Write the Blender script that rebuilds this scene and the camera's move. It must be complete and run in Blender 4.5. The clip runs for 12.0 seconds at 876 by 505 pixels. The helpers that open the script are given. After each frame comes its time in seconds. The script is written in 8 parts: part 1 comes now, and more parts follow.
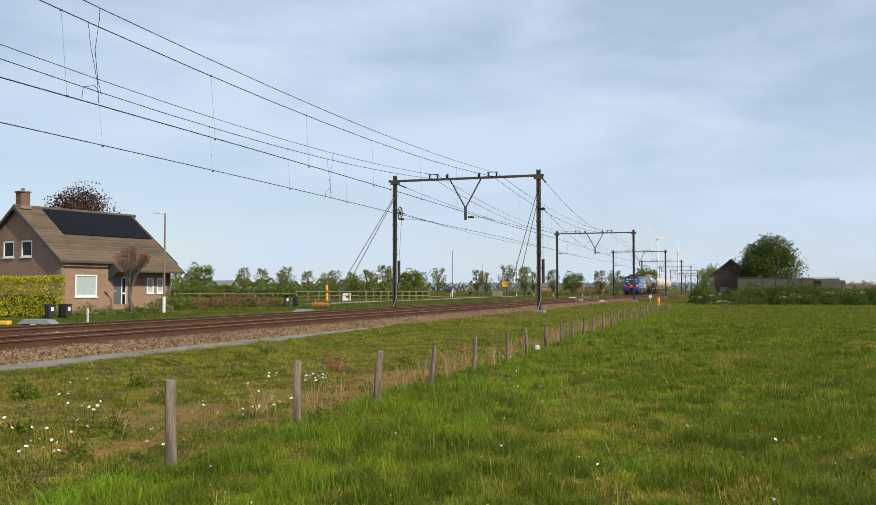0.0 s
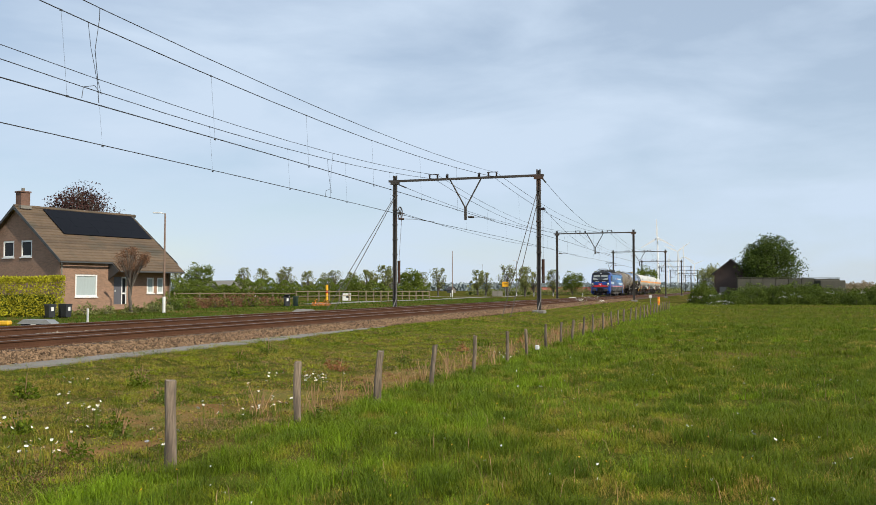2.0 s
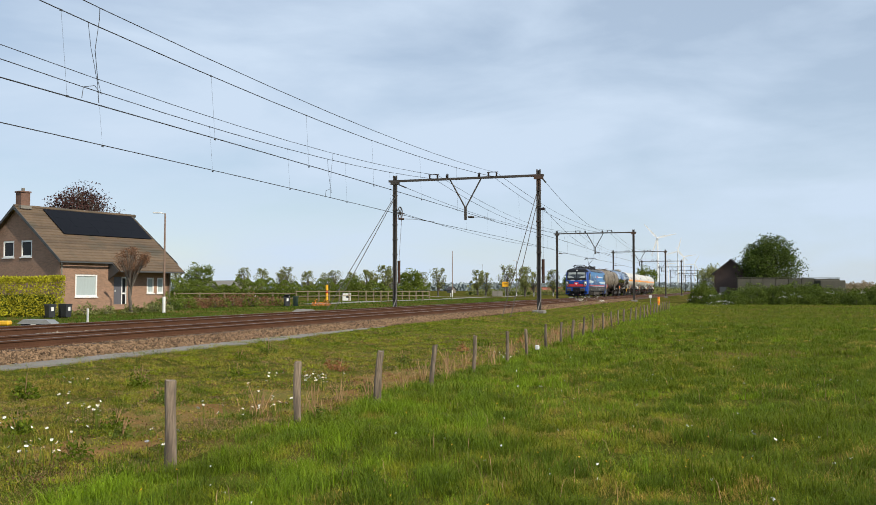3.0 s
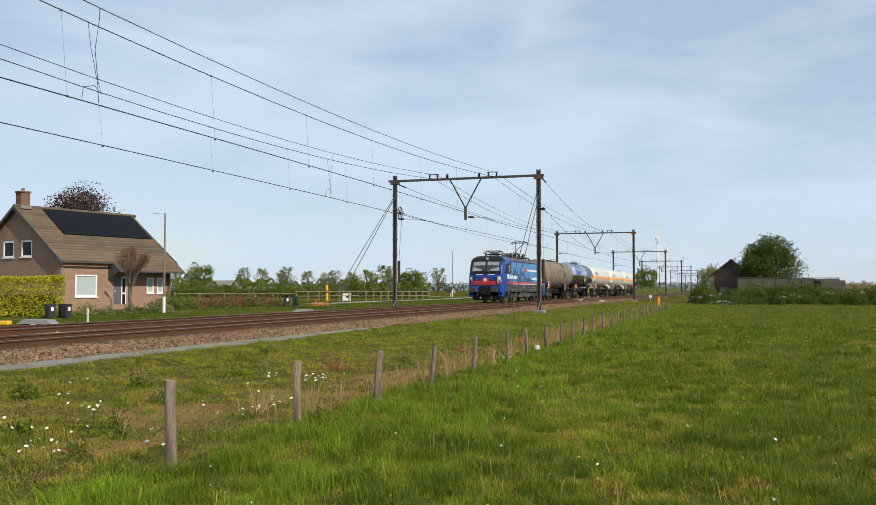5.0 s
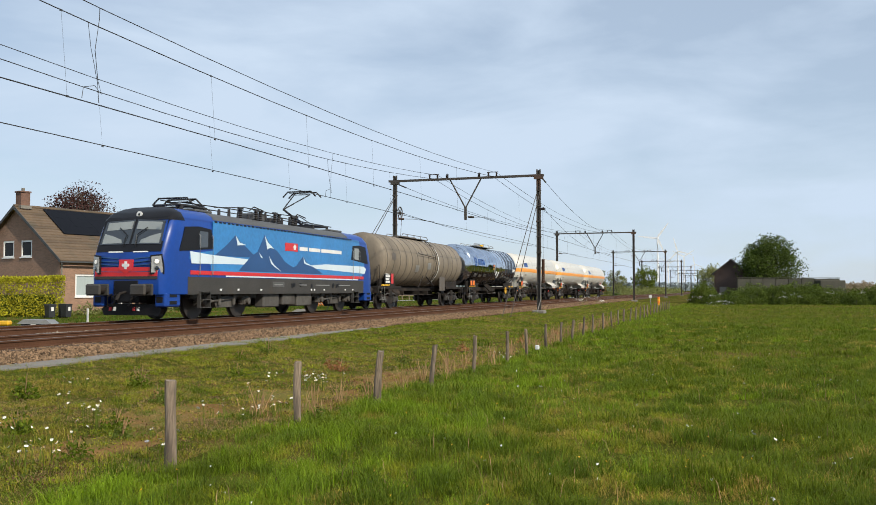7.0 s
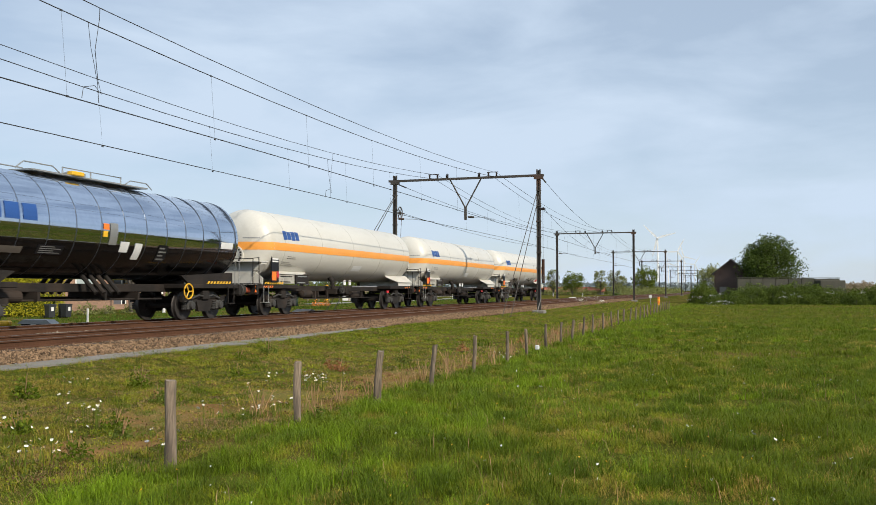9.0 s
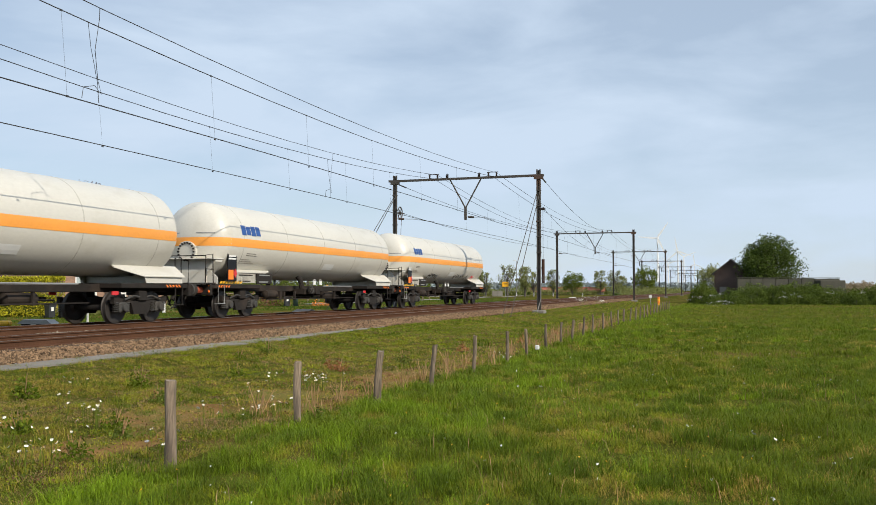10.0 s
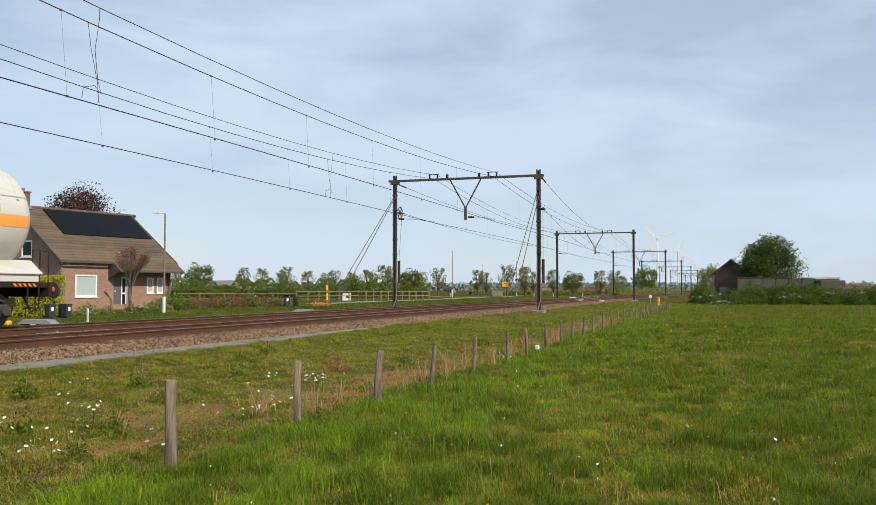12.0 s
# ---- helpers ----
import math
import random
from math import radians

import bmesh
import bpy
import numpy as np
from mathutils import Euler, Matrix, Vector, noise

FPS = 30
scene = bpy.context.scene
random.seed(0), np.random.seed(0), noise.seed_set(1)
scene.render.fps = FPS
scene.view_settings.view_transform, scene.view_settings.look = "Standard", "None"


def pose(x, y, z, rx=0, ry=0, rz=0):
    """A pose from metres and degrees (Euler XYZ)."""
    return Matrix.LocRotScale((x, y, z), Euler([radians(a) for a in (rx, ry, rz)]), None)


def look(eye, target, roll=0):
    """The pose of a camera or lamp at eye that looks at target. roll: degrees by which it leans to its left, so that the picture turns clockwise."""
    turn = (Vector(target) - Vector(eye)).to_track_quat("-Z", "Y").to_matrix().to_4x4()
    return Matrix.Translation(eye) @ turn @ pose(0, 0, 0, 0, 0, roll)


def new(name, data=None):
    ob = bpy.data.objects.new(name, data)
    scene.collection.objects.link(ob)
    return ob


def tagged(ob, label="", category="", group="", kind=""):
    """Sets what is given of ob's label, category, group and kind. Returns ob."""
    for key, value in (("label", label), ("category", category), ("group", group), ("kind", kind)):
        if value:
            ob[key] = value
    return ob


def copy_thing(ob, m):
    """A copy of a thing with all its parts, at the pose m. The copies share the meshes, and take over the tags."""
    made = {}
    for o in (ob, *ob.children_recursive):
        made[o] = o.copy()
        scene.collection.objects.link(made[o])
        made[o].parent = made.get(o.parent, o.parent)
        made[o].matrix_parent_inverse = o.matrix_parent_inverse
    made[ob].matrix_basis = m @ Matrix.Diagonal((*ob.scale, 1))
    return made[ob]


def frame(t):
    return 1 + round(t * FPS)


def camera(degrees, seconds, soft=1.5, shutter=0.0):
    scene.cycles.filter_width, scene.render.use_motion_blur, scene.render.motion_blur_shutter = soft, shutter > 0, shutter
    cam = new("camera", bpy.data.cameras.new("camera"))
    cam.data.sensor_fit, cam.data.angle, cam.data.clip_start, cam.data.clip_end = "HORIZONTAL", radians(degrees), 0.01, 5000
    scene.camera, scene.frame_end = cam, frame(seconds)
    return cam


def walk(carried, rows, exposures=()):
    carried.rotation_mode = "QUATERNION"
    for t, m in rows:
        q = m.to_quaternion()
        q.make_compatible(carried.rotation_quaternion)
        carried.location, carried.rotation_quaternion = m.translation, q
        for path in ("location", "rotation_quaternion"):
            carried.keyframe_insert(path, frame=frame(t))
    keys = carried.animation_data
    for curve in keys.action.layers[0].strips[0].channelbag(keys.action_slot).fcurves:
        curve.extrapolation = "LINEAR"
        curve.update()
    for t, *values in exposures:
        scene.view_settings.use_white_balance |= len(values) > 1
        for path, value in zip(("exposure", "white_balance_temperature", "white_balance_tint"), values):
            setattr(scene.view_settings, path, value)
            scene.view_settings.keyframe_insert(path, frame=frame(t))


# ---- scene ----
cam = camera(52.9, 12.0, soft=0.68, shutter=0.06)
EYE = (0.0, 0.0, 1.05)
YAW, PITCH, ROLL = 18.3, 2.43, 0.0
VIEW = pose(EYE[0], EYE[1], EYE[2], 90 + PITCH, 0, YAW) @ pose(0, 0, 0, 0, 0, ROLL)
walk(cam, [(0.0, VIEW), (12.0, VIEW)], exposures=[(0.0, 0.0), (12.0, 0.0)])

# ---- world and sun ----
SUN_EL, SUN_AZ = 36.0, 117.0      # azimuth clockwise from +Y (along the line)
world = bpy.data.worlds.new("sky")
scene.world = world
world.use_nodes = True
wn, wl = world.node_tree.nodes, world.node_tree.links
wn.clear()
w_out = wn.new("ShaderNodeOutputWorld")
w_bg = wn.new("ShaderNodeBackground")
w_sky = wn.new("ShaderNodeTexSky")
w_sky.sky_type, w_sky.sun_disc = "NISHITA", False
w_sky.sun_elevation, w_sky.sun_rotation = radians(SUN_EL), radians(SUN_AZ)
w_sky.air_density, w_sky.dust_density, w_sky.ozone_density = 1.0, 0.4, 1.5
w_co = wn.new("ShaderNodeTexCoord")
w_map = wn.new("ShaderNodeMapping")
w_map.inputs["Scale"].default_value = (1.0, 1.0, 3.2)
w_map.inputs["Rotation"].default_value = (0.25, 0.2, 0.4)
w_noise = wn.new("ShaderNodeTexNoise")
w_noise.inputs["Scale"].default_value, w_noise.inputs["Detail"].default_value = 3.1, 8.0
w_noise.inputs["Roughness"].default_value, w_noise.inputs["Distortion"].default_value = 0.52, 0.25
w_ramp = wn.new("ShaderNodeValToRGB")
w_ramp.color_ramp.elements[0].position, w_ramp.color_ramp.elements[0].color = 0.38, (0.55, 0.55, 0.55, 1)
w_ramp.color_ramp.elements[1].position, w_ramp.color_ramp.elements[1].color = 0.60, (0.97, 0.97, 0.97, 1)
w_mix = wn.new("ShaderNodeMix")
w_mix.data_type = "RGBA"
w_mix.inputs["B"].default_value = (6.3, 7.55, 9.15, 1)
wl.new(w_co.outputs["Generated"], w_map.inputs["Vector"])
wl.new(w_map.outputs["Vector"], w_noise.inputs["Vector"])
wl.new(w_noise.outputs["Fac"], w_ramp.inputs["Fac"])
wl.new(w_ramp.outputs["Color"], w_mix.inputs["Factor"])
wl.new(w_sky.outputs["Color"], w_mix.inputs["A"])
wl.new(w_mix.outputs["Result"], w_bg.inputs["Color"])
wl.new(w_bg.outputs["Background"], w_out.inputs["Surface"])
w_bg.inputs["Strength"].default_value = 0.1

sun = new("sun", bpy.data.lights.new("sun", "SUN"))
sun.data.energy, sun.data.angle, sun.data.color = 4.5, radians(0.6), (1.0, 0.91, 0.76)
sa, se = radians(SUN_AZ), radians(SUN_EL)
sun.matrix_world = look((math.sin(sa) * math.cos(se) * 50, math.cos(sa) * math.cos(se) * 50, math.sin(se) * 50), (0, 0, 0))


# ---- materials ----
def mat(name, color, rough=0.7, metal=0.0, vary=0.25, scale=3.0, fine=40.0, bump=0.0, other=None, spread=(0.4, 0.65),
        per_object=0.0, per_island=0.0, emit=0.0, coat=0.0, stretch=(1, 1, 1), dirt=None, spec=0.5):
    """A surface with colour variation at two scales, optional relief, a second colour in patches and grime."""
    m = bpy.data.materials.new(name)
    m.use_nodes = True
    n, l = m.node_tree.nodes, m.node_tree.links
    b = n["Principled BSDF"]
    b.inputs["Roughness"].default_value, b.inputs["Metallic"].default_value = rough, metal
    b.inputs["Coat Weight"].default_value = coat
    b.inputs["Specular IOR Level"].default_value = spec
    co = n.new("ShaderNodeTexCoord")
    mp = n.new("ShaderNodeMapping")
    mp.inputs["Scale"].default_value = stretch
    l.new(co.outputs["Object"], mp.inputs["Vector"])

    def noise_at(s, detail=4.0):
        t = n.new("ShaderNodeTexNoise")
        t.inputs["Scale"].default_value, t.inputs["Detail"].default_value = s, detail
        l.new(mp.outputs["Vector"], t.inputs["Vector"])
        return t
    big, small = noise_at(scale), noise_at(fine, 3.0)
    c = tuple(color)
    base = n.new("ShaderNodeMix")
    base.data_type = "RGBA"
    base.inputs["A"].default_value = (*[v * (1 - vary) for v in c], 1)
    base.inputs["B"].default_value = (*[min(1, v * (1 + vary)) for v in c], 1)
    s1 = n.new("ShaderNodeMath")
    s1.operation = "MULTIPLY_ADD"
    s1.inputs[1].default_value = 0.5
    l.new(small.outputs["Fac"], s1.inputs[0])
    h = n.new("ShaderNodeMath")
    h.operation = "MULTIPLY"
    h.inputs[1].default_value = 0.5
    l.new(big.outputs["Fac"], h.inputs[0])
    l.new(h.outputs[0], s1.inputs[2])
    st = n.new("ShaderNodeMapRange")
    st.inputs["From Min"].default_value, st.inputs["From Max"].default_value = 0.32, 0.68
    l.new(s1.outputs[0], st.inputs["Value"])
    l.new(st.outputs["Result"], base.inputs["Factor"])
    out = base.outputs["Result"]
    for second, sc in ((other, scale * 0.6), (dirt, scale * 1.7)):
        if second:
            t = noise_at(sc, 5.0)
            r = n.new("ShaderNodeMapRange")
            r.inputs["From Min"].default_value, r.inputs["From Max"].default_value = spread
            l.new(t.outputs["Fac"], r.inputs["Value"])
            mx = n.new("ShaderNodeMix")
            mx.data_type = "RGBA"
            mx.inputs["B"].default_value = (*second, 1)
            l.new(out, mx.inputs["A"])
            l.new(r.outputs["Result"], mx.inputs["Factor"])
            out = mx.outputs["Result"]
    for amount, node, socket in ((per_object, "ShaderNodeObjectInfo", "Random"), (per_island, "ShaderNodeNewGeometry", "Random Per Island")):
        if amount:
            o = n.new(node)
            hsv = n.new("ShaderNodeHueSaturation")
            r = n.new("ShaderNodeMapRange")
            r.inputs["To Min"].default_value, r.inputs["To Max"].default_value = 1 - amount, 1 + amount
            l.new(o.outputs[socket], r.inputs["Value"])
            l.new(r.outputs["Result"], hsv.inputs["Value"])
            l.new(out, hsv.inputs["Color"])
            out = hsv.outputs["Color"]
    l.new(out, b.inputs["Base Color"])
    if bump:
        bp = n.new("ShaderNodeBump")
        bp.inputs["Strength"].default_value, bp.inputs["Distance"].default_value = min(1.0, bump * 10), bump
        l.new(small.outputs["Fac"], bp.inputs["Height"])
        l.new(bp.outputs["Normal"], b.inputs["Normal"])
    if emit:
        b.inputs["Emission Color"].default_value, b.inputs["Emission Strength"].default_value = (*c, 1), emit
    return m


def leaf_mat(name, color, vary=0.35, through_light=0.35, rough=0.6, spec=0.12, other=None, scale=0.6, spread=(0.44, 0.6)):
    """Foliage: diffuse with some light passing, varied leaf by leaf."""
    m = mat(name, color, rough, vary=0.28, scale=scale, fine=6.0, per_island=vary, spec=spec, other=other, spread=spread)
    n, l = m.node_tree.nodes, m.node_tree.links
    b = n["Principled BSDF"]
    src = b.inputs["Base Color"].links[0].from_socket
    tr = n.new("ShaderNodeBsdfTranslucent")
    l.new(src, tr.inputs["Color"])
    mx = n.new("ShaderNodeMixShader")
    mx.inputs["Fac"].default_value = through_light
    l.new(b.outputs["BSDF"], mx.inputs[1])
    l.new(tr.outputs["BSDF"], mx.inputs[2])
    l.new(mx.outputs["Shader"], n["Material Output"].inputs["Surface"])
    return m


# ---- mesh helpers ----
def part(name, bm, material, parent=None, label="", smooth=False):
    """Links a bmesh as one mesh object under a thing or a part."""
    me = bpy.data.meshes.new(name)
    bmesh.ops.recalc_face_normals(bm, faces=bm.faces)
    bm.to_mesh(me)
    bm.free()
    me.materials.append(material)
    if smooth:
        me.shade_smooth()
        if smooth is not True:
            me.set_sharp_from_angle(angle=radians(smooth))
    ob = new(name, me)
    if parent:
        ob.parent = parent
    if label:
        ob["label"] = label
    return ob


def thing(name, label, category, m=None, group="", kind=""):
    ob = new(name)
    ob.empty_display_size = 0.2
    if m is not None:
        ob.matrix_basis = m
    return tagged(ob, label, category, group, kind)


def box(bm, x0, x1, y0, y1, z0, z1, bev=0.0, m=None):
    r = bmesh.ops.create_cube(bm, size=1.0)
    vs = r["verts"]
    for v in vs:
        v.co = Vector((x0 + (v.co.x + 0.5) * (x1 - x0), y0 + (v.co.y + 0.5) * (y1 - y0), z0 + (v.co.z + 0.5) * (z1 - z0)))
        if m is not None:
            v.co = m @ v.co
    if bev:
        bmesh.ops.bevel(bm, geom=list({e for v in vs for e in v.link_edges}), offset=bev, segments=1, affect="EDGES", clamp_overlap=True)
    return bm


def rod(bm, p0, p1, r0, r1=None, seg=8):
    """A closed, tapered rod from p0 to p1."""
    p0, p1 = Vector(p0), Vector(p1)
    d = p1 - p0
    m = Matrix.Translation((p0 + p1) / 2) @ d.to_track_quat("Z", "Y").to_matrix().to_4x4()
    bmesh.ops.create_cone(bm, cap_ends=True, segments=seg, radius1=r0, radius2=r0 if r1 is None else r1, depth=d.length, matrix=m)
    return bm


def path_tube(bm, pts, r, seg=6):
    """A tube along a polyline."""
    pts = [Vector(p) for p in pts]
    rings = []
    for i, p in enumerate(pts):
        d = (pts[min(i + 1, len(pts) - 1)] - pts[max(i - 1, 0)]).normalized()
        q = d.to_track_quat("Z", "Y")
        rings.append([bm.verts.new(p + q @ Vector((r * math.cos(2 * math.pi * k / seg), r * math.sin(2 * math.pi * k / seg), 0))) for k in range(seg)])
    for a, b in zip(rings, rings[1:]):
        for k in range(seg):
            bm.faces.new((a[k], a[(k + 1) % seg], b[(k + 1) % seg], b[k]))
    bm.faces.new(rings[0][::-1])
    bm.faces.new(rings[-1])
    return bm


def prism(bm, outline, axis, a0, a1):
    """Extrudes a 2D outline along an axis ('x', 'y' or 'z') from a0 to a1."""
    def at(u, v, a):
        return {"x": (a, u, v), "y": (u, a, v), "z": (u, v, a)}[axis]
    lo = [bm.verts.new(at(u, v, a0)) for u, v in outline]
    hi = [bm.verts.new(at(u, v, a1)) for u, v in outline]
    n = len(outline)
    bm.faces.new(lo[::-1])
    bm.faces.new(hi)
    for i in range(n):
        bm.faces.new((lo[i], lo[(i + 1) % n], hi[(i + 1) % n], hi[i]))
    return bm


def lathe(bm, rows, seg=32, axis="y", cz=0.0, cx=0.0):
    """A solid of revolution about an axis: rows of (place along it, radius)."""
    rings = []
    for a, r in rows:
        ring = []
        for k in range(seg):
            t = 2 * math.pi * k / seg
            u, v = r * math.cos(t), r * math.sin(t)
            ring.append(bm.verts.new((cx + u, a, cz + v) if axis == "y" else ((a, cx + u, cz + v) if axis == "x" else (cx + u, cz + v, a))))
        rings.append(ring)
    for a, b in zip(rings, rings[1:]):
        for k in range(seg):
            bm.faces.new((a[k], a[(k + 1) % seg], b[(k + 1) % seg], b[k]))
    bm.faces.new(rings[0][::-1])
    bm.faces.new(rings[-1])
    return bm


def B():
    return bmesh.new()


def soup(name, verts, faces, material, parent=None, label=""):
    me = bpy.data.meshes.new(name)
    me.from_pydata(verts, [], faces)
    me.materials.append(material)
    ob = new(name, me)
    if parent:
        ob.parent = parent
    if label:
        ob["label"] = label
    return ob


def smooth01(t):
    t = min(1.0, max(0.0, t))
    return t * t * (3 - 2 * t)


def steps(v, table):
    """Straight-line interpolation in a short table."""
    if v <= table[0][0]:
        return table[0][1]
    for (a, p), (b, q) in zip(table, table[1:]):
        if v <= b:
            return p + (q - p) * (v - a) / (b - a)
    return table[-1][1]


# the two tracks run along Y; L is the distance to the left of the camera
NEAR, FAR = 14.9, 19.05
PORTAL_Y, PORTAL_STEP = 56.7, 60.3
PROFILE = [(-400, -0.7), (-60, -0.55), (-20, -0.75), (-4, -0.72), (4, -0.68), (8, -0.62), (11.2, -0.50), (12.3, -0.40), (13.0, -0.38),
           (22.0, -0.45), (24.0, -0.52), (400, -0.52)]


def ground_z(x, y):
    z = steps(-x, PROFILE)
    # the fields beyond the line lie a little higher farther on
    z += 0.25 * smooth01((-x - 23.5) / 9) * smooth01((y - 43) / 20)
    near = smooth01((60 - abs(y - 10)) / 60)
    off = max(0.0, min(1.0, min(abs(-x - 17) - 6.5, 3) / 3))
    z += off * 0.05 * noise.noise((x * 0.35, y * 0.35, 0.0)) * (0.4 + 0.6 * near)
    z += off * 0.14 * noise.noise((x * 0.06, y * 0.06, 3.0))
    if near > 0.3:
        z += off * 0.05 * noise.noise((x * 1.15, y * 1.15, 6.0)) * smooth01((40 - y) / 25)
    return z

M_GROUND = mat("meadow_soil", (0.066, 0.070, 0.013), 0.95, vary=0.5, scale=0.5, fine=11.0, bump=0.03, other=(0.15, 0.10, 0.035), spread=(0.5, 0.68), spec=0.0)
M_BALLAST = mat("ballast_stone", (0.070, 0.044, 0.027), 0.95, spec=0.1, vary=0.4, scale=2.0, fine=22.0, bump=0.05, other=(0.11, 0.07, 0.05), spread=(0.5, 0.7))
M_RAIL = mat("rusty_rail", (0.085, 0.040, 0.022), 0.85, spec=0.15, vary=0.3, scale=1.0, fine=30.0)
M_RAILTOP = mat("worn_rail_head", (0.32, 0.28, 0.26), 0.35, 0.9, vary=0.1)
M_SLEEPER = mat("sleeper_concrete", (0.10, 0.075, 0.06), 0.95, spec=0.1, vary=0.3, scale=1.5, fine=25.0)
M_STEEL = mat("weathered_mast_steel", (0.062, 0.054, 0.046), 0.7, 0.2, vary=0.35, scale=1.5, fine=20.0, other=(0.09, 0.05, 0.032), spread=(0.55, 0.7))
M_RUSTY = mat("rust_brown_iron", (0.055, 0.028, 0.018), 0.85, vary=0.3, scale=3.0, fine=30.0, spec=0.15)
M_WIRE = mat("oxidised_wire", (0.045, 0.045, 0.045), 0.6, 0.4, vary=0.1)
M_INSUL = mat("brown_insulator", (0.03, 0.022, 0.02), 0.3, vary=0.1)
M_CERAM_GREY = mat("grey_cable_cover", (0.22, 0.21, 0.2), 0.7, vary=0.2)
M_CONC = mat("pale_concrete", (0.185, 0.17, 0.145), 0.9, vary=0.2, scale=1.0, fine=20.0, bump=0.01)

# ---- ground: one sheet to the horizon ----
xs = sorted(set([-2500, -1500, -900, -600, -400, -300, -220, -160, -120, -100] + [-80 + 2.0 * i for i in range(29)] +
            [-24 + 0.5 * i for i in range(24)] + [-12 + 0.25 * i for i in range(64)] + [4 + 0.8 * i for i in range(10)] + [12 + 2.0 * i for i in range(20)] + [60, 80, 110, 160, 240, 400, 700, 1200, 2500]))
ys = sorted(set([-300, -150, -80, -40, -20, -10, -5] + [0.5 * i for i in range(8)] + [4 + 0.25 * i for i in range(104)] + [30 + 1.5 * i for i in range(60)] + [120 + 6 * i for i in range(30)] +
            [300, 340, 400, 480, 600, 800, 1100, 1500, 2200, 3500]))
gv = [(x, y, ground_z(x, y)) for y in ys for x in xs]
nx = len(xs)
gf = [(j * nx + i, j * nx + i + 1, (j + 1) * nx + i + 1, (j + 1) * nx + i) for j in range(len(ys) - 1) for i in range(nx - 1)]
ground = soup("ground", gv, gf, M_GROUND)
ground.data.shade_smooth()
tagged(ground, "rough green spring meadow with dry patches", "ground", kind="structure")

# ---- track bed ----
bm = B()
bed = [(-22.2, -0.46), (-21.3, -0.22), (-13.55, -0.22), (-12.85, -0.36), (-12.85, -0.7), (-22.2, -0.7)]
prism(bm, bed, "y", -40, 900)
ballast = tagged(part("ballast_bed", bm, M_BALLAST), "brown-grey crushed stone ballast bed under two tracks", "ballast", kind="structure")
pv, pf = [], []
for k in range(250):
    y = -10 + 0.17 * k
    a, b = -12.86 - 0.05 * noise.noise((0.0, y * 1.3, 1.0)), -12.32 + 0.16 * noise.noise((5.0, y * 0.9, 2.0)) + 0.10 * noise.noise((5.0, y * 3.1, 7.0)) - 0.5 * max(0, (y - 24) / 9)
    pv += [(a, y, -0.335), (a, y, -0.6), (b, y, -0.375), (b, y, -0.6)]
    if k:
        i = 4 * k
        pf += [(i - 4, i, i + 2, i - 2), (i - 2, i + 2, i + 3, i - 1)]
tagged(soup("gravel_path", pv, pf, M_CONC), "narrow pale grey gravel strip beside the ballast", "path", kind="structure")


def rail(x):
    r = thing("rail", "rusty steel rail with a worn bright head", "rail", pose(x, 0, 0), "running rails")
    web = [(-0.07, -0.17), (0.07, -0.17), (0.07, -0.155), (0.012, -0.135), (0.012, -0.045), (0.036, -0.035), (0.036, -0.006), (-0.036, -0.006), (-0.036, -0.035), (-0.012, -0.045), (-0.012, -0.135), (-0.07, -0.155)]
    part("rail_web", prism(B(), web, "y", -40, 900), M_RAIL, r)
    part("rail_head", box(B(), -0.03, 0.03, -40, 900, -0.0055, 0.0), M_RAILTOP, r)


for centre in (NEAR, FAR):
    for side in (-0.753, 0.753):
        rail(-centre + side)


# ---- portals of the overhead line ----
POST_L, POST_R = 21.88, 11.8


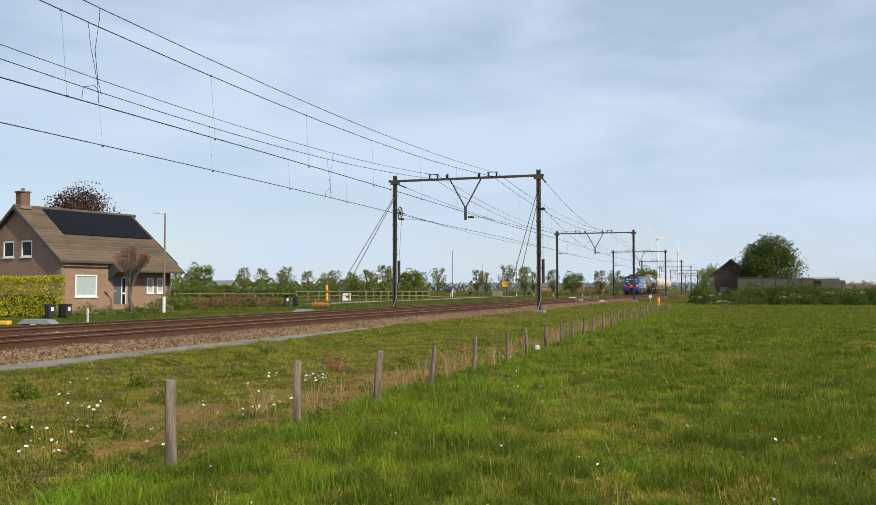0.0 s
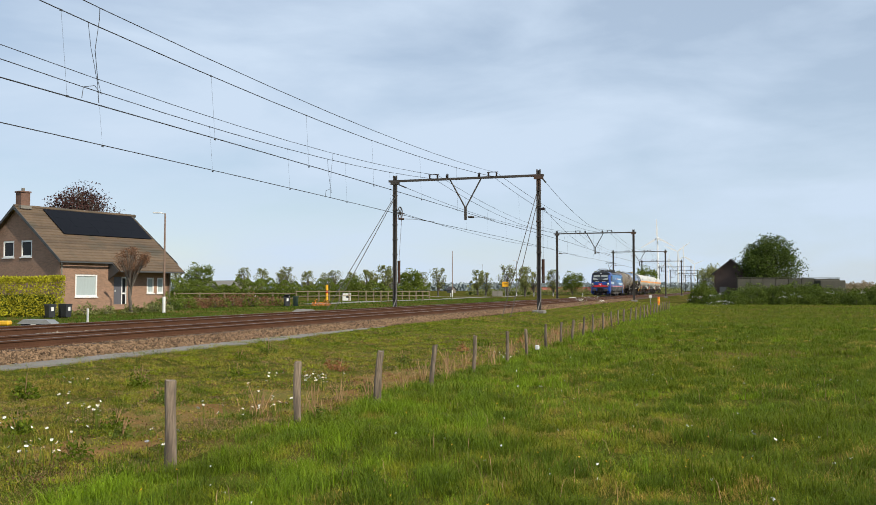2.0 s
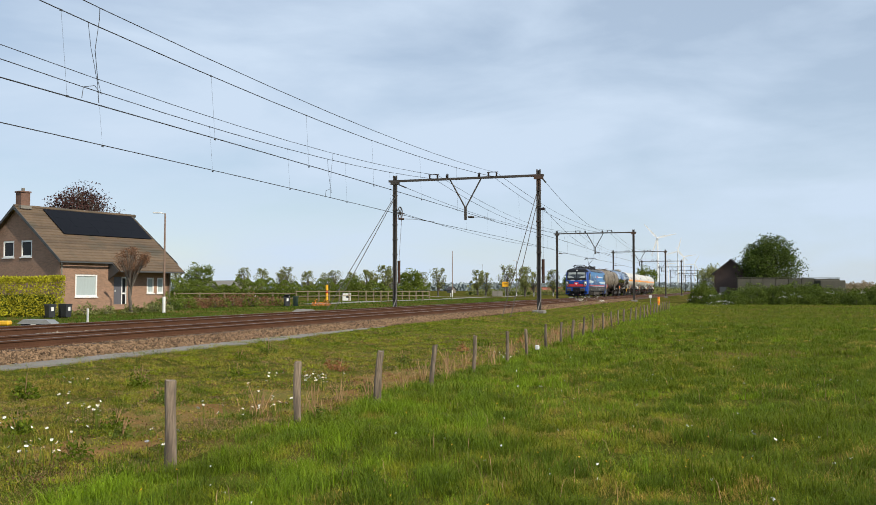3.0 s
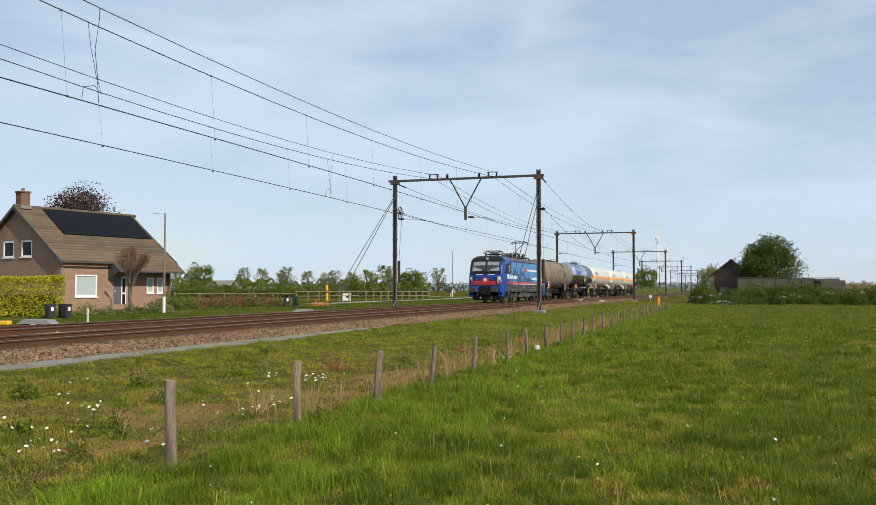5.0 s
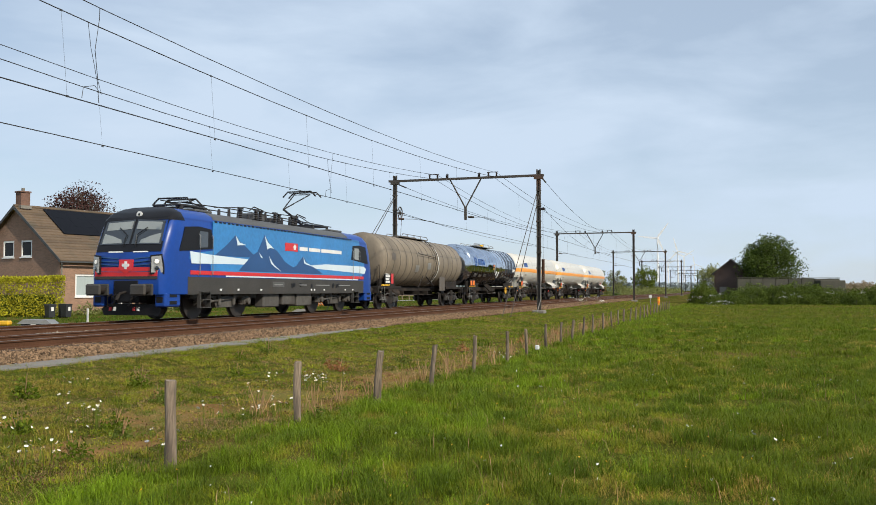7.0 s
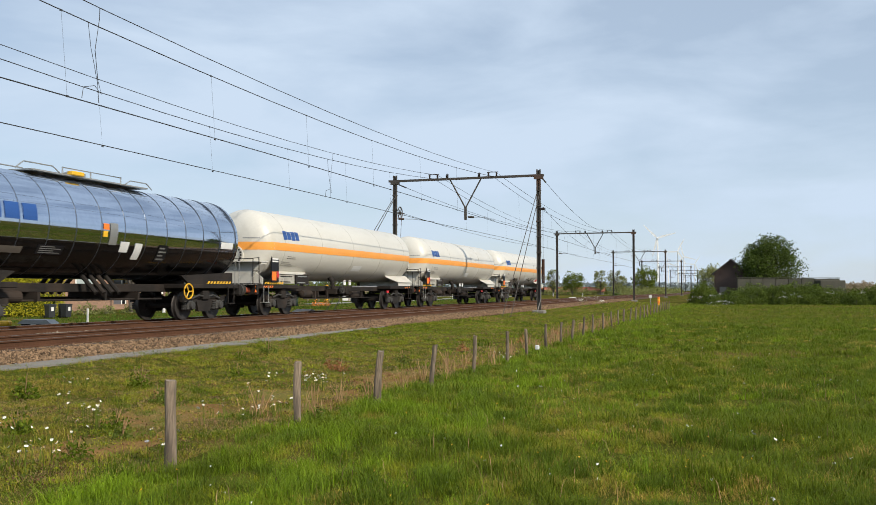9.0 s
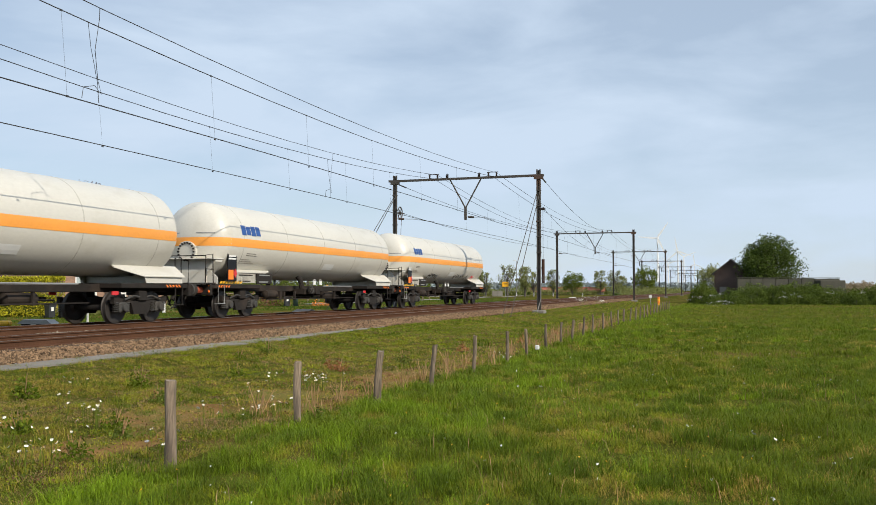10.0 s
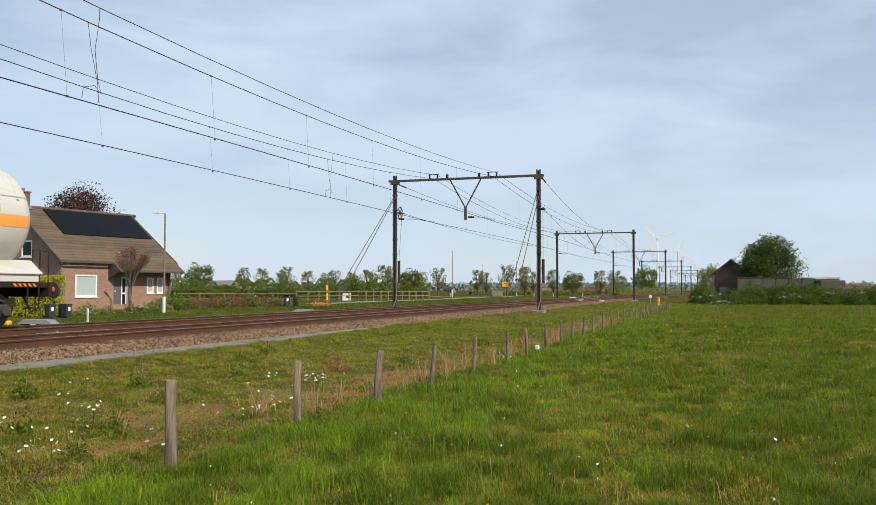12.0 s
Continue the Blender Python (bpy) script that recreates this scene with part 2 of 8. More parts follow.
def portal(m):
    p = thing("catenary_portal", "weathered steel overhead-line portal across two tracks", "portal", m, "overhead line portals")
    zt = 8.6
    for x, top in ((-POST_L, 8.95), (-POST_R, 8.95)):
        bm = B()
        for dx in (-0.10, 0.10):
            box(bm, x + dx - 0.035, x + dx + 0.035, -0.08, 0.08, -0.5, top)
        for k in range(9):
            z = 0.4 + k * 1.02
            box(bm, x - 0.16, x + 0.16, -0.105, 0.105, z, z + 0.07)
        box(bm, x - 0.065, x + 0.065, -0.02, 0.02, -0.4, top - 0.05)
        part("post", bm, M_STEEL, p)
        part("footing", box(B(), x - 0.4, x + 0.4, -0.4, 0.4, -0.9, -0.28, 0.05), M_CONC, p)
        bm = B()
        box(bm, x - 0.30, x + 0.30, -0.11, 0.11, zt - 0.28, zt - 0.10)
        part("clamp_plate", bm, M_STEEL, p)
    bm = B()
    box(bm, -POST_L - 0.45, -POST_R + 0.35, -0.11, -0.05, zt - 0.11, zt + 0.03)
    box(bm, -POST_L - 0.45, -POST_R + 0.35, 0.05, 0.11, zt - 0.11, zt + 0.03)
    for k in range(14):
        x = -POST_L + (k + 0.5) * (POST_L - POST_R) / 14
        box(bm, x - 0.03, x + 0.03, -0.05, 0.05, zt - 0.09, zt + 0.01)
    part("beam", bm, M_STEEL, p)
    mid = -16.8
    bm = B()
    rod(bm, (mid - 1.08, 0, zt - 0.1), (mid, 0, 6.55), 0.05, seg=6)
    rod(bm, (mid + 1.08, 0, zt - 0.1), (mid, 0, 6.55), 0.05, seg=6)
    box(bm, mid - 0.08, mid + 0.08, -0.07, 0.07, 5.75, 6.65)
    part("drop_post", bm, M_STEEL, p)
    for c in (NEAR, FAR):
        bm = B()
        for dx in (-0.30, 0.26):
            lathe(bm, [(zt + 0.05 + 0.04 * q, 0.045 + 0.03 * (q % 2)) for q in range(7)], 8, "z", cx=-c + dx)
        box(bm, -c - 0.40, -c + 0.36, -0.035, 0.035, zt + 0.29, zt + 0.33)
        part("insulator", bm, M_INSUL, p)
        bm = B()
        xs_ = -c + (0.95 if c == FAR else -0.95)
        lathe(bm, [(zt + 0.03 + 0.035 * q, 0.06 + 0.05 * (q % 2)) for q in range(8)], 10, "z", cx=xs_)
        rod(bm, (xs_, 0, zt - 0.1), (xs_, 0, zt + 0.34), 0.03)
        part("standing_insulator", bm, M_INSUL, p)
        bm = B()
        s = 1
        x0 = mid + 0.08 if c == NEAR else -POST_L + 0.15
        rod(bm, (x0, 0, 5.95), (x0 + 1.2 * s, 0, 5.9), 0.02, seg=5)
        rod(bm, (x0 + 0.12 * s, 0, 5.95), (x0 + 0.5 * s, 0, 5.93), 0.07, seg=8)
        rod(bm, (x0 + 1.2 * s, 0, 5.9), (-c + 0.1, 0, 5.66), 0.016, seg=5)
        part("registration_arm", bm, M_STEEL, p)
    return p


portal_0 = portal(pose(0, PORTAL_Y, 0))
for k in (-1, 1, 2, 3, 4, 5, 6, 7):
    copy_thing(portal_0, pose(0, PORTAL_Y + k * PORTAL_STEP, 0))

# the nearest portal alone carries anchor stays and tension wheels
for x in (-POST_L, -POST_R):
    bm = B()
    for dx in (-0.12, 0.12):
        rod(bm, (x + dx, -0.15, 7.4 + dx), (x + dx * 2, -10.8 if x < -15 else -8.9, -0.45), 0.022, seg=6)
    part("anchor_stay", bm, M_STEEL, portal_0)
    bm = B()
    c = 6.35
    xx = x + 0.38
    if x < -15:
        path_tube(bm, [(xx, 0.42 * math.cos(a), c + 0.42 * math.sin(a)) for a in [2 * math.pi * k / 20 for k in range(21)]], 0.035, 6)
        for k in range(4):
            a = math.pi * k / 4
            rod(bm, (xx, 0.42 * math.cos(a), c + 0.42 * math.sin(a)), (xx, -0.42 * math.cos(a), c - 0.42 * math.sin(a)), 0.02, seg=5)
        rod(bm, (x, 0, c), (xx + 0.05, 0, c), 0.05)
        part("tension_wheel", bm, M_STEEL, portal_0)
    else:
        box(bm, x + 0.05, xx, -0.08, 0.08, c - 0.08, c + 0.08, 0.02)
        rod(bm, (xx - 0.05, -0.12, c), (xx - 0.05, 0.3, c + 0.05), 0.09, 0.06)
        part("anchor_bracket", bm, M_INSUL, portal_0)
    bm = B()
    for k in range(13):
        lathe(bm, [(1.5 + 0.12 * k, 0.10), (1.615 + 0.12 * k, 0.10)], 12, "z", cx=x + 0.26, cz=0.1)
    rod(bm, (x + 0.26, 0.1, 3.06), (x + 0.26 if x > -15 else xx, 0.1 if x > -15 else 0.35, c), 0.012, seg=5)
    part("tension_weight", bm, M_RUSTY, portal_0, "rust-brown stacked tension weight")
    bm = B()
    path_tube(bm, [(x + 0.13, -0.1, 3.2), (x + 0.13, -0.12, 0.4), (x - 0.05, -0.5, -0.45)], 0.03, 6)
    part("earth_cable", bm, M_CERAM_GREY, portal_0)


# ---- overhead wires ----
def sag_z(s, top, sag):
    t = ((s - PORTAL_Y) / PORTAL_STEP) % 1.0
    return top - 4 * sag * t * (1 - t)


def wire_run(centre, label, feeder_sag, sag):
    w = thing("overhead_wire", label, "overhead wire", pose(-centre, 0, 0), "overhead wires")
    lo, hi = PORTAL_Y - 2 * PORTAL_STEP, PORTAL_Y + 7 * PORTAL_STEP
    ss = [lo + PORTAL_STEP * k / 14 for k in range(14 * 9 + 1)]
    part("contact_wire", path_tube(B(), [(0.2 * math.sin(math.pi * (s - PORTAL_Y) / PORTAL_STEP + 1.57), s, 5.57 + 0.13 * abs(math.sin(math.pi * (s - PORTAL_Y) / PORTAL_STEP))) for s in ss], 0.016, 5), M_WIRE, w)
    part("messenger_wire", path_tube(B(), [(0, s, sag_z(s, 8.62, sag)) for s in ss], 0.014, 5), M_WIRE, w)
    part("feeder_wire", path_tube(B(), [(0.28, s, sag_z(s, 8.85, feeder_sag)) for s in ss], 0.012, 5), M_WIRE, w)
    for k in range(-1, 6):
        for j in range(8):
            s = PORTAL_Y + PORTAL_STEP * k + 7.6 + 6.35 * j
            bm = B()
            zt = sag_z(s, 8.62, sag)
            path_tube(bm, [(0, s + 0.25, 5.63), (0, s, zt)], 0.0035, 4)
            box(bm, -0.012, 0.012, s + 0.21, s + 0.29, 5.63, 5.68)
            box(bm, -0.012, 0.012, s - 0.04, s + 0.04, zt - 0.025, zt + 0.02)
            part("dropper", bm, M_WIRE, w)
    return w


near_wires = wire_run(NEAR, "dark overhead wires above the empty track", 0.95, 1.08)
far_wires = wire_run(FAR, "dark overhead wires above the train's track", 1.2, 1.27)

# flexible jumpers between feeder, messenger and contact wire
for run, s, fs_, ms_ in ((near_wires, 17.7, 0.95, 1.08), (far_wires, 40.0, 1.2, 1.27)):
    zf, zm = sag_z(s, 8.85, fs_), sag_z(s, 8.62, ms_)
    pts = [(0.28, s, zf), (0.26, s + 0.02, zm + 0.1), (0.2, s - 0.05, zm - 0.7), (0.05, s + 0.25, 6.25), (0.0, s + 0.45, 5.95), (0.0, s + 0.2, 6.12), (0.0, s - 0.2, 6.0), (0.0, s - 0.25, 5.72)]
    part("jumper", path_tube(B(), pts, 0.009, 5), M_WIRE, run)
    part("jumper", path_tube(B(), [(0.02, s - 0.1, zm), (0.03, s, zm - 0.6), (0.0, s + 0.3, 6.2), (0.0, s + 0.35, 5.72)], 0.007, 5), M_WIRE, run)

# wires that run in from the tension wheels to the tracks
t = thing("anchor_wires", "thin anchored wires leading from portal posts to tracks", "overhead wire", pose(0, 0, 0), "overhead wires")
for x, xt in ((-POST_R + 0.3, -NEAR), (-POST_L + 0.3, -FAR)):
    for z0, y1, z1, sag in ((8.3, PORTAL_Y + PORTAL_STEP, 8.6, 0.9), (6.4, PORTAL_Y + 42, 5.75, 0.35)):
        pts = [(x + (xt - x) * k / 12, PORTAL_Y + (y1 - PORTAL_Y) * k / 12, z0 + (z1 - z0) * k / 12 - 4 * sag * (k / 12) * (1 - k / 12)) for k in range(13)]
        part("wire", path_tube(B(), pts, 0.013, 5), M_WIRE, t)
        part("strain_insulator", rod(B(), pts[0], Vector(pts[0]).lerp(Vector(pts[1]), 0.25), 0.05, 0.05, 8), M_INSUL, t)

# ---- train materials ----
M_WHITE = mat("white_tank_paint", (0.55, 0.53, 0.475), 0.38, vary=0.06, scale=0.7, fine=14.0, dirt=(0.46, 0.435, 0.37), spread=(0.56, 0.8), stretch=(1, 0.5, 1))
M_SEAM = mat("grimy_weld_seam", (0.34, 0.32, 0.275), 0.6, vary=0.35, scale=2.0, fine=12.0)
M_BUFRED = mat("rust_red_buffer_paint", (0.33, 0.075, 0.035), 0.6, vary=0.3, scale=3.0, fine=20.0)
M_ORANGE = mat("orange_band_paint", (0.82, 0.33, 0.06), 0.4, vary=0.06, scale=0.9, fine=14.0)
M_LOGOBLUE = mat("logo_blue", (0.015, 0.07, 0.26), 0.45, vary=0.08)
M_BLUE = mat("blue_loco_paint", (0.009, 0.050, 0.26), 0.32, vary=0.10, scale=0.6, fine=9.0, spec=0.3)
M_SKYBLUE = mat("light_blue_loco_panel", (0.03, 0.19, 0.46), 0.35, vary=0.2, scale=0.5, fine=9.0, coat=0.12)
M_PEAK = mat("dark_blue_mountain", (0.018, 0.07, 0.20), 0.35, vary=0.15, scale=0.8)
M_SNOW = mat("pale_livery_white", (0.58, 0.68, 0.74), 0.35, vary=0.08, scale=0.8)
M_RED = mat("red_stripe_paint", (0.55, 0.025, 0.03), 0.35, vary=0.1)
M_BLACK = mat("black_cab_mask", (0.010, 0.010, 0.012), 0.4, vary=0.1, spec=0.2)
M_GREYSILL = mat("grey_loco_frame", (0.050, 0.048, 0.045), 0.65, spec=0.25, vary=0.25, scale=1.2, fine=18.0, other=(0.06, 0.05, 0.04), spread=(0.55, 0.75))
M_LOCOGEAR = mat("dusty_grey_running_gear", (0.085, 0.08, 0.072), 0.7, vary=0.35, scale=2.5, fine=20.0, other=(0.06, 0.052, 0.045), spread=(0.48, 0.66), spec=0.25)
M_ROOFGREY = mat("grey_roof_panel", (0.075, 0.075, 0.073), 0.55, vary=0.2, scale=1.2)
M_GLASSD = mat("dark_cab_glass", (0.02, 0.025, 0.03), 0.04, vary=0.05, coat=1.0)
M_PALEPLATE = mat("pale_glass_plate", (0.24, 0.26, 0.25), 0.3, vary=0.1, coat=0.6)
M_UNDER = mat("grimy_underframe", (0.021, 0.018, 0.016), 0.8, spec=0.2, vary=0.35, scale=1.5, fine=18.0, other=(0.045, 0.033, 0.026), spread=(0.5, 0.7))
M_WHEEL = mat("wheel_steel", (0.055, 0.048, 0.044), 0.55, 0.5, vary=0.2)
M_GREYTANK = mat("dirty_grey_tank", (0.215, 0.175, 0.125), 0.62, vary=0.25, scale=0.8, fine=10.0, other=(0.12, 0.10, 0.075), spread=(0.5, 0.75), stretch=(1, 1, 0.4))
M_BAND = mat("dark_tank_band", (0.10, 0.085, 0.07), 0.6, vary=0.2)
M_SILVER = mat("polished_cladding", (0.50, 0.56, 0.66), 0.07, 1.0, vary=0.05, scale=0.8, fine=8.0)
M_SILVEREND = mat("polished_end_cladding", (0.56, 0.60, 0.66), 0.12, 1.0, vary=0.06)
# dark metal: the ground's dark reflection is put into this colour
M_GROUNDMIRROR = mat("ground_reflection_cladding", (0.05, 0.047, 0.045), 0.14, 0.9, vary=0.3, scale=0.8, fine=6.0, stretch=(1, 0.4, 1))
M_SILVERBAND = mat("cladding_strap", (0.13, 0.145, 0.17), 0.35, 0.8, vary=0.1)
M_YELLOW = mat("yellow_marking", (0.75, 0.42, 0.02), 0.5, vary=0.1)
M_PLATE = mat("white_label_plate", (0.68, 0.68, 0.66), 0.5, vary=0.08)
M_HAZ = mat("orange_hazard_plate", (0.85, 0.20, 0.02), 0.5, vary=0.08)
M_RAILING = mat("galvanised_railing", (0.30, 0.30, 0.29), 0.5, 0.5, vary=0.15)
M_HEADLIGHT = mat("lit_headlamp", (0.75, 0.73, 0.66), 0.2, vary=0.0, emit=0.6)
M_REFLECTOR = mat("lamp_reflector_glass", (0.30, 0.30, 0.285), 0.12, vary=0.15, coat=1.0)
M_COPPER = mat("pantograph_grey", (0.03, 0.028, 0.026), 0.5, 0.3, vary=0.2)
M_CERAM = mat("grey_insulator", (0.028, 0.025, 0.023), 0.35, vary=0.1)

WHEELSETS = []


def slab(bm, outline, x, thick=0.006):
    """A thin plate on the side of a vehicle: an outline in (y, z) at the distance x."""
    return prism(bm, outline, "x", x - 0.02 * (1 if x > 0 else -1), x + thick * (1 if x > 0 else -1))


def rect(y0, y1, z0, z1):
    return [(y0, z0), (y1, z0), (y1, z1), (y0, z1)]


def wheelset(parent, y, r):
    w = part("wheelset", rod(B(), (-0.95, 0, 0), (0.95, 0, 0), 0.085, seg=12), M_UNDER, parent)
    w.location = (0, y, r)
    first = None
    for s in (-1, 1):
        if first is None:
            bm = lathe(B(), [(-0.075, r * 0.90), (-0.065, r), (0.04, r), (0.06, r + 0.028), (0.085, r + 0.02), (0.085, r * 0.86), (0.02, r * 0.8), (0.0, r * 0.35),
                             (0.06, r * 0.25), (0.06, 0.09), (-0.07, 0.09), (-0.07, r * 0.25), (-0.03, r * 0.35), (-0.03, r * 0.8)], 32, "x")
            first = part("wheel", bm, M_WHEEL, w)
            o = first
        else:
            o = new("wheel", first.data)
            o.parent = w
        o.matrix_basis = pose(0.755 * s, 0, 0, 0, 0, 180 if s > 0 else 0)
    WHEELSETS.append((w, y, r))
    return w


def bogie(parent, y, half, r, heavy=False):
    """Side frames, axle boxes, springs and brake gear on two wheelsets."""
    for yy in (y - half, y + half):
        wheelset(parent, yy, r)
    bm = B()
    w = 1.02 if not heavy else 1.12
    for s in (-1, 1):
        x = w * s
        e = half + (0.42 if not heavy else 0.75)
        out = [(y - e, r + 0.12), (y - e, r + 0.34), (y - half * 0.45, r + 0.20), (y + half * 0.45, r + 0.20), (y + e, r + 0.34), (y + e, r + 0.12),
               (y + half * 0.55, r + 0.14), (y + half * 0.4, r - 0.22), (y - half * 0.4, r - 0.22), (y - half * 0.55, r + 0.14)]
        prism(bm, out, "x", x - 0.07, x + 0.07)
    box(bm, -w, w, y - 0.22, y + 0.22, r - 0.05, r + 0.32, 0.03)
    gear, dark = (M_LOCOGEAR, M_LOCOGEAR) if heavy else (M_GREYSILL, M_UNDER)
    part("bogie_frame", bm, dark, parent)
    for s in (-1, 1):
        part("side_bearer", box(B(), w * s - 0.16, w * s + 0.16, y - 0.2, y + 0.2, r + 0.2, r + 0.52, 0.03), M_UNDER, parent)
        bm = B()
        path_tube(bm, [((w + 0.12) * s, y - half, r + 0.24), ((w + 0.12) * s, y - half * 0.5, r + 0.36), ((w + 0.12) * s, y, r + 0.30), ((w + 0.12) * s, y + half * 0.5, r + 0.36), ((w + 0.12) * s, y + half, r + 0.24)], 0.035, 6)
        part("brake_pipe", bm, gear, parent)
    for s in (-1, 1):
        for yy in (y - half, y + half):
            bm = B()
            box(bm, w * s - 0.13, w * s + 0.13, yy - 0.19, yy + 0.19, r - 0.17, r + 0.17, 0.05)
            lathe(bm, [(w * s + 0.10 * s, 0.15), (w * s + 0.21 * s, 0.13), (w * s + 0.22 * s, 0.08)], 12, "x", cz=r, cx=yy)
            part("axle_box", bm, gear, parent)
            for dy in (-0.27, 0.27):
                bm = B()
                for k in range(5):
                    lathe(bm, [(r - 0.14 + 0.065 * k, 0.085), (r - 0.11 + 0.065 * k, 0.1), (r - 0.095 + 0.065 * k, 0.085)], 10, "z", cx=w * s, cz=yy + dy)
                part("coil_spring", bm, gear, parent)


def buffers(parent, y, facing, heavy=False, case=None):
    for s in (-1, 1):
        bm = B()
        d = facing
        lathe(bm, [(y, 0.13), (y + d * 0.30, 0.12), (y + d * 0.31, 0.095), (y + d * 0.50, 0.09)], 14, cz=1.05, cx=0.875 * s)
        part("buffer_case", bm, case or M_UNDER, parent)
        bm = B()
        if heavy:
            box(bm, 0.875 * s - 0.30, 0.875 * s + 0.30, min(y + d * 0.46, y + d * 0.57), max(y + d * 0.46, y + d * 0.57), 0.86, 1.24, 0.05)
        else:
            lathe(bm, [(y + d * 0.49, 0.22), (y + d * 0.54, 0.235), (y + d * 0.565, 0.15)], 18, cz=1.05, cx=0.875 * s)
        part("buffer_head", bm, M_GREYSILL, parent)
    bm = B()
    path_tube(bm, [(0, y, 0.98), (0, y + facing * 0.3, 0.92), (0, y + facing * 0.45, 0.7)], 0.045)
    rod(bm, (0.3, y, 0.9), (0.3, y + facing * 0.25, 0.5), 0.03)
    rod(bm, (-0.3, y, 0.9), (-0.3, y + facing * 0.25, 0.5), 0.03)
    part("coupling", bm, M_UNDER, parent)


# ---- locomotive ----
LEAN = [(0.9, 0.02), (1.9, 0.0), (2.2, 0.06), (3.35, 0.52), (3.66, 0.72), (3.9, 1.15)]


def nose_y(z):
    return -8.92 + steps(z, LEAN)


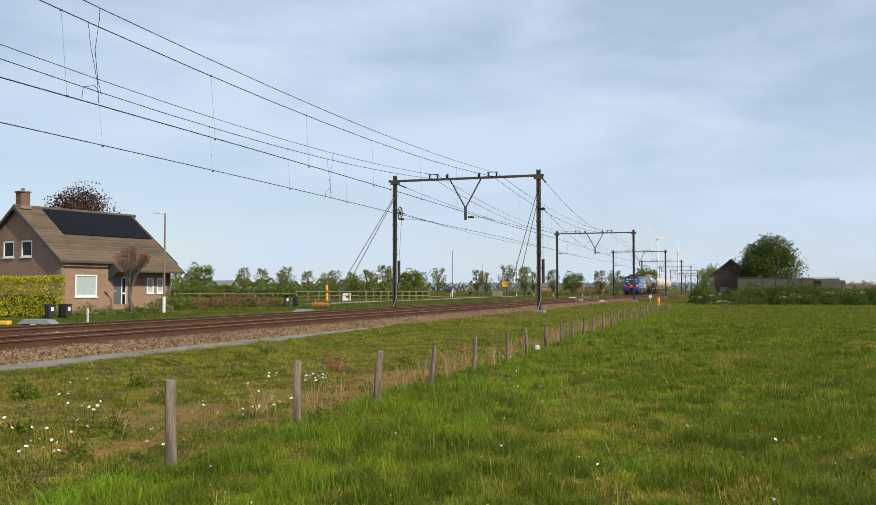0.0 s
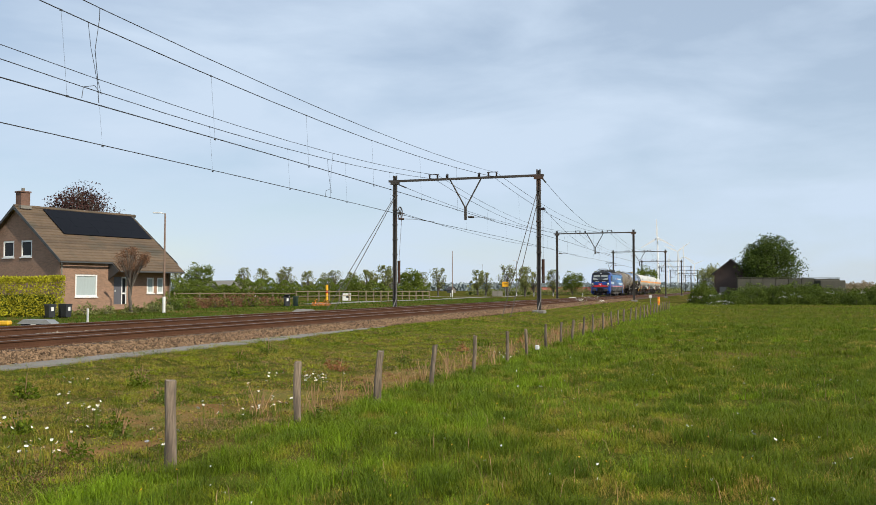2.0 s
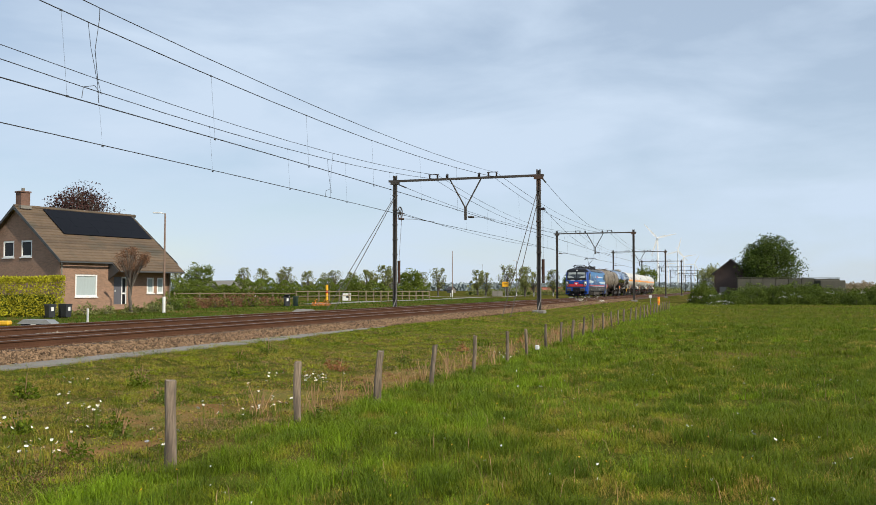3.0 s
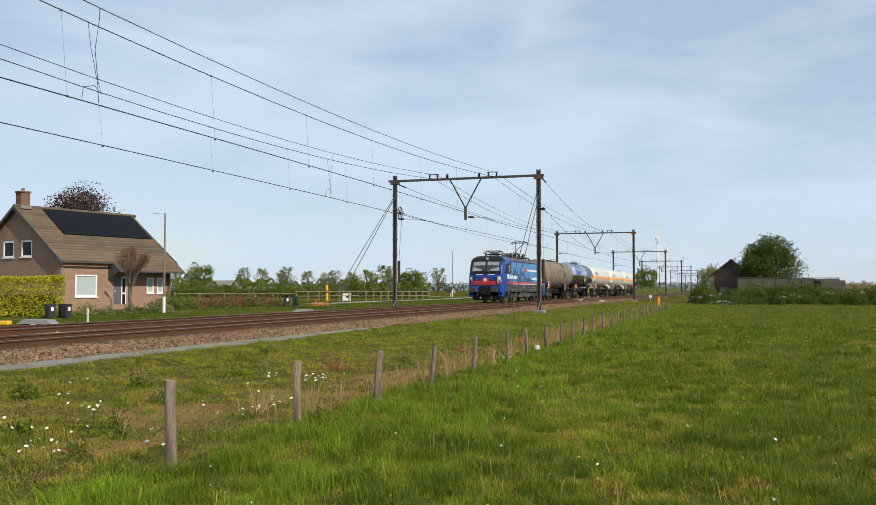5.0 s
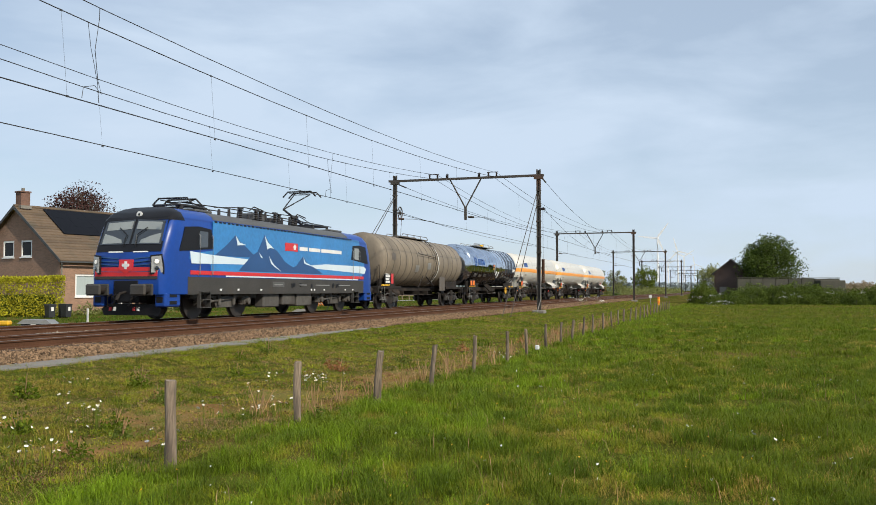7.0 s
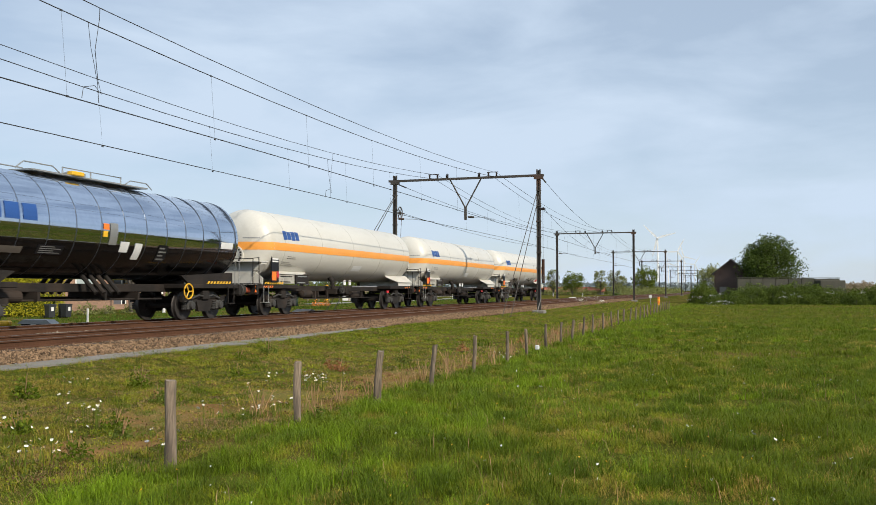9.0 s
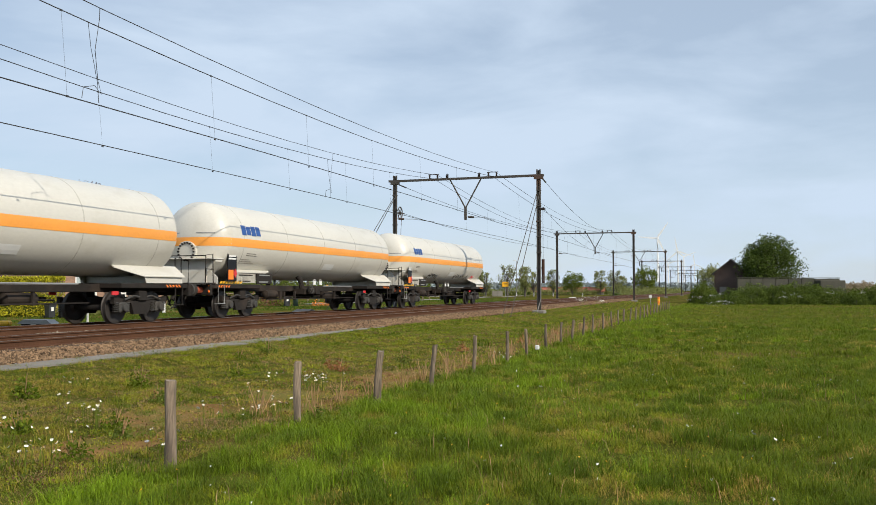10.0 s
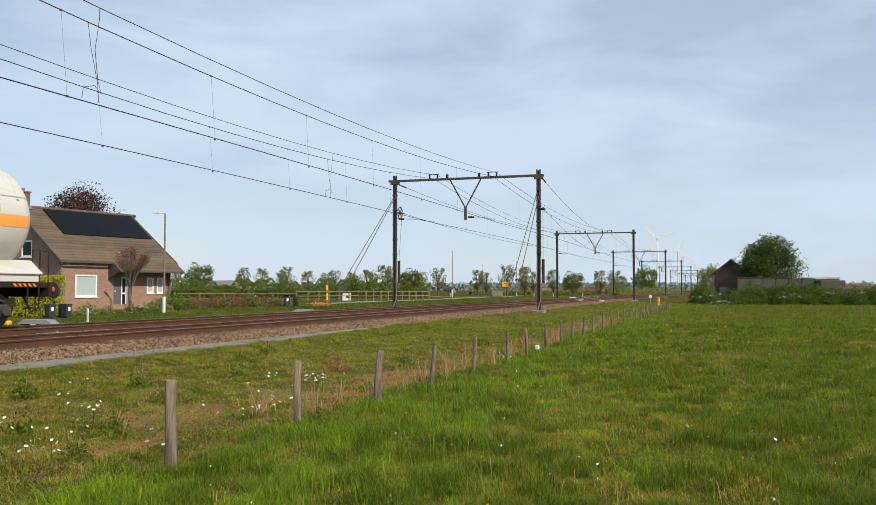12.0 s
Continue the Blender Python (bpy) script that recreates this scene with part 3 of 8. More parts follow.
def loco(m):
    t = thing("electric_locomotive", "blue electric freight locomotive with mountain livery and red stripe", "locomotive", m)
    zs = [(1.48, 0.62), (1.50, 1.0), (1.50, 1.52), (1.50, 2.2), (1.50, 2.95), (1.46, 3.42), (1.30, 3.68), (1.02, 3.84), (0.6, 3.9)]
    ring = zs + [(-x, z) for x, z in reversed(zs)]
    # plan taper of the cab towards its nose
    stations = [(0.0, 0.85), (0.04, 0.885), (0.12, 0.93), (0.26, 0.968), (0.48, 0.992), (0.75, 1.0), (2.2, 1.0)]

    def shell(z_lo, z_hi, grow=0.0):
        bm = B()
        rings = []
        order = [(d, w, -1) for d, w in stations] + [(d, w, 1) for d, w in reversed(stations)]
        for d, w, end in order:
            row = []
            for x, z in ring:
                ny = nose_y(z)
                fade = 1 - d / 2.2
                y = (-8.92 + (ny + 8.92) * fade + d) if end < 0 else (8.92 - (ny + 8.92) * fade - d)
                row.append(bm.verts.new((x * w + (grow if x > 0 else -grow), y, z)))
            rings.append(row)
        for a, b in zip(rings, rings[1:]):
            for k in range(len(ring)):
                bm.faces.new((a[k], a[(k + 1) % len(ring)], b[(k + 1) % len(ring)], b[k]))
        n = len(ring)
        for row in (rings[0], rings[-1]):
            for k in range(n // 2 - 1):
                bm.faces.new((row[k], row[k + 1], row[n - 2 - k], row[n - 1 - k]))
        g = bm.verts[:] + bm.edges[:] + bm.faces[:]
        bmesh.ops.bisect_plane(bm, geom=g, plane_co=(0, 0, z_lo), plane_no=(0, 0, -1), clear_outer=True)
        g = bm.verts[:] + bm.edges[:] + bm.faces[:]
        bmesh.ops.bisect_plane(bm, geom=g, plane_co=(0, 0, z_hi), plane_no=(0, 0, 1), clear_outer=True)
        return bm

    bm = shell(0.9, 5.0)
    part("body", bm, M_BLUE, t, smooth=34)

    def cut_y(bm, y0, y1):
        for co, no in ((y0, -1), (y1, 1)):
            g = bm.verts[:] + bm.edges[:] + bm.faces[:]
            bmesh.ops.bisect_plane(bm, geom=g, plane_co=(0, co, 0), plane_no=(0, no, 0), clear_outer=True)
        return bm
    part("sill_skirt", cut_y(shell(0.89, 1.50, 0.006), -7.6, 7.6), M_GREYSILL, t, "dark grey lower frame with small lettering")
    part("roof", cut_y(shell(3.56, 5.0, 0.008), -5.9, 5.9), M_ROOFGREY, t, "grey roof panels", smooth=34)
    bm = cut_y(shell(3.40, 5.0, 0.006), -9.5, -7.75)
    for v in bm.verts:
        v.co.z += 0.006
        v.co.y -= 0.006
    part("front_roof_mask", bm, M_BLACK, t, "black roof edge above the windscreen", smooth=34)
    # nose: mask, windscreens, stripe, lamps
    for end in (-1, 1):
        def on_nose(outline, off, material, name, label=""):
            bm = B()
            lo = [bm.verts.new((x, end * -1 * (nose_y(z) - off), z)) for x, z in outline]
            hi = [bm.verts.new((x, end * -1 * (nose_y(z) + 0.05), z)) for x, z in outline]
            bm.faces.new(lo)
            bm.faces.new(hi[::-1])
            k = len(lo)
            for i in range(k):
                bm.faces.new((lo[i], lo[(i + 1) % k], hi[(i + 1) % k], hi[i]))
            return part(name, bm, material, t, label)
        on_nose([(-1.285, 2.32), (1.285, 2.32), (1.275, 3.40), (1.2, 3.52), (-1.2, 3.52), (-1.275, 3.40)], 0.012, M_BLACK, "windscreen_mask")
        for s in (-1, 1):
            p = on_nose([(0.05 * s, 2.58), (1.22 * s, 2.56), (1.17 * s, 3.38), (0.05 * s, 3.44)], 0.024, M_GLASSD, "windscreen", "sloping cab windscreen")
            on_nose([(0.10 * s, 3.10), (1.08 * s, 3.06), (1.08 * s, 3.33), (0.10 * s, 3.38)], 0.028, M_PALEPLATE, "sun_blind", "pale plate on the upper windscreen")
            # pale plate painting a reflection on the lower windscreen
            on_nose([(0.35 * s, 2.62), (1.14 * s, 2.61), (1.12 * s, 2.95), (0.75 * s, 2.86), (0.4 * s, 2.74)], 0.028, M_PALEPLATE, "desk_reflection_plate")
            bm = B()
            yw = nose_y(2.5) - 0.05
            path_tube(bm, [(0.25 * s, -end * yw, 2.5), (0.2 * s, -end * (nose_y(2.9) - 0.06), 2.9), (0.55 * s, -end * (nose_y(3.15) - 0.06), 3.15)], 0.016, 5)
            part("wiper", bm, M_BLACK, t)
            # lamp cluster set into the corner
            turn = Matrix.Translation((1.19 * s, end * 8.87, 0)) @ Matrix.Rotation(radians(24 * s * end * -1), 4, "Z")

            def corner(bm):
                bmesh.ops.transform(bm, matrix=turn, verts=bm.verts)
                return bm
            bm = B()
            prism(bm, [(u * s, v) for u, v in ((-0.18, 1.62), (0.19, 1.62), (0.19, 1.78), (0.13, 2.18), (-0.18, 2.14))], "y", -0.05, 0.05)
            unit = part("lamp_cluster", corner(bm), M_REFLECTOR, t, "pale headlamp unit with glass cover")
            bm = B()
            prism(bm, [(u * s, v) for u, v in ((-0.22, 1.57), (0.235, 1.57), (0.235, 1.79), (0.165, 2.235), (-0.22, 2.19))], "y", -0.03, 0.03)
            part("lamp_surround", corner(bm), M_BLACK, unit)
            for zl, rl in ((1.99, 0.105), (1.76, 0.095)):
                bm = B()
                lathe(bm, [(end * -0.02, rl), (end * 0.062, rl), (end * 0.066, rl * 0.85), (end * 0.05, rl * 0.8), (end * 0.05, 0.01)], 18, cz=zl)
                part("lamp_ring", corner(bm), M_RAILING, unit)
                bm = B()
                lathe(bm, [(end * 0.03, rl * 0.72), (end * 0.066, rl * 0.70), (end * 0.075, 0.02)], 16, cz=zl)
                part("headlamp", corner(bm), M_HEADLIGHT if end < 0 and zl > 1.9 else M_GLASSD, unit, "round headlamp lens")
            on_nose([(0.2 * s, 2.30), (0.78 * s, 2.30), (0.78 * s, 2.34), (0.2 * s, 2.34)], 0.014, M_PLATE, "lettering_bar", "small pale lettering as a bar")
        on_nose([(-1.23, 1.50), (1.23, 1.50), (1.22, 1.80), (-1.22, 1.80)], 0.014, M_RED, "red_band", "red band across the nose")
        on_nose([(-1.23, 1.40), (1.23, 1.40), (1.23, 1.50), (-1.23, 1.50)], 0.016, M_GREYSILL, "nose_sill")
        on_nose([(-1.2, 1.655), (-0.3, 1.635), (0.3, 1.635), (1.2, 1.655), (1.2, 1.675), (0.3, 1.655), (-0.3, 1.655), (-1.2, 1.675)], 0.018, M_PEAK, "nose_joint")
        on_nose([(-0.27, 2.06), (-0.27, 1.72), (0, 1.58), (0.27, 1.72), (0.27, 2.06)], 0.03, M_RED, "badge", "red shield badge with a pale cross")
        on_nose([(-0.05, 1.74), (0.05, 1.74), (0.05, 1.82), (0.13, 1.82), (0.13, 1.92), (0.05, 1.92), (0.05, 2.0), (-0.05, 2.0), (-0.05, 1.92), (-0.13, 1.92), (-0.13, 1.82), (-0.05, 1.82)], 0.036, M_PLATE, "badge_cross")
        for k in range(3):
            z = 1.84 + 0.12 * k
            on_nose([(-1.15, z + 0.05), (-0.32, z), (-0.32, z + 0.03), (-1.15, z + 0.08)], 0.012, M_PEAK, "grille_line")
            on_nose([(1.0, z + 0.05), (0.32, z), (0.32, z + 0.03), (1.0, z + 0.08)], 0.012, M_PEAK, "grille_line")
        bm = B()
        yt = nose_y(3.66)
        lathe(bm, [(end * -yt, 0.10), (end * (-yt + 0.06), 0.11), (end * (-yt + 0.065), 0.03)], 16, cz=3.62)
        lamp = part("roof_lamp", bm, M_PLATE, t, "round lamp above the windscreen")
        part("lens", lathe(B(), [(end * (-yt + 0.05), 0.045), (end * (-yt + 0.07), 0.045), (end * (-yt + 0.075), 0.01)], 14, cz=3.62), M_GLASSD, lamp)
        # buffer beam, plough, steps
        bm = B()
        box(bm, -1.32, 1.32, min(end * 8.3, end * 8.90), max(end * 8.3, end * 8.90), 0.90, 1.40, 0.08)
        part("buffer_beam", bm, M_BLUE, t, "blue buffer beam")
        # proud black block painting the shade of the coupling opening
        bm = B()
        box(bm, -0.50, 0.50, min(end * 8.4, end * 8.93), max(end * 8.4, end * 8.93), 0.62, 1.38, 0.04)
        part("coupling_recess", bm, M_BLACK, t)
        for s in (-1, 1):
            bm = B()
            box(bm, 0.875 * s - 0.2, 0.875 * s + 0.2, min(end * 8.86, end * 8.96), max(end * 8.86, end * 8.96), 0.86, 1.25, 0.03)
            part("buffer_plate", bm, M_GREYSILL, t)
        bm = B()
        prism(bm, [(-1.1, 0.2), (1.1, 0.2), (1.2, 0.42), (0.9, 0.58), (-0.9, 0.58), (-1.2, 0.42)], "y", end * 8.45, end * 8.62)
        part("snow_plough", bm, M_BLACK, t)
        buffers(t, end * 8.92, end, heavy=True)
        for k, xh in enumerate((-0.55, -0.38, 0.38, 0.55)):
            bm = B()
            path_tube(bm, [(xh, end * 8.9, 0.92), (xh, end * 9.12, 0.82), (xh * 1.05, end * 9.1, 0.5), (xh * 1.1, end * 8.95, 0.42)], 0.022, 6)
            part("brake_hose", bm, M_BLACK, t)
            part("hose_cock", box(B(), xh - 0.035, xh + 0.035, end * 8.98 - 0.03, end * 8.98 + 0.03, 0.36, 0.48), M_PLATE if k % 2 else M_RED, t)
        for s in (-1, 1):
            bm = B()
            box(bm, 1.24 * s - 0.22, 1.24 * s + 0.22, end * 8.35 - 0.42, end * 8.35 + 0.42, 0.48, 0.96, 0.05)
            step = part("corner_step", bm, M_BLUE, t, "blue corner step box")
            # slightly proud black plates paint the shade inside the step openings
            for zr in (0.56, 0.80):
                part("step_recess", box(B(), min(1.44 * s, 1.472 * s), max(1.44 * s, 1.472 * s), end * 8.35 - 0.2, end * 8.35 + 0.2, zr, zr + 0.12, 0.01), M_BLACK, step)
            part("front_recess", box(B(), 1.22 * s - 0.13, 1.22 * s + 0.13, min(end * 8.74, end * 8.78), max(end * 8.74, end * 8.78), 0.62, 0.82, 0.01), M_BLACK, step)
    # sides: panel, mountains, stripes, cab windows, doors, handrails
    X = 1.506
    for s in (-1, 1):
        x = X * s

        def plate(name, outline, material, lift=0.0, label=""):
            return part(name, slab(B(), outline, x + lift * s), material, t, label)
        plate("side_panel", [(-6.2, 1.72), (7.4, 1.72), (7.7, 2.2), (6.95, 3.5), (-6.1, 3.5), (-6.1, 2.45), (-7.5, 2.3), (-7.5, 2.1), (-6.2, 1.95)], M_SKYBLUE, label="light blue side panel with painted mountains")
        plate("red_stripe", [(-7.45, 1.58), (7.6, 1.58), (7.6, 1.72), (-7.45, 1.72)], M_RED, 0.004)
        plate("white_stripe", [(-7.4, 1.96), (-3.5, 2.02), (-1.6, 2.10), (-3.0, 2.20), (-6.2, 2.30), (-7.5, 2.38)], M_SNOW, 0.004)
        plate("white_stripe", [(1.9, 2.0), (7.7, 1.86), (7.9, 2.1), (7.6, 2.22), (3.2, 2.22), (1.6, 2.12)], M_SNOW, 0.004)
        plate("pale_line", rect(-5.2, 6.9, 1.525, 1.575), M_SNOW, 0.004)
        def along(y):
            return float(np.interp(y, [-4.6, -2.85, -0.4, 3.7, 6.4], [-6.0, -4.57, -2.4, 0.93, 2.9]))
        peaks = [[(-4.6, 2.28), (-3.55, 2.72), (-2.85, 3.10), (-2.45, 2.85), (-1.9, 2.64), (-1.1, 2.30)],
                 [(-2.6, 1.76), (-1.7, 2.28), (-1.0, 2.55), (-0.4, 3.24), (0.2, 2.82), (0.9, 2.62), (1.7, 2.2), (2.6, 2.0), (3.0, 2.1), (3.7, 2.5), (4.3, 2.18), (5.4, 2.0), (6.4, 1.76)]]
        for k, o in enumerate(peaks):
            o = [(along(y), z) for y, z in o]
            plate("mountain", o, M_PEAK, 0.003 + 0.003 * k)
        for k, o in enumerate([[(-2.85, 3.09), (-2.55, 2.84), (-2.0, 2.76), (-2.4, 2.74), (-2.7, 2.72)], [(-0.4, 3.22), (-0.1, 2.95), (0.5, 2.72), (0.1, 2.74), (-0.15, 2.66)],
                               [(-0.9, 2.52), (-0.55, 2.3), (-0.75, 2.34)], [(0.0, 2.42), (0.5, 2.08), (1.3, 1.80), (0.7, 1.95), (0.25, 2.1)], [(3.7, 2.48), (4.0, 2.25), (4.9, 2.1), (4.2, 2.14), (3.85, 2.2)]]):
            plate("snow_field", [(along(y), z) for y, z in o], M_SNOW, 0.010)
        # emblem and line of lettering as plain shapes
        plate("emblem", rect(-0.7, 0.43, 2.68, 3.02), M_RED, 0.008, "plain red emblem block")
        lathe_b = B()
        lathe(lathe_b, [(x + 0.0 * s, 0.12), (x + 0.016 * s, 0.12)], 20, "x", cz=2.85, cx=0.15)
        part("emblem_disc", lathe_b, M_PLATE, t)
        for a, b in ((0.6, 1.35), (1.5, 2.6), (2.72, 4.9)):
            plate("lettering_bar", rect(a, b, 2.74, 2.90), M_PLATE, 0.008)
        for a, b in ((-1.6, -0.9), (0.6, 1.3), (2.2, 3.6), (4.6, 5.9)):
            plate("sill_lettering", rect(a, b, 1.24, 1.28), M_RAILING, 0.008)
        for y in (0.15, 0.75, 4.05, 4.6):
            hole = B()
            lathe(hole, [(x, 0.09), (x + 0.012 * s, 0.09), (x + 0.013 * s, 0.07)], 14, "x", cz=1.27, cx=y)
            part("jacking_socket", hole, M_BLACK, t)
        for y in (-5.6, -4.4, -2.7, 1.7, 2.0, 3.0, 5.3, 6.2):
            plate("sill_mark", rect(y, y + 0.12, 1.02, 1.09), M_PLATE, 0.008)
        plate("data_frame", rect(-1.75, -0.75, 1.17, 1.38), M_ROOFGREY, 0.007)
        for a in (-0.1, 1.7, 3.9, 4.3):
            plate("sill_vent", rect(a, a + 0.16, 1.15, 1.32), M_BLACK, 0.008)
        for e in (-1, 1):
            def cabplate(name, outline, material, lift=0.0):
                return plate(name, [(e * -1 * y, z) for y, z in outline], material, lift)
            cabplate("cab_window_mask", [(-8.12, 2.36), (-6.05, 2.52), (-6.2, 3.2), (-7.0, 3.26), (-7.8, 3.2)], M_BLACK, 0.008)
            cabplate("cab_window", [(-6.95, 2.52), (-6.42, 2.56), (-6.42, 3.1), (-6.95, 3.1)], M_PALEPLATE if e > 0 else M_GLASSD, 0.012)
            for yy in (-6.98, -6.18):
                bm = B()
                path_tube(bm, [(x, e * -1 * yy, 1.55), (x + 0.07 * s, e * -1 * yy, 1.6), (x + 0.07 * s, e * -1 * yy, 2.95), (x, e * -1 * yy, 3.0)], 0.017, 6)
                part("handrail", bm, M_RAILING, t)
            for k in range(3):
                bm = B()
                box(bm, x - 0.12, x + 0.12, e * -1 * -6.58 - 0.28, e * -1 * -6.58 + 0.28, 0.42 + 0.27 * k, 0.45 + 0.27 * k)
                part("cab_step", bm, M_GREYSILL, t)
            for dy in (-0.3, 0.3):
                part("step_frame", box(B(), x - 0.1, x + 0.04, e * 6.58 + dy - 0.02, e * 6.58 + dy + 0.02, 0.42, 1.0), M_GREYSILL, t)
        bm = B()
        for k in range(42):
            y = -6.0 + k * 0.29
            box(bm, x - 0.03, x + 0.018, y, y + 0.16, 3.46, 3.52)
        tagged(part("vent_strip", bm, M_BLACK, t), kind="stuff")
        for a, b, zl in ((-2.2, -0.9, 0.35), (-0.6, 0.5, 0.42), (0.7, 2.1, 0.36)):
            bm = B()
            box(bm, 0.95 * s, 1.36 * s, a, b, zl, 0.98, 0.04)
            part("equipment_box", bm, M_LOCOGEAR, t)
        for yy in (-4.75, 4.75):
            bm = B()
            rod(bm, (1.22 * s, yy - 1.2, 0.62), (1.22 * s, yy + 0.6, 0.75), 0.05)
            rod(bm, (1.25 * s, yy - 0.5, 0.5), (1.25 * s, yy - 0.5, 1.0), 0.07)
            rod(bm, (1.25 * s, yy + 0.5, 0.5), (1.25 * s, yy + 0.5, 1.0), 0.07)
            part("damper", bm, M_LOCOGEAR, t)
    for yy in (-4.75, 4.75):
        bogie(t, yy, 1.5, 0.625, heavy=True)
    # roof gear
    for y0, y1 in ((-6.3, -5.2), (5.0, 6.3)):
        part("roof_hatch", box(B(), -0.9, 0.9, y0, y1, 3.86, 3.96, 0.03), M_ROOFGREY, t)
    for k in range(9):
        y = -3.9 + 0.72 * k
        for x in (-0.55, 0.35):
            part("roof_insulator", rod(B(), (x, y, 3.88), (x, y, 4.12 + 0.1 * (k % 3)), 0.075, 0.05), M_CERAM, t)
    bm = B()
    path_tube(bm, [(0.35, -6.5, 4.2), (0.35, -3, 4.25), (0.35, 1, 4.22), (0.35, 6.2, 4.15)], 0.022)
    path_tube(bm, [(-0.55, -5.5, 4.22), (-0.55, 2, 4.25), (0.2, 4, 4.15)], 0.022)
    part("roof_busbar", bm, M_COPPER, t)
    part("roof_box", box(B(), -0.35, 0.35, -1.2, -0.2, 3.88, 4.25, 0.05), M_ROOFGREY, t)
    part("roof_box", box(B(), -0.5, 0.1, 0.6, 1.3, 3.88, 4.2, 0.05), M_CERAM, t)

    # high-voltage gear between the two collectors
    for k in range(7):
        y = -2.9 + 0.78 * k
        bm = B()
        lathe(bm, [(3.88 + 0.045 * q, 0.06 + 0.035 * (q % 2)) for q in range(9)], 10, "z", cx=0.95 if k % 2 else 0.7, cz=y)
        box(bm, (0.95 if k % 2 else 0.7) - 0.05, (0.95 if k % 2 else 0.7) + 0.05, y - 0.16, y + 0.16, 4.24, 4.30)
        part("bushing", bm, M_CERAM, t)
    bm = B()
    path_tube(bm, [(0.85, -5.0, 4.12), (0.9, -2.9, 4.3), (0.75, -0.6, 4.27), (0.9, 1.8, 4.3), (0.6, 3.4, 4.14)], 0.02, 6)
    part("roof_conductor", bm, M_COPPER, t)
    for y in (-1.9, 1.9):
        part("switch_arm", path_tube(B(), [(0.7, y - 0.3, 4.25), (0.72, y, 4.42), (0.95, y + 0.35, 4.28)], 0.025, 6), M_COPPER, t)

    def panto(y, d, up):
        """A single-arm collector: base frame at y, knee towards d."""
        bm = B()
        for x in (-0.55, 0.55):
            rod(bm, (x, y - 0.85, 4.08), (x, y + 0.85, 4.08), 0.035, seg=6)
            for yy in (y - 0.75, y + 0.75):
                rod(bm, (x, yy, 3.88), (x, yy, 4.08), 0.07)
        for yy in (y - 0.85, y, y + 0.85):
            rod(bm, (-0.55, yy, 4.08), (0.55, yy, 4.08), 0.035, seg=6)
        part("collector_base", bm, M_COPPER, t)
        knee, head = ((y + d * 2.6, 4.68), (y + d * 0.8, 5.58)) if up else ((y + d * 1.5, 4.22), (y - d * 0.2, 4.3))
        bm = B()
        rod(bm, (0, y + d * (0.8 if up else -0.2), 4.1), (0, *knee), 0.06, 0.045)
        rod(bm, (0.12, y + d * (0.5 if up else -0.5), 4.1), (0.05, knee[0] + d * 0.12, knee[1] - 0.05), 0.025)
        part("lower_arm", bm, M_COPPER, t)
        bm = B()
        for sx in (-0.42, 0.42):
            rod(bm, (0.03 * sx, *knee), (sx, head[0], head[1] - 0.06), 0.028)
        rod(bm, (-0.42, head[0], head[1] - 0.06), (0.42, head[0], head[1] - 0.06), 0.02)
        part("upper_arm", bm, M_COPPER, t)
        bm = B()
        for dy in (-0.28, 0.28):
            path_tube(bm, [(-0.85, head[0] + dy, head[1] - 0.18), (-0.6, head[0] + dy, head[1] + 0.06), (0.6, head[0] + dy, head[1] + 0.06), (0.85, head[0] + dy, head[1] - 0.18)], 0.035)
        for x in (-0.5, 0.5):
            rod(bm, (x, head[0] - 0.3, head[1]), (x, head[0] + 0.3, head[1]), 0.02)
        part("collector_head", bm, M_COPPER, t)
    panto(-5.9, 1, False)
    panto(4.55, -1, True)
    return t


# ---- tank wagons ----
def tank_rows(h, r, cap=0.62, n=7):
    rows = [(-h, 0.02)]
    for k in range(1, n + 1):
        a = math.pi / 2 * k / n
        rows.append((-h + cap * (1 - math.cos(a)), r * math.sin(a)))
    return rows + [(-y, rr) for y, rr in reversed(rows)]


def tank_cut(h, r, cz, grow, z0, z1, y0=None, y1=None, side=0, cap=0.62):
    """A strip of the tank's skin, lifted by grow, between two heights (and two places along it)."""
    bm = lathe(B(), [(y * (1 + grow / h), rr + grow) for y, rr in tank_rows(h, r, cap)], 72, cz=cz)
    cuts = [((0, 0, z0), (0, 0, -1)), ((0, 0, z1), (0, 0, 1))]
    if y0 is not None:
        cuts += [((0, y0, 0), (0, -1, 0)), ((0, y1, 0), (0, 1, 0))]
    if side:
        cuts.append(((0, 0, 0), (-side, 0, 0)))
    for co, no in cuts:
        g = bm.verts[:] + bm.edges[:] + bm.faces[:]
        bmesh.ops.bisect_plane(bm, geom=g, plane_co=co, plane_no=no, clear_outer=True)
    return bm


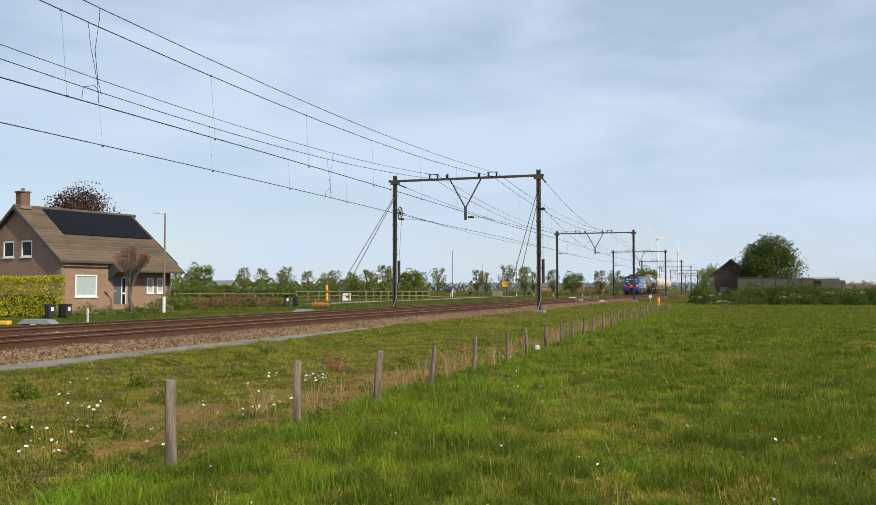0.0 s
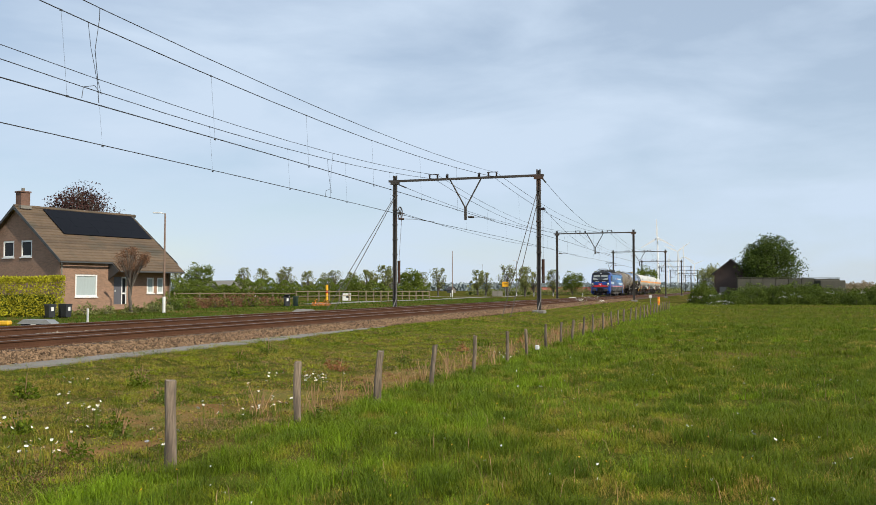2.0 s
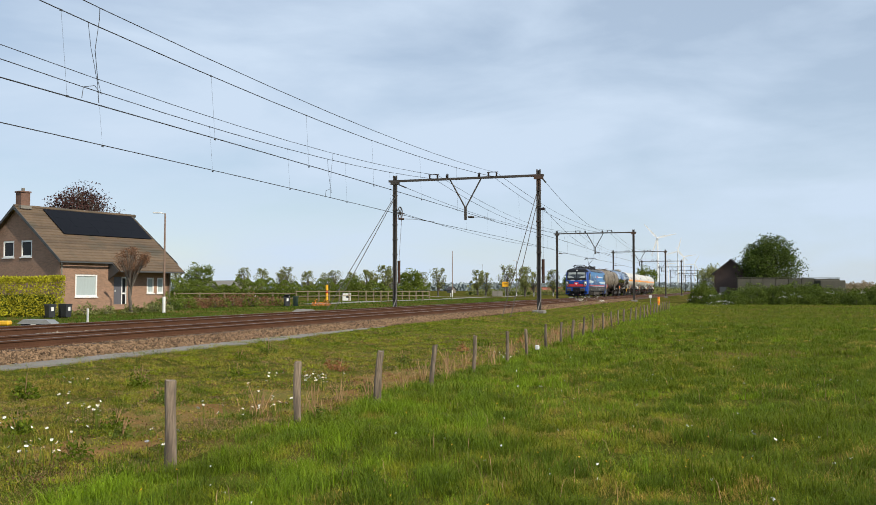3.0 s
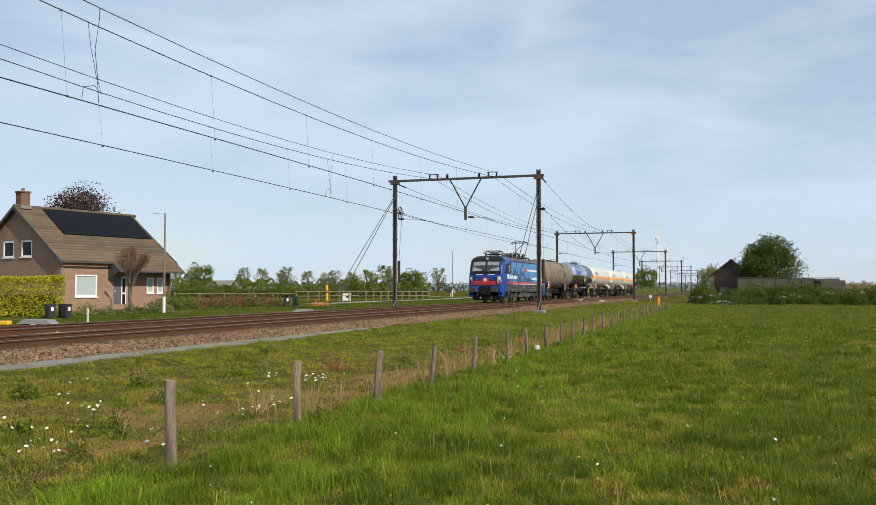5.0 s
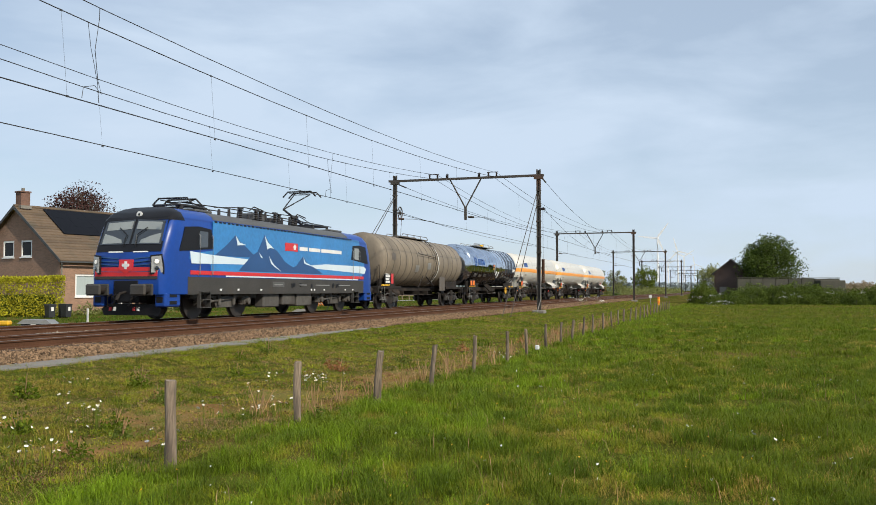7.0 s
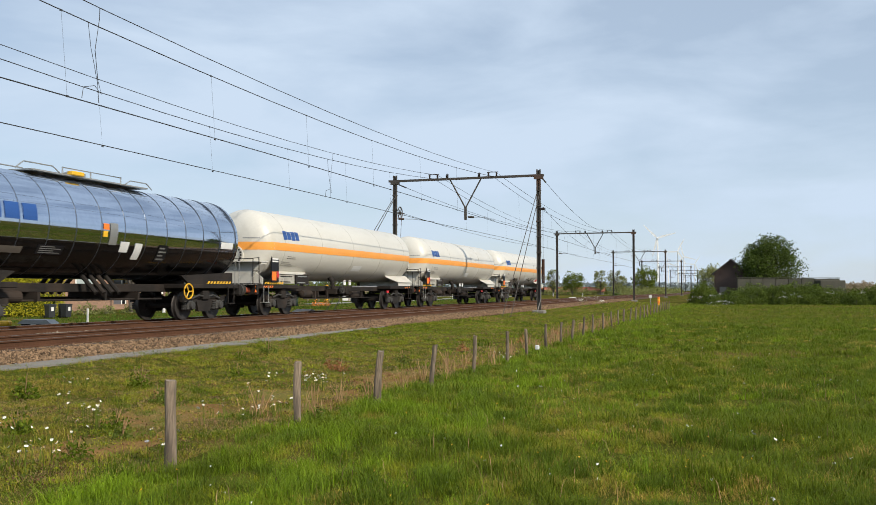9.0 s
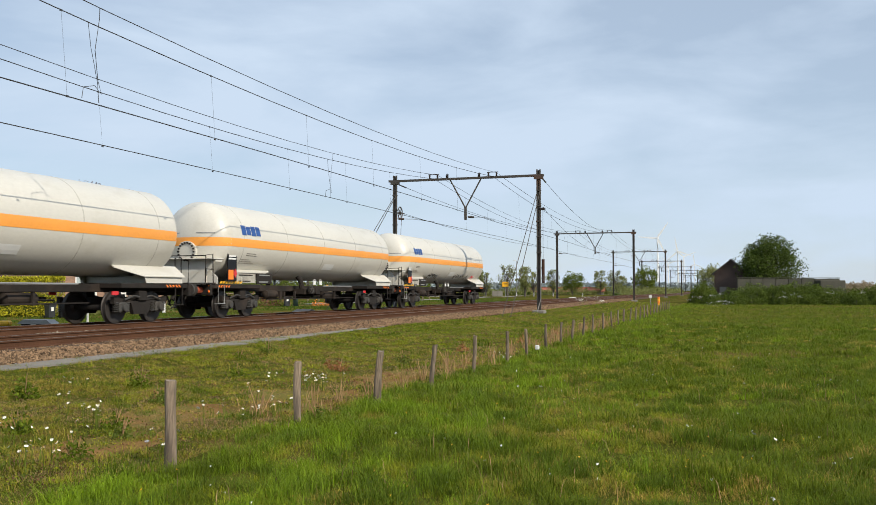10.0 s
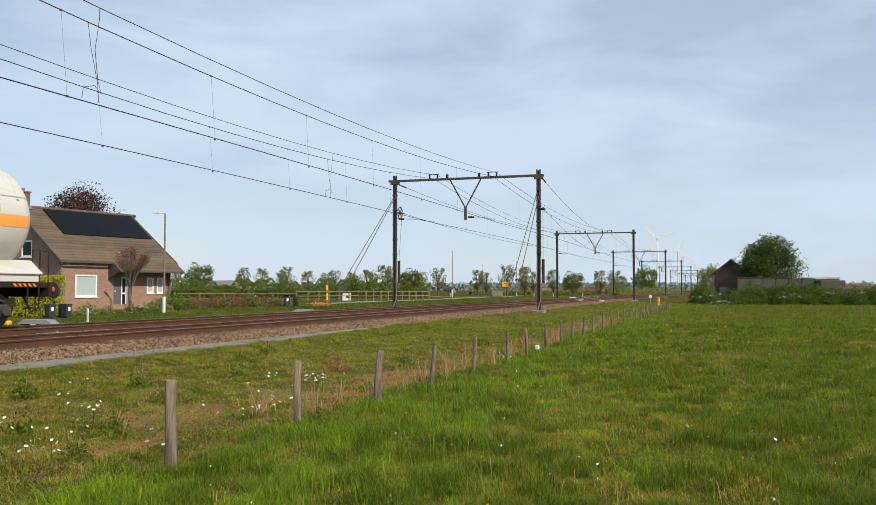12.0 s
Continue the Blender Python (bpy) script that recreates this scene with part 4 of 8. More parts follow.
def underframe(t, length, pivot, r=0.5, case=None):
    h = length / 2 - 0.62
    bm = B()
    box(bm, -0.42, 0.42, -h, h, 0.98, 1.24, 0.02)
    part("centre_sill", bm, M_UNDER, t)
    for e in (-1, 1):
        bm = B()
        y0, y1 = sorted((e * (h - 3.6), e * h))
        box(bm, -1.25, 1.25, y0, y1, 1.10, 1.26, 0.02)
        part("end_frame", bm, M_UNDER, t)
        bm = B()
        y0, y1 = sorted((e * (h - 0.12), e * (h + 0.02)))
        box(bm, -1.3, 1.3, y0, y1, 0.86, 1.26, 0.02)
        part("headstock", bm, M_UNDER, t)
        buffers(t, e * h, e, case=case)
        bogie(t, e * pivot, 0.9, r)
        for s in (-1, 1):
            bm = B()
            x = 1.3 * s
            path_tube(bm, [(x, e * (h - 0.9), 1.2), (x, e * (h - 0.9), 0.55), (x, e * (h - 0.5), 0.55), (x, e * (h - 0.5), 1.2)], 0.02, 5)
            box(bm, x - 0.16, x + 0.05, e * (h - 0.7) - 0.2, e * (h - 0.7) + 0.2, 0.53, 0.56)
            part("foot_step", bm, M_RAILING if e < 0 else M_UNDER, t)
    bm = B()
    for y in (-2.4, 0.4, 2.0):
        box(bm, -0.7, 0.7, y - 0.05, y + 0.05, 0.72, 0.98)
    rod(bm, (0.55, -3.6, 0.75), (0.55, 3.4, 0.75), 0.03)
    rod(bm, (-0.3, -4.0, 0.8), (-0.3, 4.0, 0.8), 0.05)
    part("brake_rodding", bm, M_UNDER, t)
    part("brake_cylinder", lathe(B(), [(-3.9, 0.05), (-3.85, 0.17), (-3.0, 0.17), (-2.9, 0.05)], 16, cz=0.86, cx=0.55), M_UNDER, t)


def board(t, name, y, z, w, h, x, material, bars=0, bar_mat=None, label=""):
    """An upright sign board on the near or far side with bars for its writing."""
    s = 1 if x > 0 else -1
    b = part(name, box(B(), min(x, x + 0.03 * s), max(x, x + 0.03 * s), y - w / 2, y + w / 2, z - h / 2, z + h / 2), material, t, label)
    for k in range(bars):
        zz = z + h * (0.32 - 0.64 * k / max(1, bars - 1))
        part("writing_bar", box(B(), min(x, x + 0.036 * s), max(x, x + 0.036 * s), y - w * 0.36, y + w * (0.36 - 0.12 * (k % 2)), zz - h * 0.06, zz + h * 0.06), bar_mat or M_PLATE, b)
    return b


def gas_wagon(m, length=19.4):
    t = thing("tank_wagon", "white gas tank wagon with an orange band and blue emblem", "tank wagon", m, "white gas wagons")
    h, r, cz = length / 2 - 1.05, 1.46, 2.93
    part("tank", lathe(B(), tank_rows(h, r, 0.8, 10), 56, cz=cz), M_WHITE, t, "white painted pressure tank", smooth=True)
    bm = tank_cut(h, r, cz, 0.006, 2.68, 3.0, cap=0.8)
    part("orange_band", bm, M_ORANGE, t, "orange band around the tank", smooth=True)
    for s in (-1, 1):
        # emblem: slanted plain blocks
        for k in range(4):
            y = -h + 1.45 + 0.36 * k
            part("emblem_block", tank_cut(h, r, cz, 0.008, 3.14 + 0.02 * (k % 2), 3.52 - 0.03 * (k == 1), y, y + 0.32, s, 0.8), M_LOGOBLUE, t, "plain blue emblem block")
    for k in range(5):
        y = -h + 1.6 + k * (2 * h - 3.2) / 4
        part("weld_seam", lathe(B(), [(y - 0.012, r), (y - 0.008, r + 0.004), (y + 0.008, r + 0.004), (y + 0.012, r)], 56, cz=cz), M_SEAM, t)
    for e in (-1, 1):
        for y in (h - 0.1, h - 1.8):
            bm = prism(B(), [(-1.25, 1.27), (1.25, 1.27), (1.25, 1.52), (0.95, 1.76), (0.6, 1.5), (-0.6, 1.5), (-0.95, 1.76), (-1.25, 1.52)], "y", e * y, e * (y + 0.04))
            saddle = part("saddle", bm, M_WHITE, t, "white tank saddle")
        for s in (-1, 1):
            if e > 0:
                bm = prism(B(), [(e * (h - 0.05), 1.27), (e * (h - 0.05), 1.50), (e * (h - 2.1), 1.50), (e * (h - 2.0), 1.27)], "x", min(1.255 * s, 1.28 * s), max(1.255 * s, 1.28 * s))
                part("saddle_side", bm, M_WHITE, saddle)
        for s in (-1, 1):
            # sloping apron between the tank's flank and the frame, running out to a point
            bm = B()
            rows = []
            for y, x1, z1 in (((h + 0.02, 1.34, 1.50), (h - 2.2, 1.34, 1.50), (h - 3.3, 1.04, 1.77)) if e > 0 else ((h - 1.3, 1.22, 1.74), (h - 3.6, 1.22, 1.74), (h - 4.3, 1.0, 1.80))):
                rows.append([bm.verts.new(v) for v in ((0.93 * s, e * y, 1.85), (x1 * s, e * y, z1), (x1 * s, e * y, z1 - 0.03), (0.93 * s, e * y, 1.82))])
            for p, q in zip(rows, rows[1:]):
                for k in range(4):
                    bm.faces.new((p[k], p[(k + 1) % 4], q[(k + 1) % 4], q[k]))
            bm.faces.new(rows[0][::-1])
            bm.faces.new(rows[-1])
            part("saddle_apron", bm, M_WHITE, saddle)
            for k in range(5):
                part("warning_stripe", prism(B(), [(e * (h - 0.1 - 0.17 * k), 1.14), (e * (h - 0.18 - 0.17 * k), 1.14), (e * (h - 0.26 - 0.17 * k), 1.22), (e * (h - 0.18 - 0.17 * k), 1.22)], "x", min(1.25 * s, 1.262 * s), max(1.25 * s, 1.262 * s)), M_HAZ, saddle)
    # end platform with railings at the leading end
    bm = B()
    box(bm, -1.3, 1.3, -h - 0.78, -h - 0.1, 1.27, 1.31)
    part("platform", bm, M_UNDER, t)
    for s in (-1, 1):
        bm = B()
        path_tube(bm, [(1.25 * s, -h - 0.7, 1.3), (1.25 * s, -h - 0.7, 2.3), (1.25 * s, -h - 0.25, 2.35), (1.25 * s, -h - 0.2, 1.3)], 0.022, 6)
        path_tube(bm, [(1.25 * s, -h - 0.7, 1.8), (1.25 * s, -h - 0.22, 1.8)], 0.018, 6)
        part("platform_railing", bm, M_UNDER, t)
        part("air_hose", path_tube(B(), [(0.55 * s, h + 0.4, 1.0), (0.56 * s, h + 0.62, 0.9), (0.57 * s, h + 0.6, 0.5), (0.5 * s, h + 0.45, 0.42)], 0.03, 6), M_BLACK, t)
        part("end_ladder_stile", path_tube(B(), [(1.0 * s, h + 0.28, 1.25), (1.0 * s, h + 0.28, 2.15), (0.75 * s, h + 0.28, 2.15), (0.75 * s, h + 0.28, 1.25)], 0.022, 6), M_UNDER, t)
        part("end_grab_rail", path_tube(B(), [(1.28 * s, h + 0.3, 1.25), (1.28 * s, h + 0.3, 2.1), (1.28 * s, h + 0.1, 2.1)], 0.022, 6), M_UNDER, t)
    part("cross_rail", path_tube(B(), [(-1.25, -h - 0.72, 2.28), (1.25, -h - 0.72, 2.28)], 0.02, 6), M_UNDER, t)
    flange = part("manhole_flange", lathe(B(), [(-h + 0.14, 0.36), (-h + 0.02, 0.40), (-h - 0.06, 0.40), (-h - 0.07, 0.1)], 28, cz=2.46), M_WHITE, t, "white bolted manhole flange")
    bm = B()
    for k in range(18):
        a = 2 * math.pi * k / 18
        rod(bm, (0.33 * math.cos(a), -h - 0.05, 2.46 + 0.33 * math.sin(a)), (0.33 * math.cos(a), -h - 0.12, 2.46 + 0.33 * math.sin(a)), 0.034, seg=6)
    tagged(part("bolts", bm, M_UNDER, flange), kind="stuff")
    # white cradle and shelf that carry the leading tank end
    bm = B()
    prism(bm, [(-1.22, 2.17), (-1.22, 2.09), (-0.80, 1.55), (-0.80, 1.26), (0.80, 1.26), (0.80, 1.55), (1.22, 2.09), (1.22, 2.17)], "y", -h - 0.02, -h + 0.42)
    part("end_cradle", bm, M_WHITE, t, "white end cradle")
    part("end_shelf", box(B(), -1.26, 1.26, -h - 0.26, -h + 0.5, 2.17, 2.21, 0.01), M_WHITE, t)
    for s in (-1, 1):
        part("tie_hook", path_tube(B(), [(1.22 * s, -h - 0.42, 1.2), (1.24 * s, -h - 0.45, 0.98), (1.2 * s, -h - 0.36, 0.88)], 0.045, 6), M_HAZ, t, "orange lashing hook")
    for s in (-1, 1):
        part("number_bar", tank_cut(h, r, cz, 0.007, 3.14, 3.18, -h + 0.03, -h + 0.24, s, 0.8), M_RAILING, t, "grey number line as a plain bar")
        part("stencil_bar", tank_cut(h, r, cz, 0.007, 2.36, 2.385, -h + 1.9, -h + 2.7, s, 0.8), M_BAND, t)
        part("stencil_bar", tank_cut(h, r, cz, 0.007, 2.44, 2.46, -h + 1.9, -h + 2.6, s, 0.8), M_BAND, t)
    underframe(t, length, length / 2 - 3.05, case=M_BUFRED)
    for s in (-1, 1):
        x = 1.30 * s
        b = board(t, "data_board", -h + 0.95, 1.93, 0.62, 1.12, x, M_BLACK, 0, label="black data board with orange plate")
        for zz in (2.32, 2.22):
            part("writing_bar", box(B(), min(x, x + 0.04 * s), max(x, x + 0.04 * s), -h + 0.7, -h + 1.2, zz - 0.03, zz + 0.03), M_PLATE, b)
        part("hazard_plate", box(B(), min(x, x + 0.045 * s), max(x, x + 0.045 * s), -h + 0.68, -h + 1.02, 1.44, 1.8), M_HAZ, b, "orange hazard plate")
        d = B()
        prism(d, [(-h + 1.15, 1.5), (-h + 1.28, 1.67), (-h + 1.15, 1.84), (-h + 1.02, 1.67)], "x", x, x + 0.05 * s)
        part("hazard_diamond", d, M_RED, b)
        board(t, "label_plate", -h + 2.1, 1.50, 1.45, 0.36, 1.2 * s, M_SEAM, 2, M_UNDER)
        board(t, "sign_frame", -h + 3.55, 1.50, 1.2, 0.42, 1.2 * s, M_UNDER, 2, M_RAILING)
        for k in range(8):
            part("warning_stripe", prism(B(), [(-h + 0.2 + 0.2 * k, 1.285), (-h + 0.3 + 0.2 * k, 1.285), (-h + 0.38 + 0.2 * k, 1.37), (-h + 0.28 + 0.2 * k, 1.37)], "x", 1.255 * s, 1.27 * s), M_YELLOW, t)
        part("stencil_plate", tank_cut(h, r, cz, 0.007, 1.98, 2.24, 0.3, 1.35, s, 0.8), M_PLATE, t, "rectangular pale stencil patch")
        for z0 in (2.06, 2.13, 2.20):
            part("stencil_bar", tank_cut(h, r, cz, 0.006, z0, z0 + 0.03, -h + 1.6, -h + 2.7 - 3 * (z0 - 2.06), s, 0.8), M_SEAM, t)
        bm = B()
        for k in range(3):
            lathe(bm, [(x * 0.85, 0.02), (x * 0.85 + 0.02 * s, 0.16), (x * 0.85 + 0.05 * s, 0.16), (x * 0.85 + 0.06 * s, 0.02)], 14, "x", cz=1.05 - 0.02 * k, cx=-0.9 + 0.36 * k)
        box(bm, min(0.5 * s, x * 0.8), max(0.5 * s, x * 0.8), -1.2, 0.4, 0.86, 1.1)
        part("valve_gear", bm, M_UNDER, t)
        for k in range(2):
            board(t, "valve_label", -0.5 + 0.62 * k, 1.40, 0.24, 0.24, x * 0.9, M_PLATE, 1, M_UNDER)
        bm = B()
        yw, zw = -0.95, 1.10
        path_tube(bm, [(x * 0.98, yw + 0.2 * math.cos(a), zw + 0.2 * math.sin(a)) for a in [2 * math.pi * k / 16 for k in range(17)]], 0.022, 6)
        for k in range(3):
            a = math.pi * k / 3
            rod(bm, (x * 0.98, yw + 0.2 * math.cos(a), zw + 0.2 * math.sin(a)), (x * 0.98, yw - 0.2 * math.cos(a), zw - 0.2 * math.sin(a)), 0.016, seg=5)
        rod(bm, (x * 0.7, yw, zw), (x * 0.98, yw, zw), 0.025)
        part("valve_wheel", bm, M_GREYSILL, t)
        part("outlet_pipe", path_tube(B(), [(x * 0.45, -1.15, 1.75), (x * 0.62, -1.15, 1.5), (x * 0.66, -1.1, 1.1), (x * 0.66, -0.8, 0.9)], 0.12, 10), M_UNDER, t)
        part("brake_line", path_tube(B(), [(x * 0.92, 0.4, 1.22), (x * 0.92, 3.6, 1.22)], 0.035, 6), M_RAILING, t)
        for yk in (-3.2, -1.9, 2.2):
            part("hanger", box(B(), x * 0.7 - 0.04, x * 0.7 + 0.04, yk - 0.05, yk + 0.05, 0.62, 1.0), M_UNDER, t)
        part("long_rod", path_tube(B(), [(x * 0.72, -4.4, 0.66), (x * 0.72, 4.4, 0.66)], 0.022, 5), M_UNDER, t)
        part("air_tank", lathe(B(), [(1.35, 0.03), (1.42, 0.17), (2.5, 0.17), (2.57, 0.03)], 16, cz=0.8, cx=x * 0.5), M_UNDER, t)
        board(t, "release_lever", h - 3.4, 0.95, 0.3, 0.12, x * 0.9, M_RED)
    return t


def ribbed_wagon(m, length):
    t = thing("tank_wagon", "dirty brown-grey ribbed chemical tank wagon", "tank wagon", m)
    h, r, cz = length / 2 - 0.95, 1.48, 2.72
    part("tank", lathe(B(), tank_rows(h, r, 0.42), 56, cz=cz), M_GREYTANK, t, "stained grey-brown insulated tank", smooth=True)
    for k in range(15):
        y = -h + 0.55 + k * (2 * h - 1.1) / 14
        part("band", lathe(B(), [(y - 0.03, r), (y - 0.025, r + 0.015), (y + 0.025, r + 0.015), (y + 0.03, r)], 48, cz=cz), M_BAND if k not in (9,) else M_PLATE, t)
    for e in (-1, 1):
        for s in (-1, 1):
            bm = B()
            prism(bm, [(e * (h - 0.4), 1.25), (e * (h - 0.4), 1.85), (e * (h - 1.0), 1.6), (e * (h - 2.6), 1.6), (e * (h - 2.9), 1.25)], "x", 0.95 * s, 1.05 * s)
            part("saddle", bm, M_UNDER, t)
    bm = B()
    box(bm, -0.5, 0.5, -2.2, 2.6, 4.22, 4.26)
    for s in (-1, 1):
        path_tube(bm, [(0.5 * s, -2.2, 4.25), (0.5 * s, -2.0, 4.42), (0.5 * s, 2.4, 4.42), (0.5 * s, 2.6, 4.25)], 0.02, 5)
        for y in (-1.2, 0, 1.2):
            rod(bm, (0.5 * s, y, 4.24), (0.5 * s, y, 4.42), 0.016, seg=5)
    part("roof_walkway", bm, M_BAND, t)
    for y in (-0.4, 0.9):
        part("hatch", lathe(B(), [(4.15, 0.3), (4.32, 0.3), (4.36, 0.2), (4.37, 0.02)], 20, "z", cx=0.0, cz=y), M_BAND, t)
    for s in (-1, 1):
        bm = B()
        for yy in (1.1, 1.5):
            pts = [(s * (r + 0.12) * math.cos(a), yy, cz + (r + 0.12) * math.sin(a)) for a in [radians(v) for v in (-40, -20, 0, 20, 40, 60, 75)]]
            path_tube(bm, [(s * 1.25, yy, 1.0)] + pts, 0.02, 5)
        for k in range(10):
            a = radians(-40 + 12 * k)
            rod(bm, (s * (r + 0.12) * math.cos(a), 1.1, cz + (r + 0.12) * math.sin(a)), (s * (r + 0.12) * math.cos(a), 1.5, cz + (r + 0.12) * math.sin(a)), 0.014, seg=5)
        part("ladder", bm, M_UNDER, t)
        bm = B()
        path_tube(bm, [(s * 1.55, -2.0, 3.2), (s * 1.55, 1.3, 3.05)], 0.02, 5)
        path_tube(bm, [(s * 1.55, -2.0, 3.2), (s * 1.50, -2.0, 3.3)], 0.02, 5)
        path_tube(bm, [(s * 1.2, -1.2, 1.2), (s * 1.3, -0.6, 1.9)], 0.03, 5)
        path_tube(bm, [(s * 1.2, 0.2, 1.9), (s * 1.25, 1.5, 1.3)], 0.04, 5)
        part("pipe", bm, M_UNDER, t)
        b = board(t, "data_board", -h + 1.15, 1.8, 0.9, 0.95, 1.22 * s, M_BLACK, 5, M_PLATE, "black board with pale labels")
        part("hazard_plate", box(B(), min(1.22 * s, 1.27 * s), max(1.22 * s, 1.27 * s), -h + 1.62, -h + 1.95, 1.4, 1.95), M_RED, b, "red hazard plates")
        for y, z in ((-h + 1.2, 2.9), (-0.2, 2.5), (-2.3, 2.3)):
            part("label_patch", tank_cut(h, r, cz, 0.018, z - 0.2, z + 0.2, y, y + 0.6, s, 0.42), M_BAND if z > 2.6 else M_RAILING, t)
        board(t, "side_cabinet", 3.4, 1.45, 1.1, 0.9, 1.2 * s, M_BAND)
        for k in range(6):
            part("warning_stripe", prism(B(), [(-h + 0.2 + 0.2 * k, 1.27), (-h + 0.3 + 0.2 * k, 1.27), (-h + 0.38 + 0.2 * k, 1.36), (-h + 0.28 + 0.2 * k, 1.36)], "x", 1.255 * s, 1.27 * s), M_YELLOW, t)
        bm = B()
        path_tube(bm, [(1.2 * s, -h - 0.3, 1.25), (1.2 * s, -h - 0.3, 2.3), (1.2 * s, -h + 0.0, 2.4), (1.2 * s, -h + 0.05, 1.25)], 0.022, 6)
        part("end_railing", bm, M_UNDER, t)
    underframe(t, length, length / 2 - 2.75)
    return t


def silver_wagon(m, length):
    t = thing("tank_wagon", "polished silver tank wagon mirroring sky and ground", "tank wagon", m)
    h, r, cz = length / 2 - 0.85, 1.50, 2.88
    part("tank", lathe(B(), tank_rows(h, r, 0.35), 96, cz=cz), M_SILVER, t, "mirror-bright metal cladding", smooth=True)
    part("end_cladding", lathe(B(), [(y * 1.001, rr + 0.006) for y, rr in tank_rows(h, r, 0.35)[:8]] + [(-h + 0.5, r + 0.006), (-h + 0.5, r)], 64, cz=cz), M_SILVEREND, t, "polished domed end cladding", smooth=True)
    # lower skin coloured dark to paint the reflected ground on the mirror tank
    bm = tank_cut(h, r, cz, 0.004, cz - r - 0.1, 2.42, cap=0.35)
    part("lower_cladding", bm, M_GROUNDMIRROR, t, "lower cladding darkened to paint in the ground's reflection", smooth=True)
    for k in range(13):
        y = -h + 1.0 + k * (2 * h - 1.5) / 12
        part("strap", lathe(B(), [(y - 0.013, r), (y - 0.01, r + 0.009), (y + 0.01, r + 0.009), (y + 0.013, r)], 64, cz=cz), M_SILVERBAND, t)
    bm = B()
    box(bm, -0.55, 0.55, -2.6, 2.6, 4.42, 4.46)
    part("roof_walkway", bm, M_RAILING, t)
    bm = B()
    for s in (-1, 1):
        path_tube(bm, [(0.55 * s, -3.2, 4.40), (0.55 * s, -2.9, 4.62), (0.55 * s, -1.8, 4.62), (0.55 * s, -1.5, 4.45)], 0.02, 5)
        path_tube(bm, [(0.55 * s, 1.4, 4.45), (0.55 * s, 1.7, 4.6), (0.55 * s, 2.5, 4.6), (0.55 * s, 2.8, 4.42)], 0.02, 5)
        for y in (-1.4, -0.2, 1.2):
            rod(bm, (0.55 * s, y, 4.42), (0.55 * s, y, 4.66), 0.02, seg=5)
        path_tube(bm, [(0.55 * s, -1.4, 4.64), (0.55 * s, 1.2, 4.64)], 0.016, 5)
    part("walkway_railing", bm, M_RAILING, t)
    part("hatch", lathe(B(), [(4.40, 0.34), (4.60, 0.34), (4.66, 0.2), (4.67, 0.02)], 20, "z", cx=0.0, cz=-0.3), M_RAILING, t)
    part("crash_pad", box(B(), 0.40, 0.62, -1.05, -0.55, 4.46, 4.58, 0.02), M_YELLOW, t, "yellow padded hatch cover")
    for e in (-1, 1):
        for s in (-1, 1):
            bm = B()
            prism(bm, [(e * (h - 0.1), 1.25), (e * (h - 0.1), 1.7), (e * (h - 2.3), 1.6), (e * (h - 3.4), 1.55), (e * (h - 2.9), 1.25)], "x", 1.0 * s, 1.12 * s)
            part("saddle", bm, M_UNDER, t)
    for s in (-1, 1):
        # emblem: three-armed mark and blocks
        for k, (a, b) in enumerate(((1.0, 1.28), (1.42, 1.7))):
            part("emblem_arm", tank_cut(h, r, cz, 0.014, 2.98, 3.42, -h + a, -h + b, s, 0.35), M_LOGOBLUE, t, "plain blue emblem arm")
        part("emblem_foot", tank_cut(h, r, cz, 0.014, 2.80, 2.95, -h + 1.15, -h + 1.55, s, 0.35), M_LOGOBLUE, t, "plain blue emblem foot")
        for k in range(3):
            part("emblem_block", tank_cut(h, r, cz, 0.014, 2.90, 3.34, -h + 2.0 + 0.62 * k, -h + 2.5 + 0.62 * k, s, 0.35), M_LOGOBLUE, t, "plain blue emblem block")
        for y0, y1, z0, z1, mt in ((-h + 1.2, -h + 2.2, 2.0, 2.3, M_BLACK), (-h + 2.6, -h + 3.4, 2.02, 2.2, M_BAND), (-h + 3.9, -h + 4.9, 2.02, 2.28, M_BLACK), (0.1, 0.5, 2.2, 2.52, M_PLATE),
                                   (0.8, 1.15, 2.0, 2.5, M_PLATE), (2.0, 2.5, 1.95, 2.5, M_BLACK), (h - 1.5, h - 0.7, 2.55, 2.78, M_PLATE), (-0.75, -0.55, 2.62, 2.8, M_YELLOW), (-0.75, -0.5, 2.84, 3.02, M_HAZ), (-0.45, -0.1, 2.4, 3.05, M_RAILING)):
            lp = part("label_panel", tank_cut(h, r, cz, 0.016, z0, z1, y0, y1, s, 0.35), mt, t)
            if mt is M_BLACK:
                for k in range(4):
                    za = z0 + (z1 - z0) * (0.14 + 0.21 * k)
                    part("writing_bar", tank_cut(h, r, cz, 0.019, za, za + (z1 - z0) * 0.09, y0 + (y1 - y0) * 0.1, y0 + (y1 - y0) * (0.9 - 0.25 * (k % 2)), s, 0.35), M_RAILING, lp)
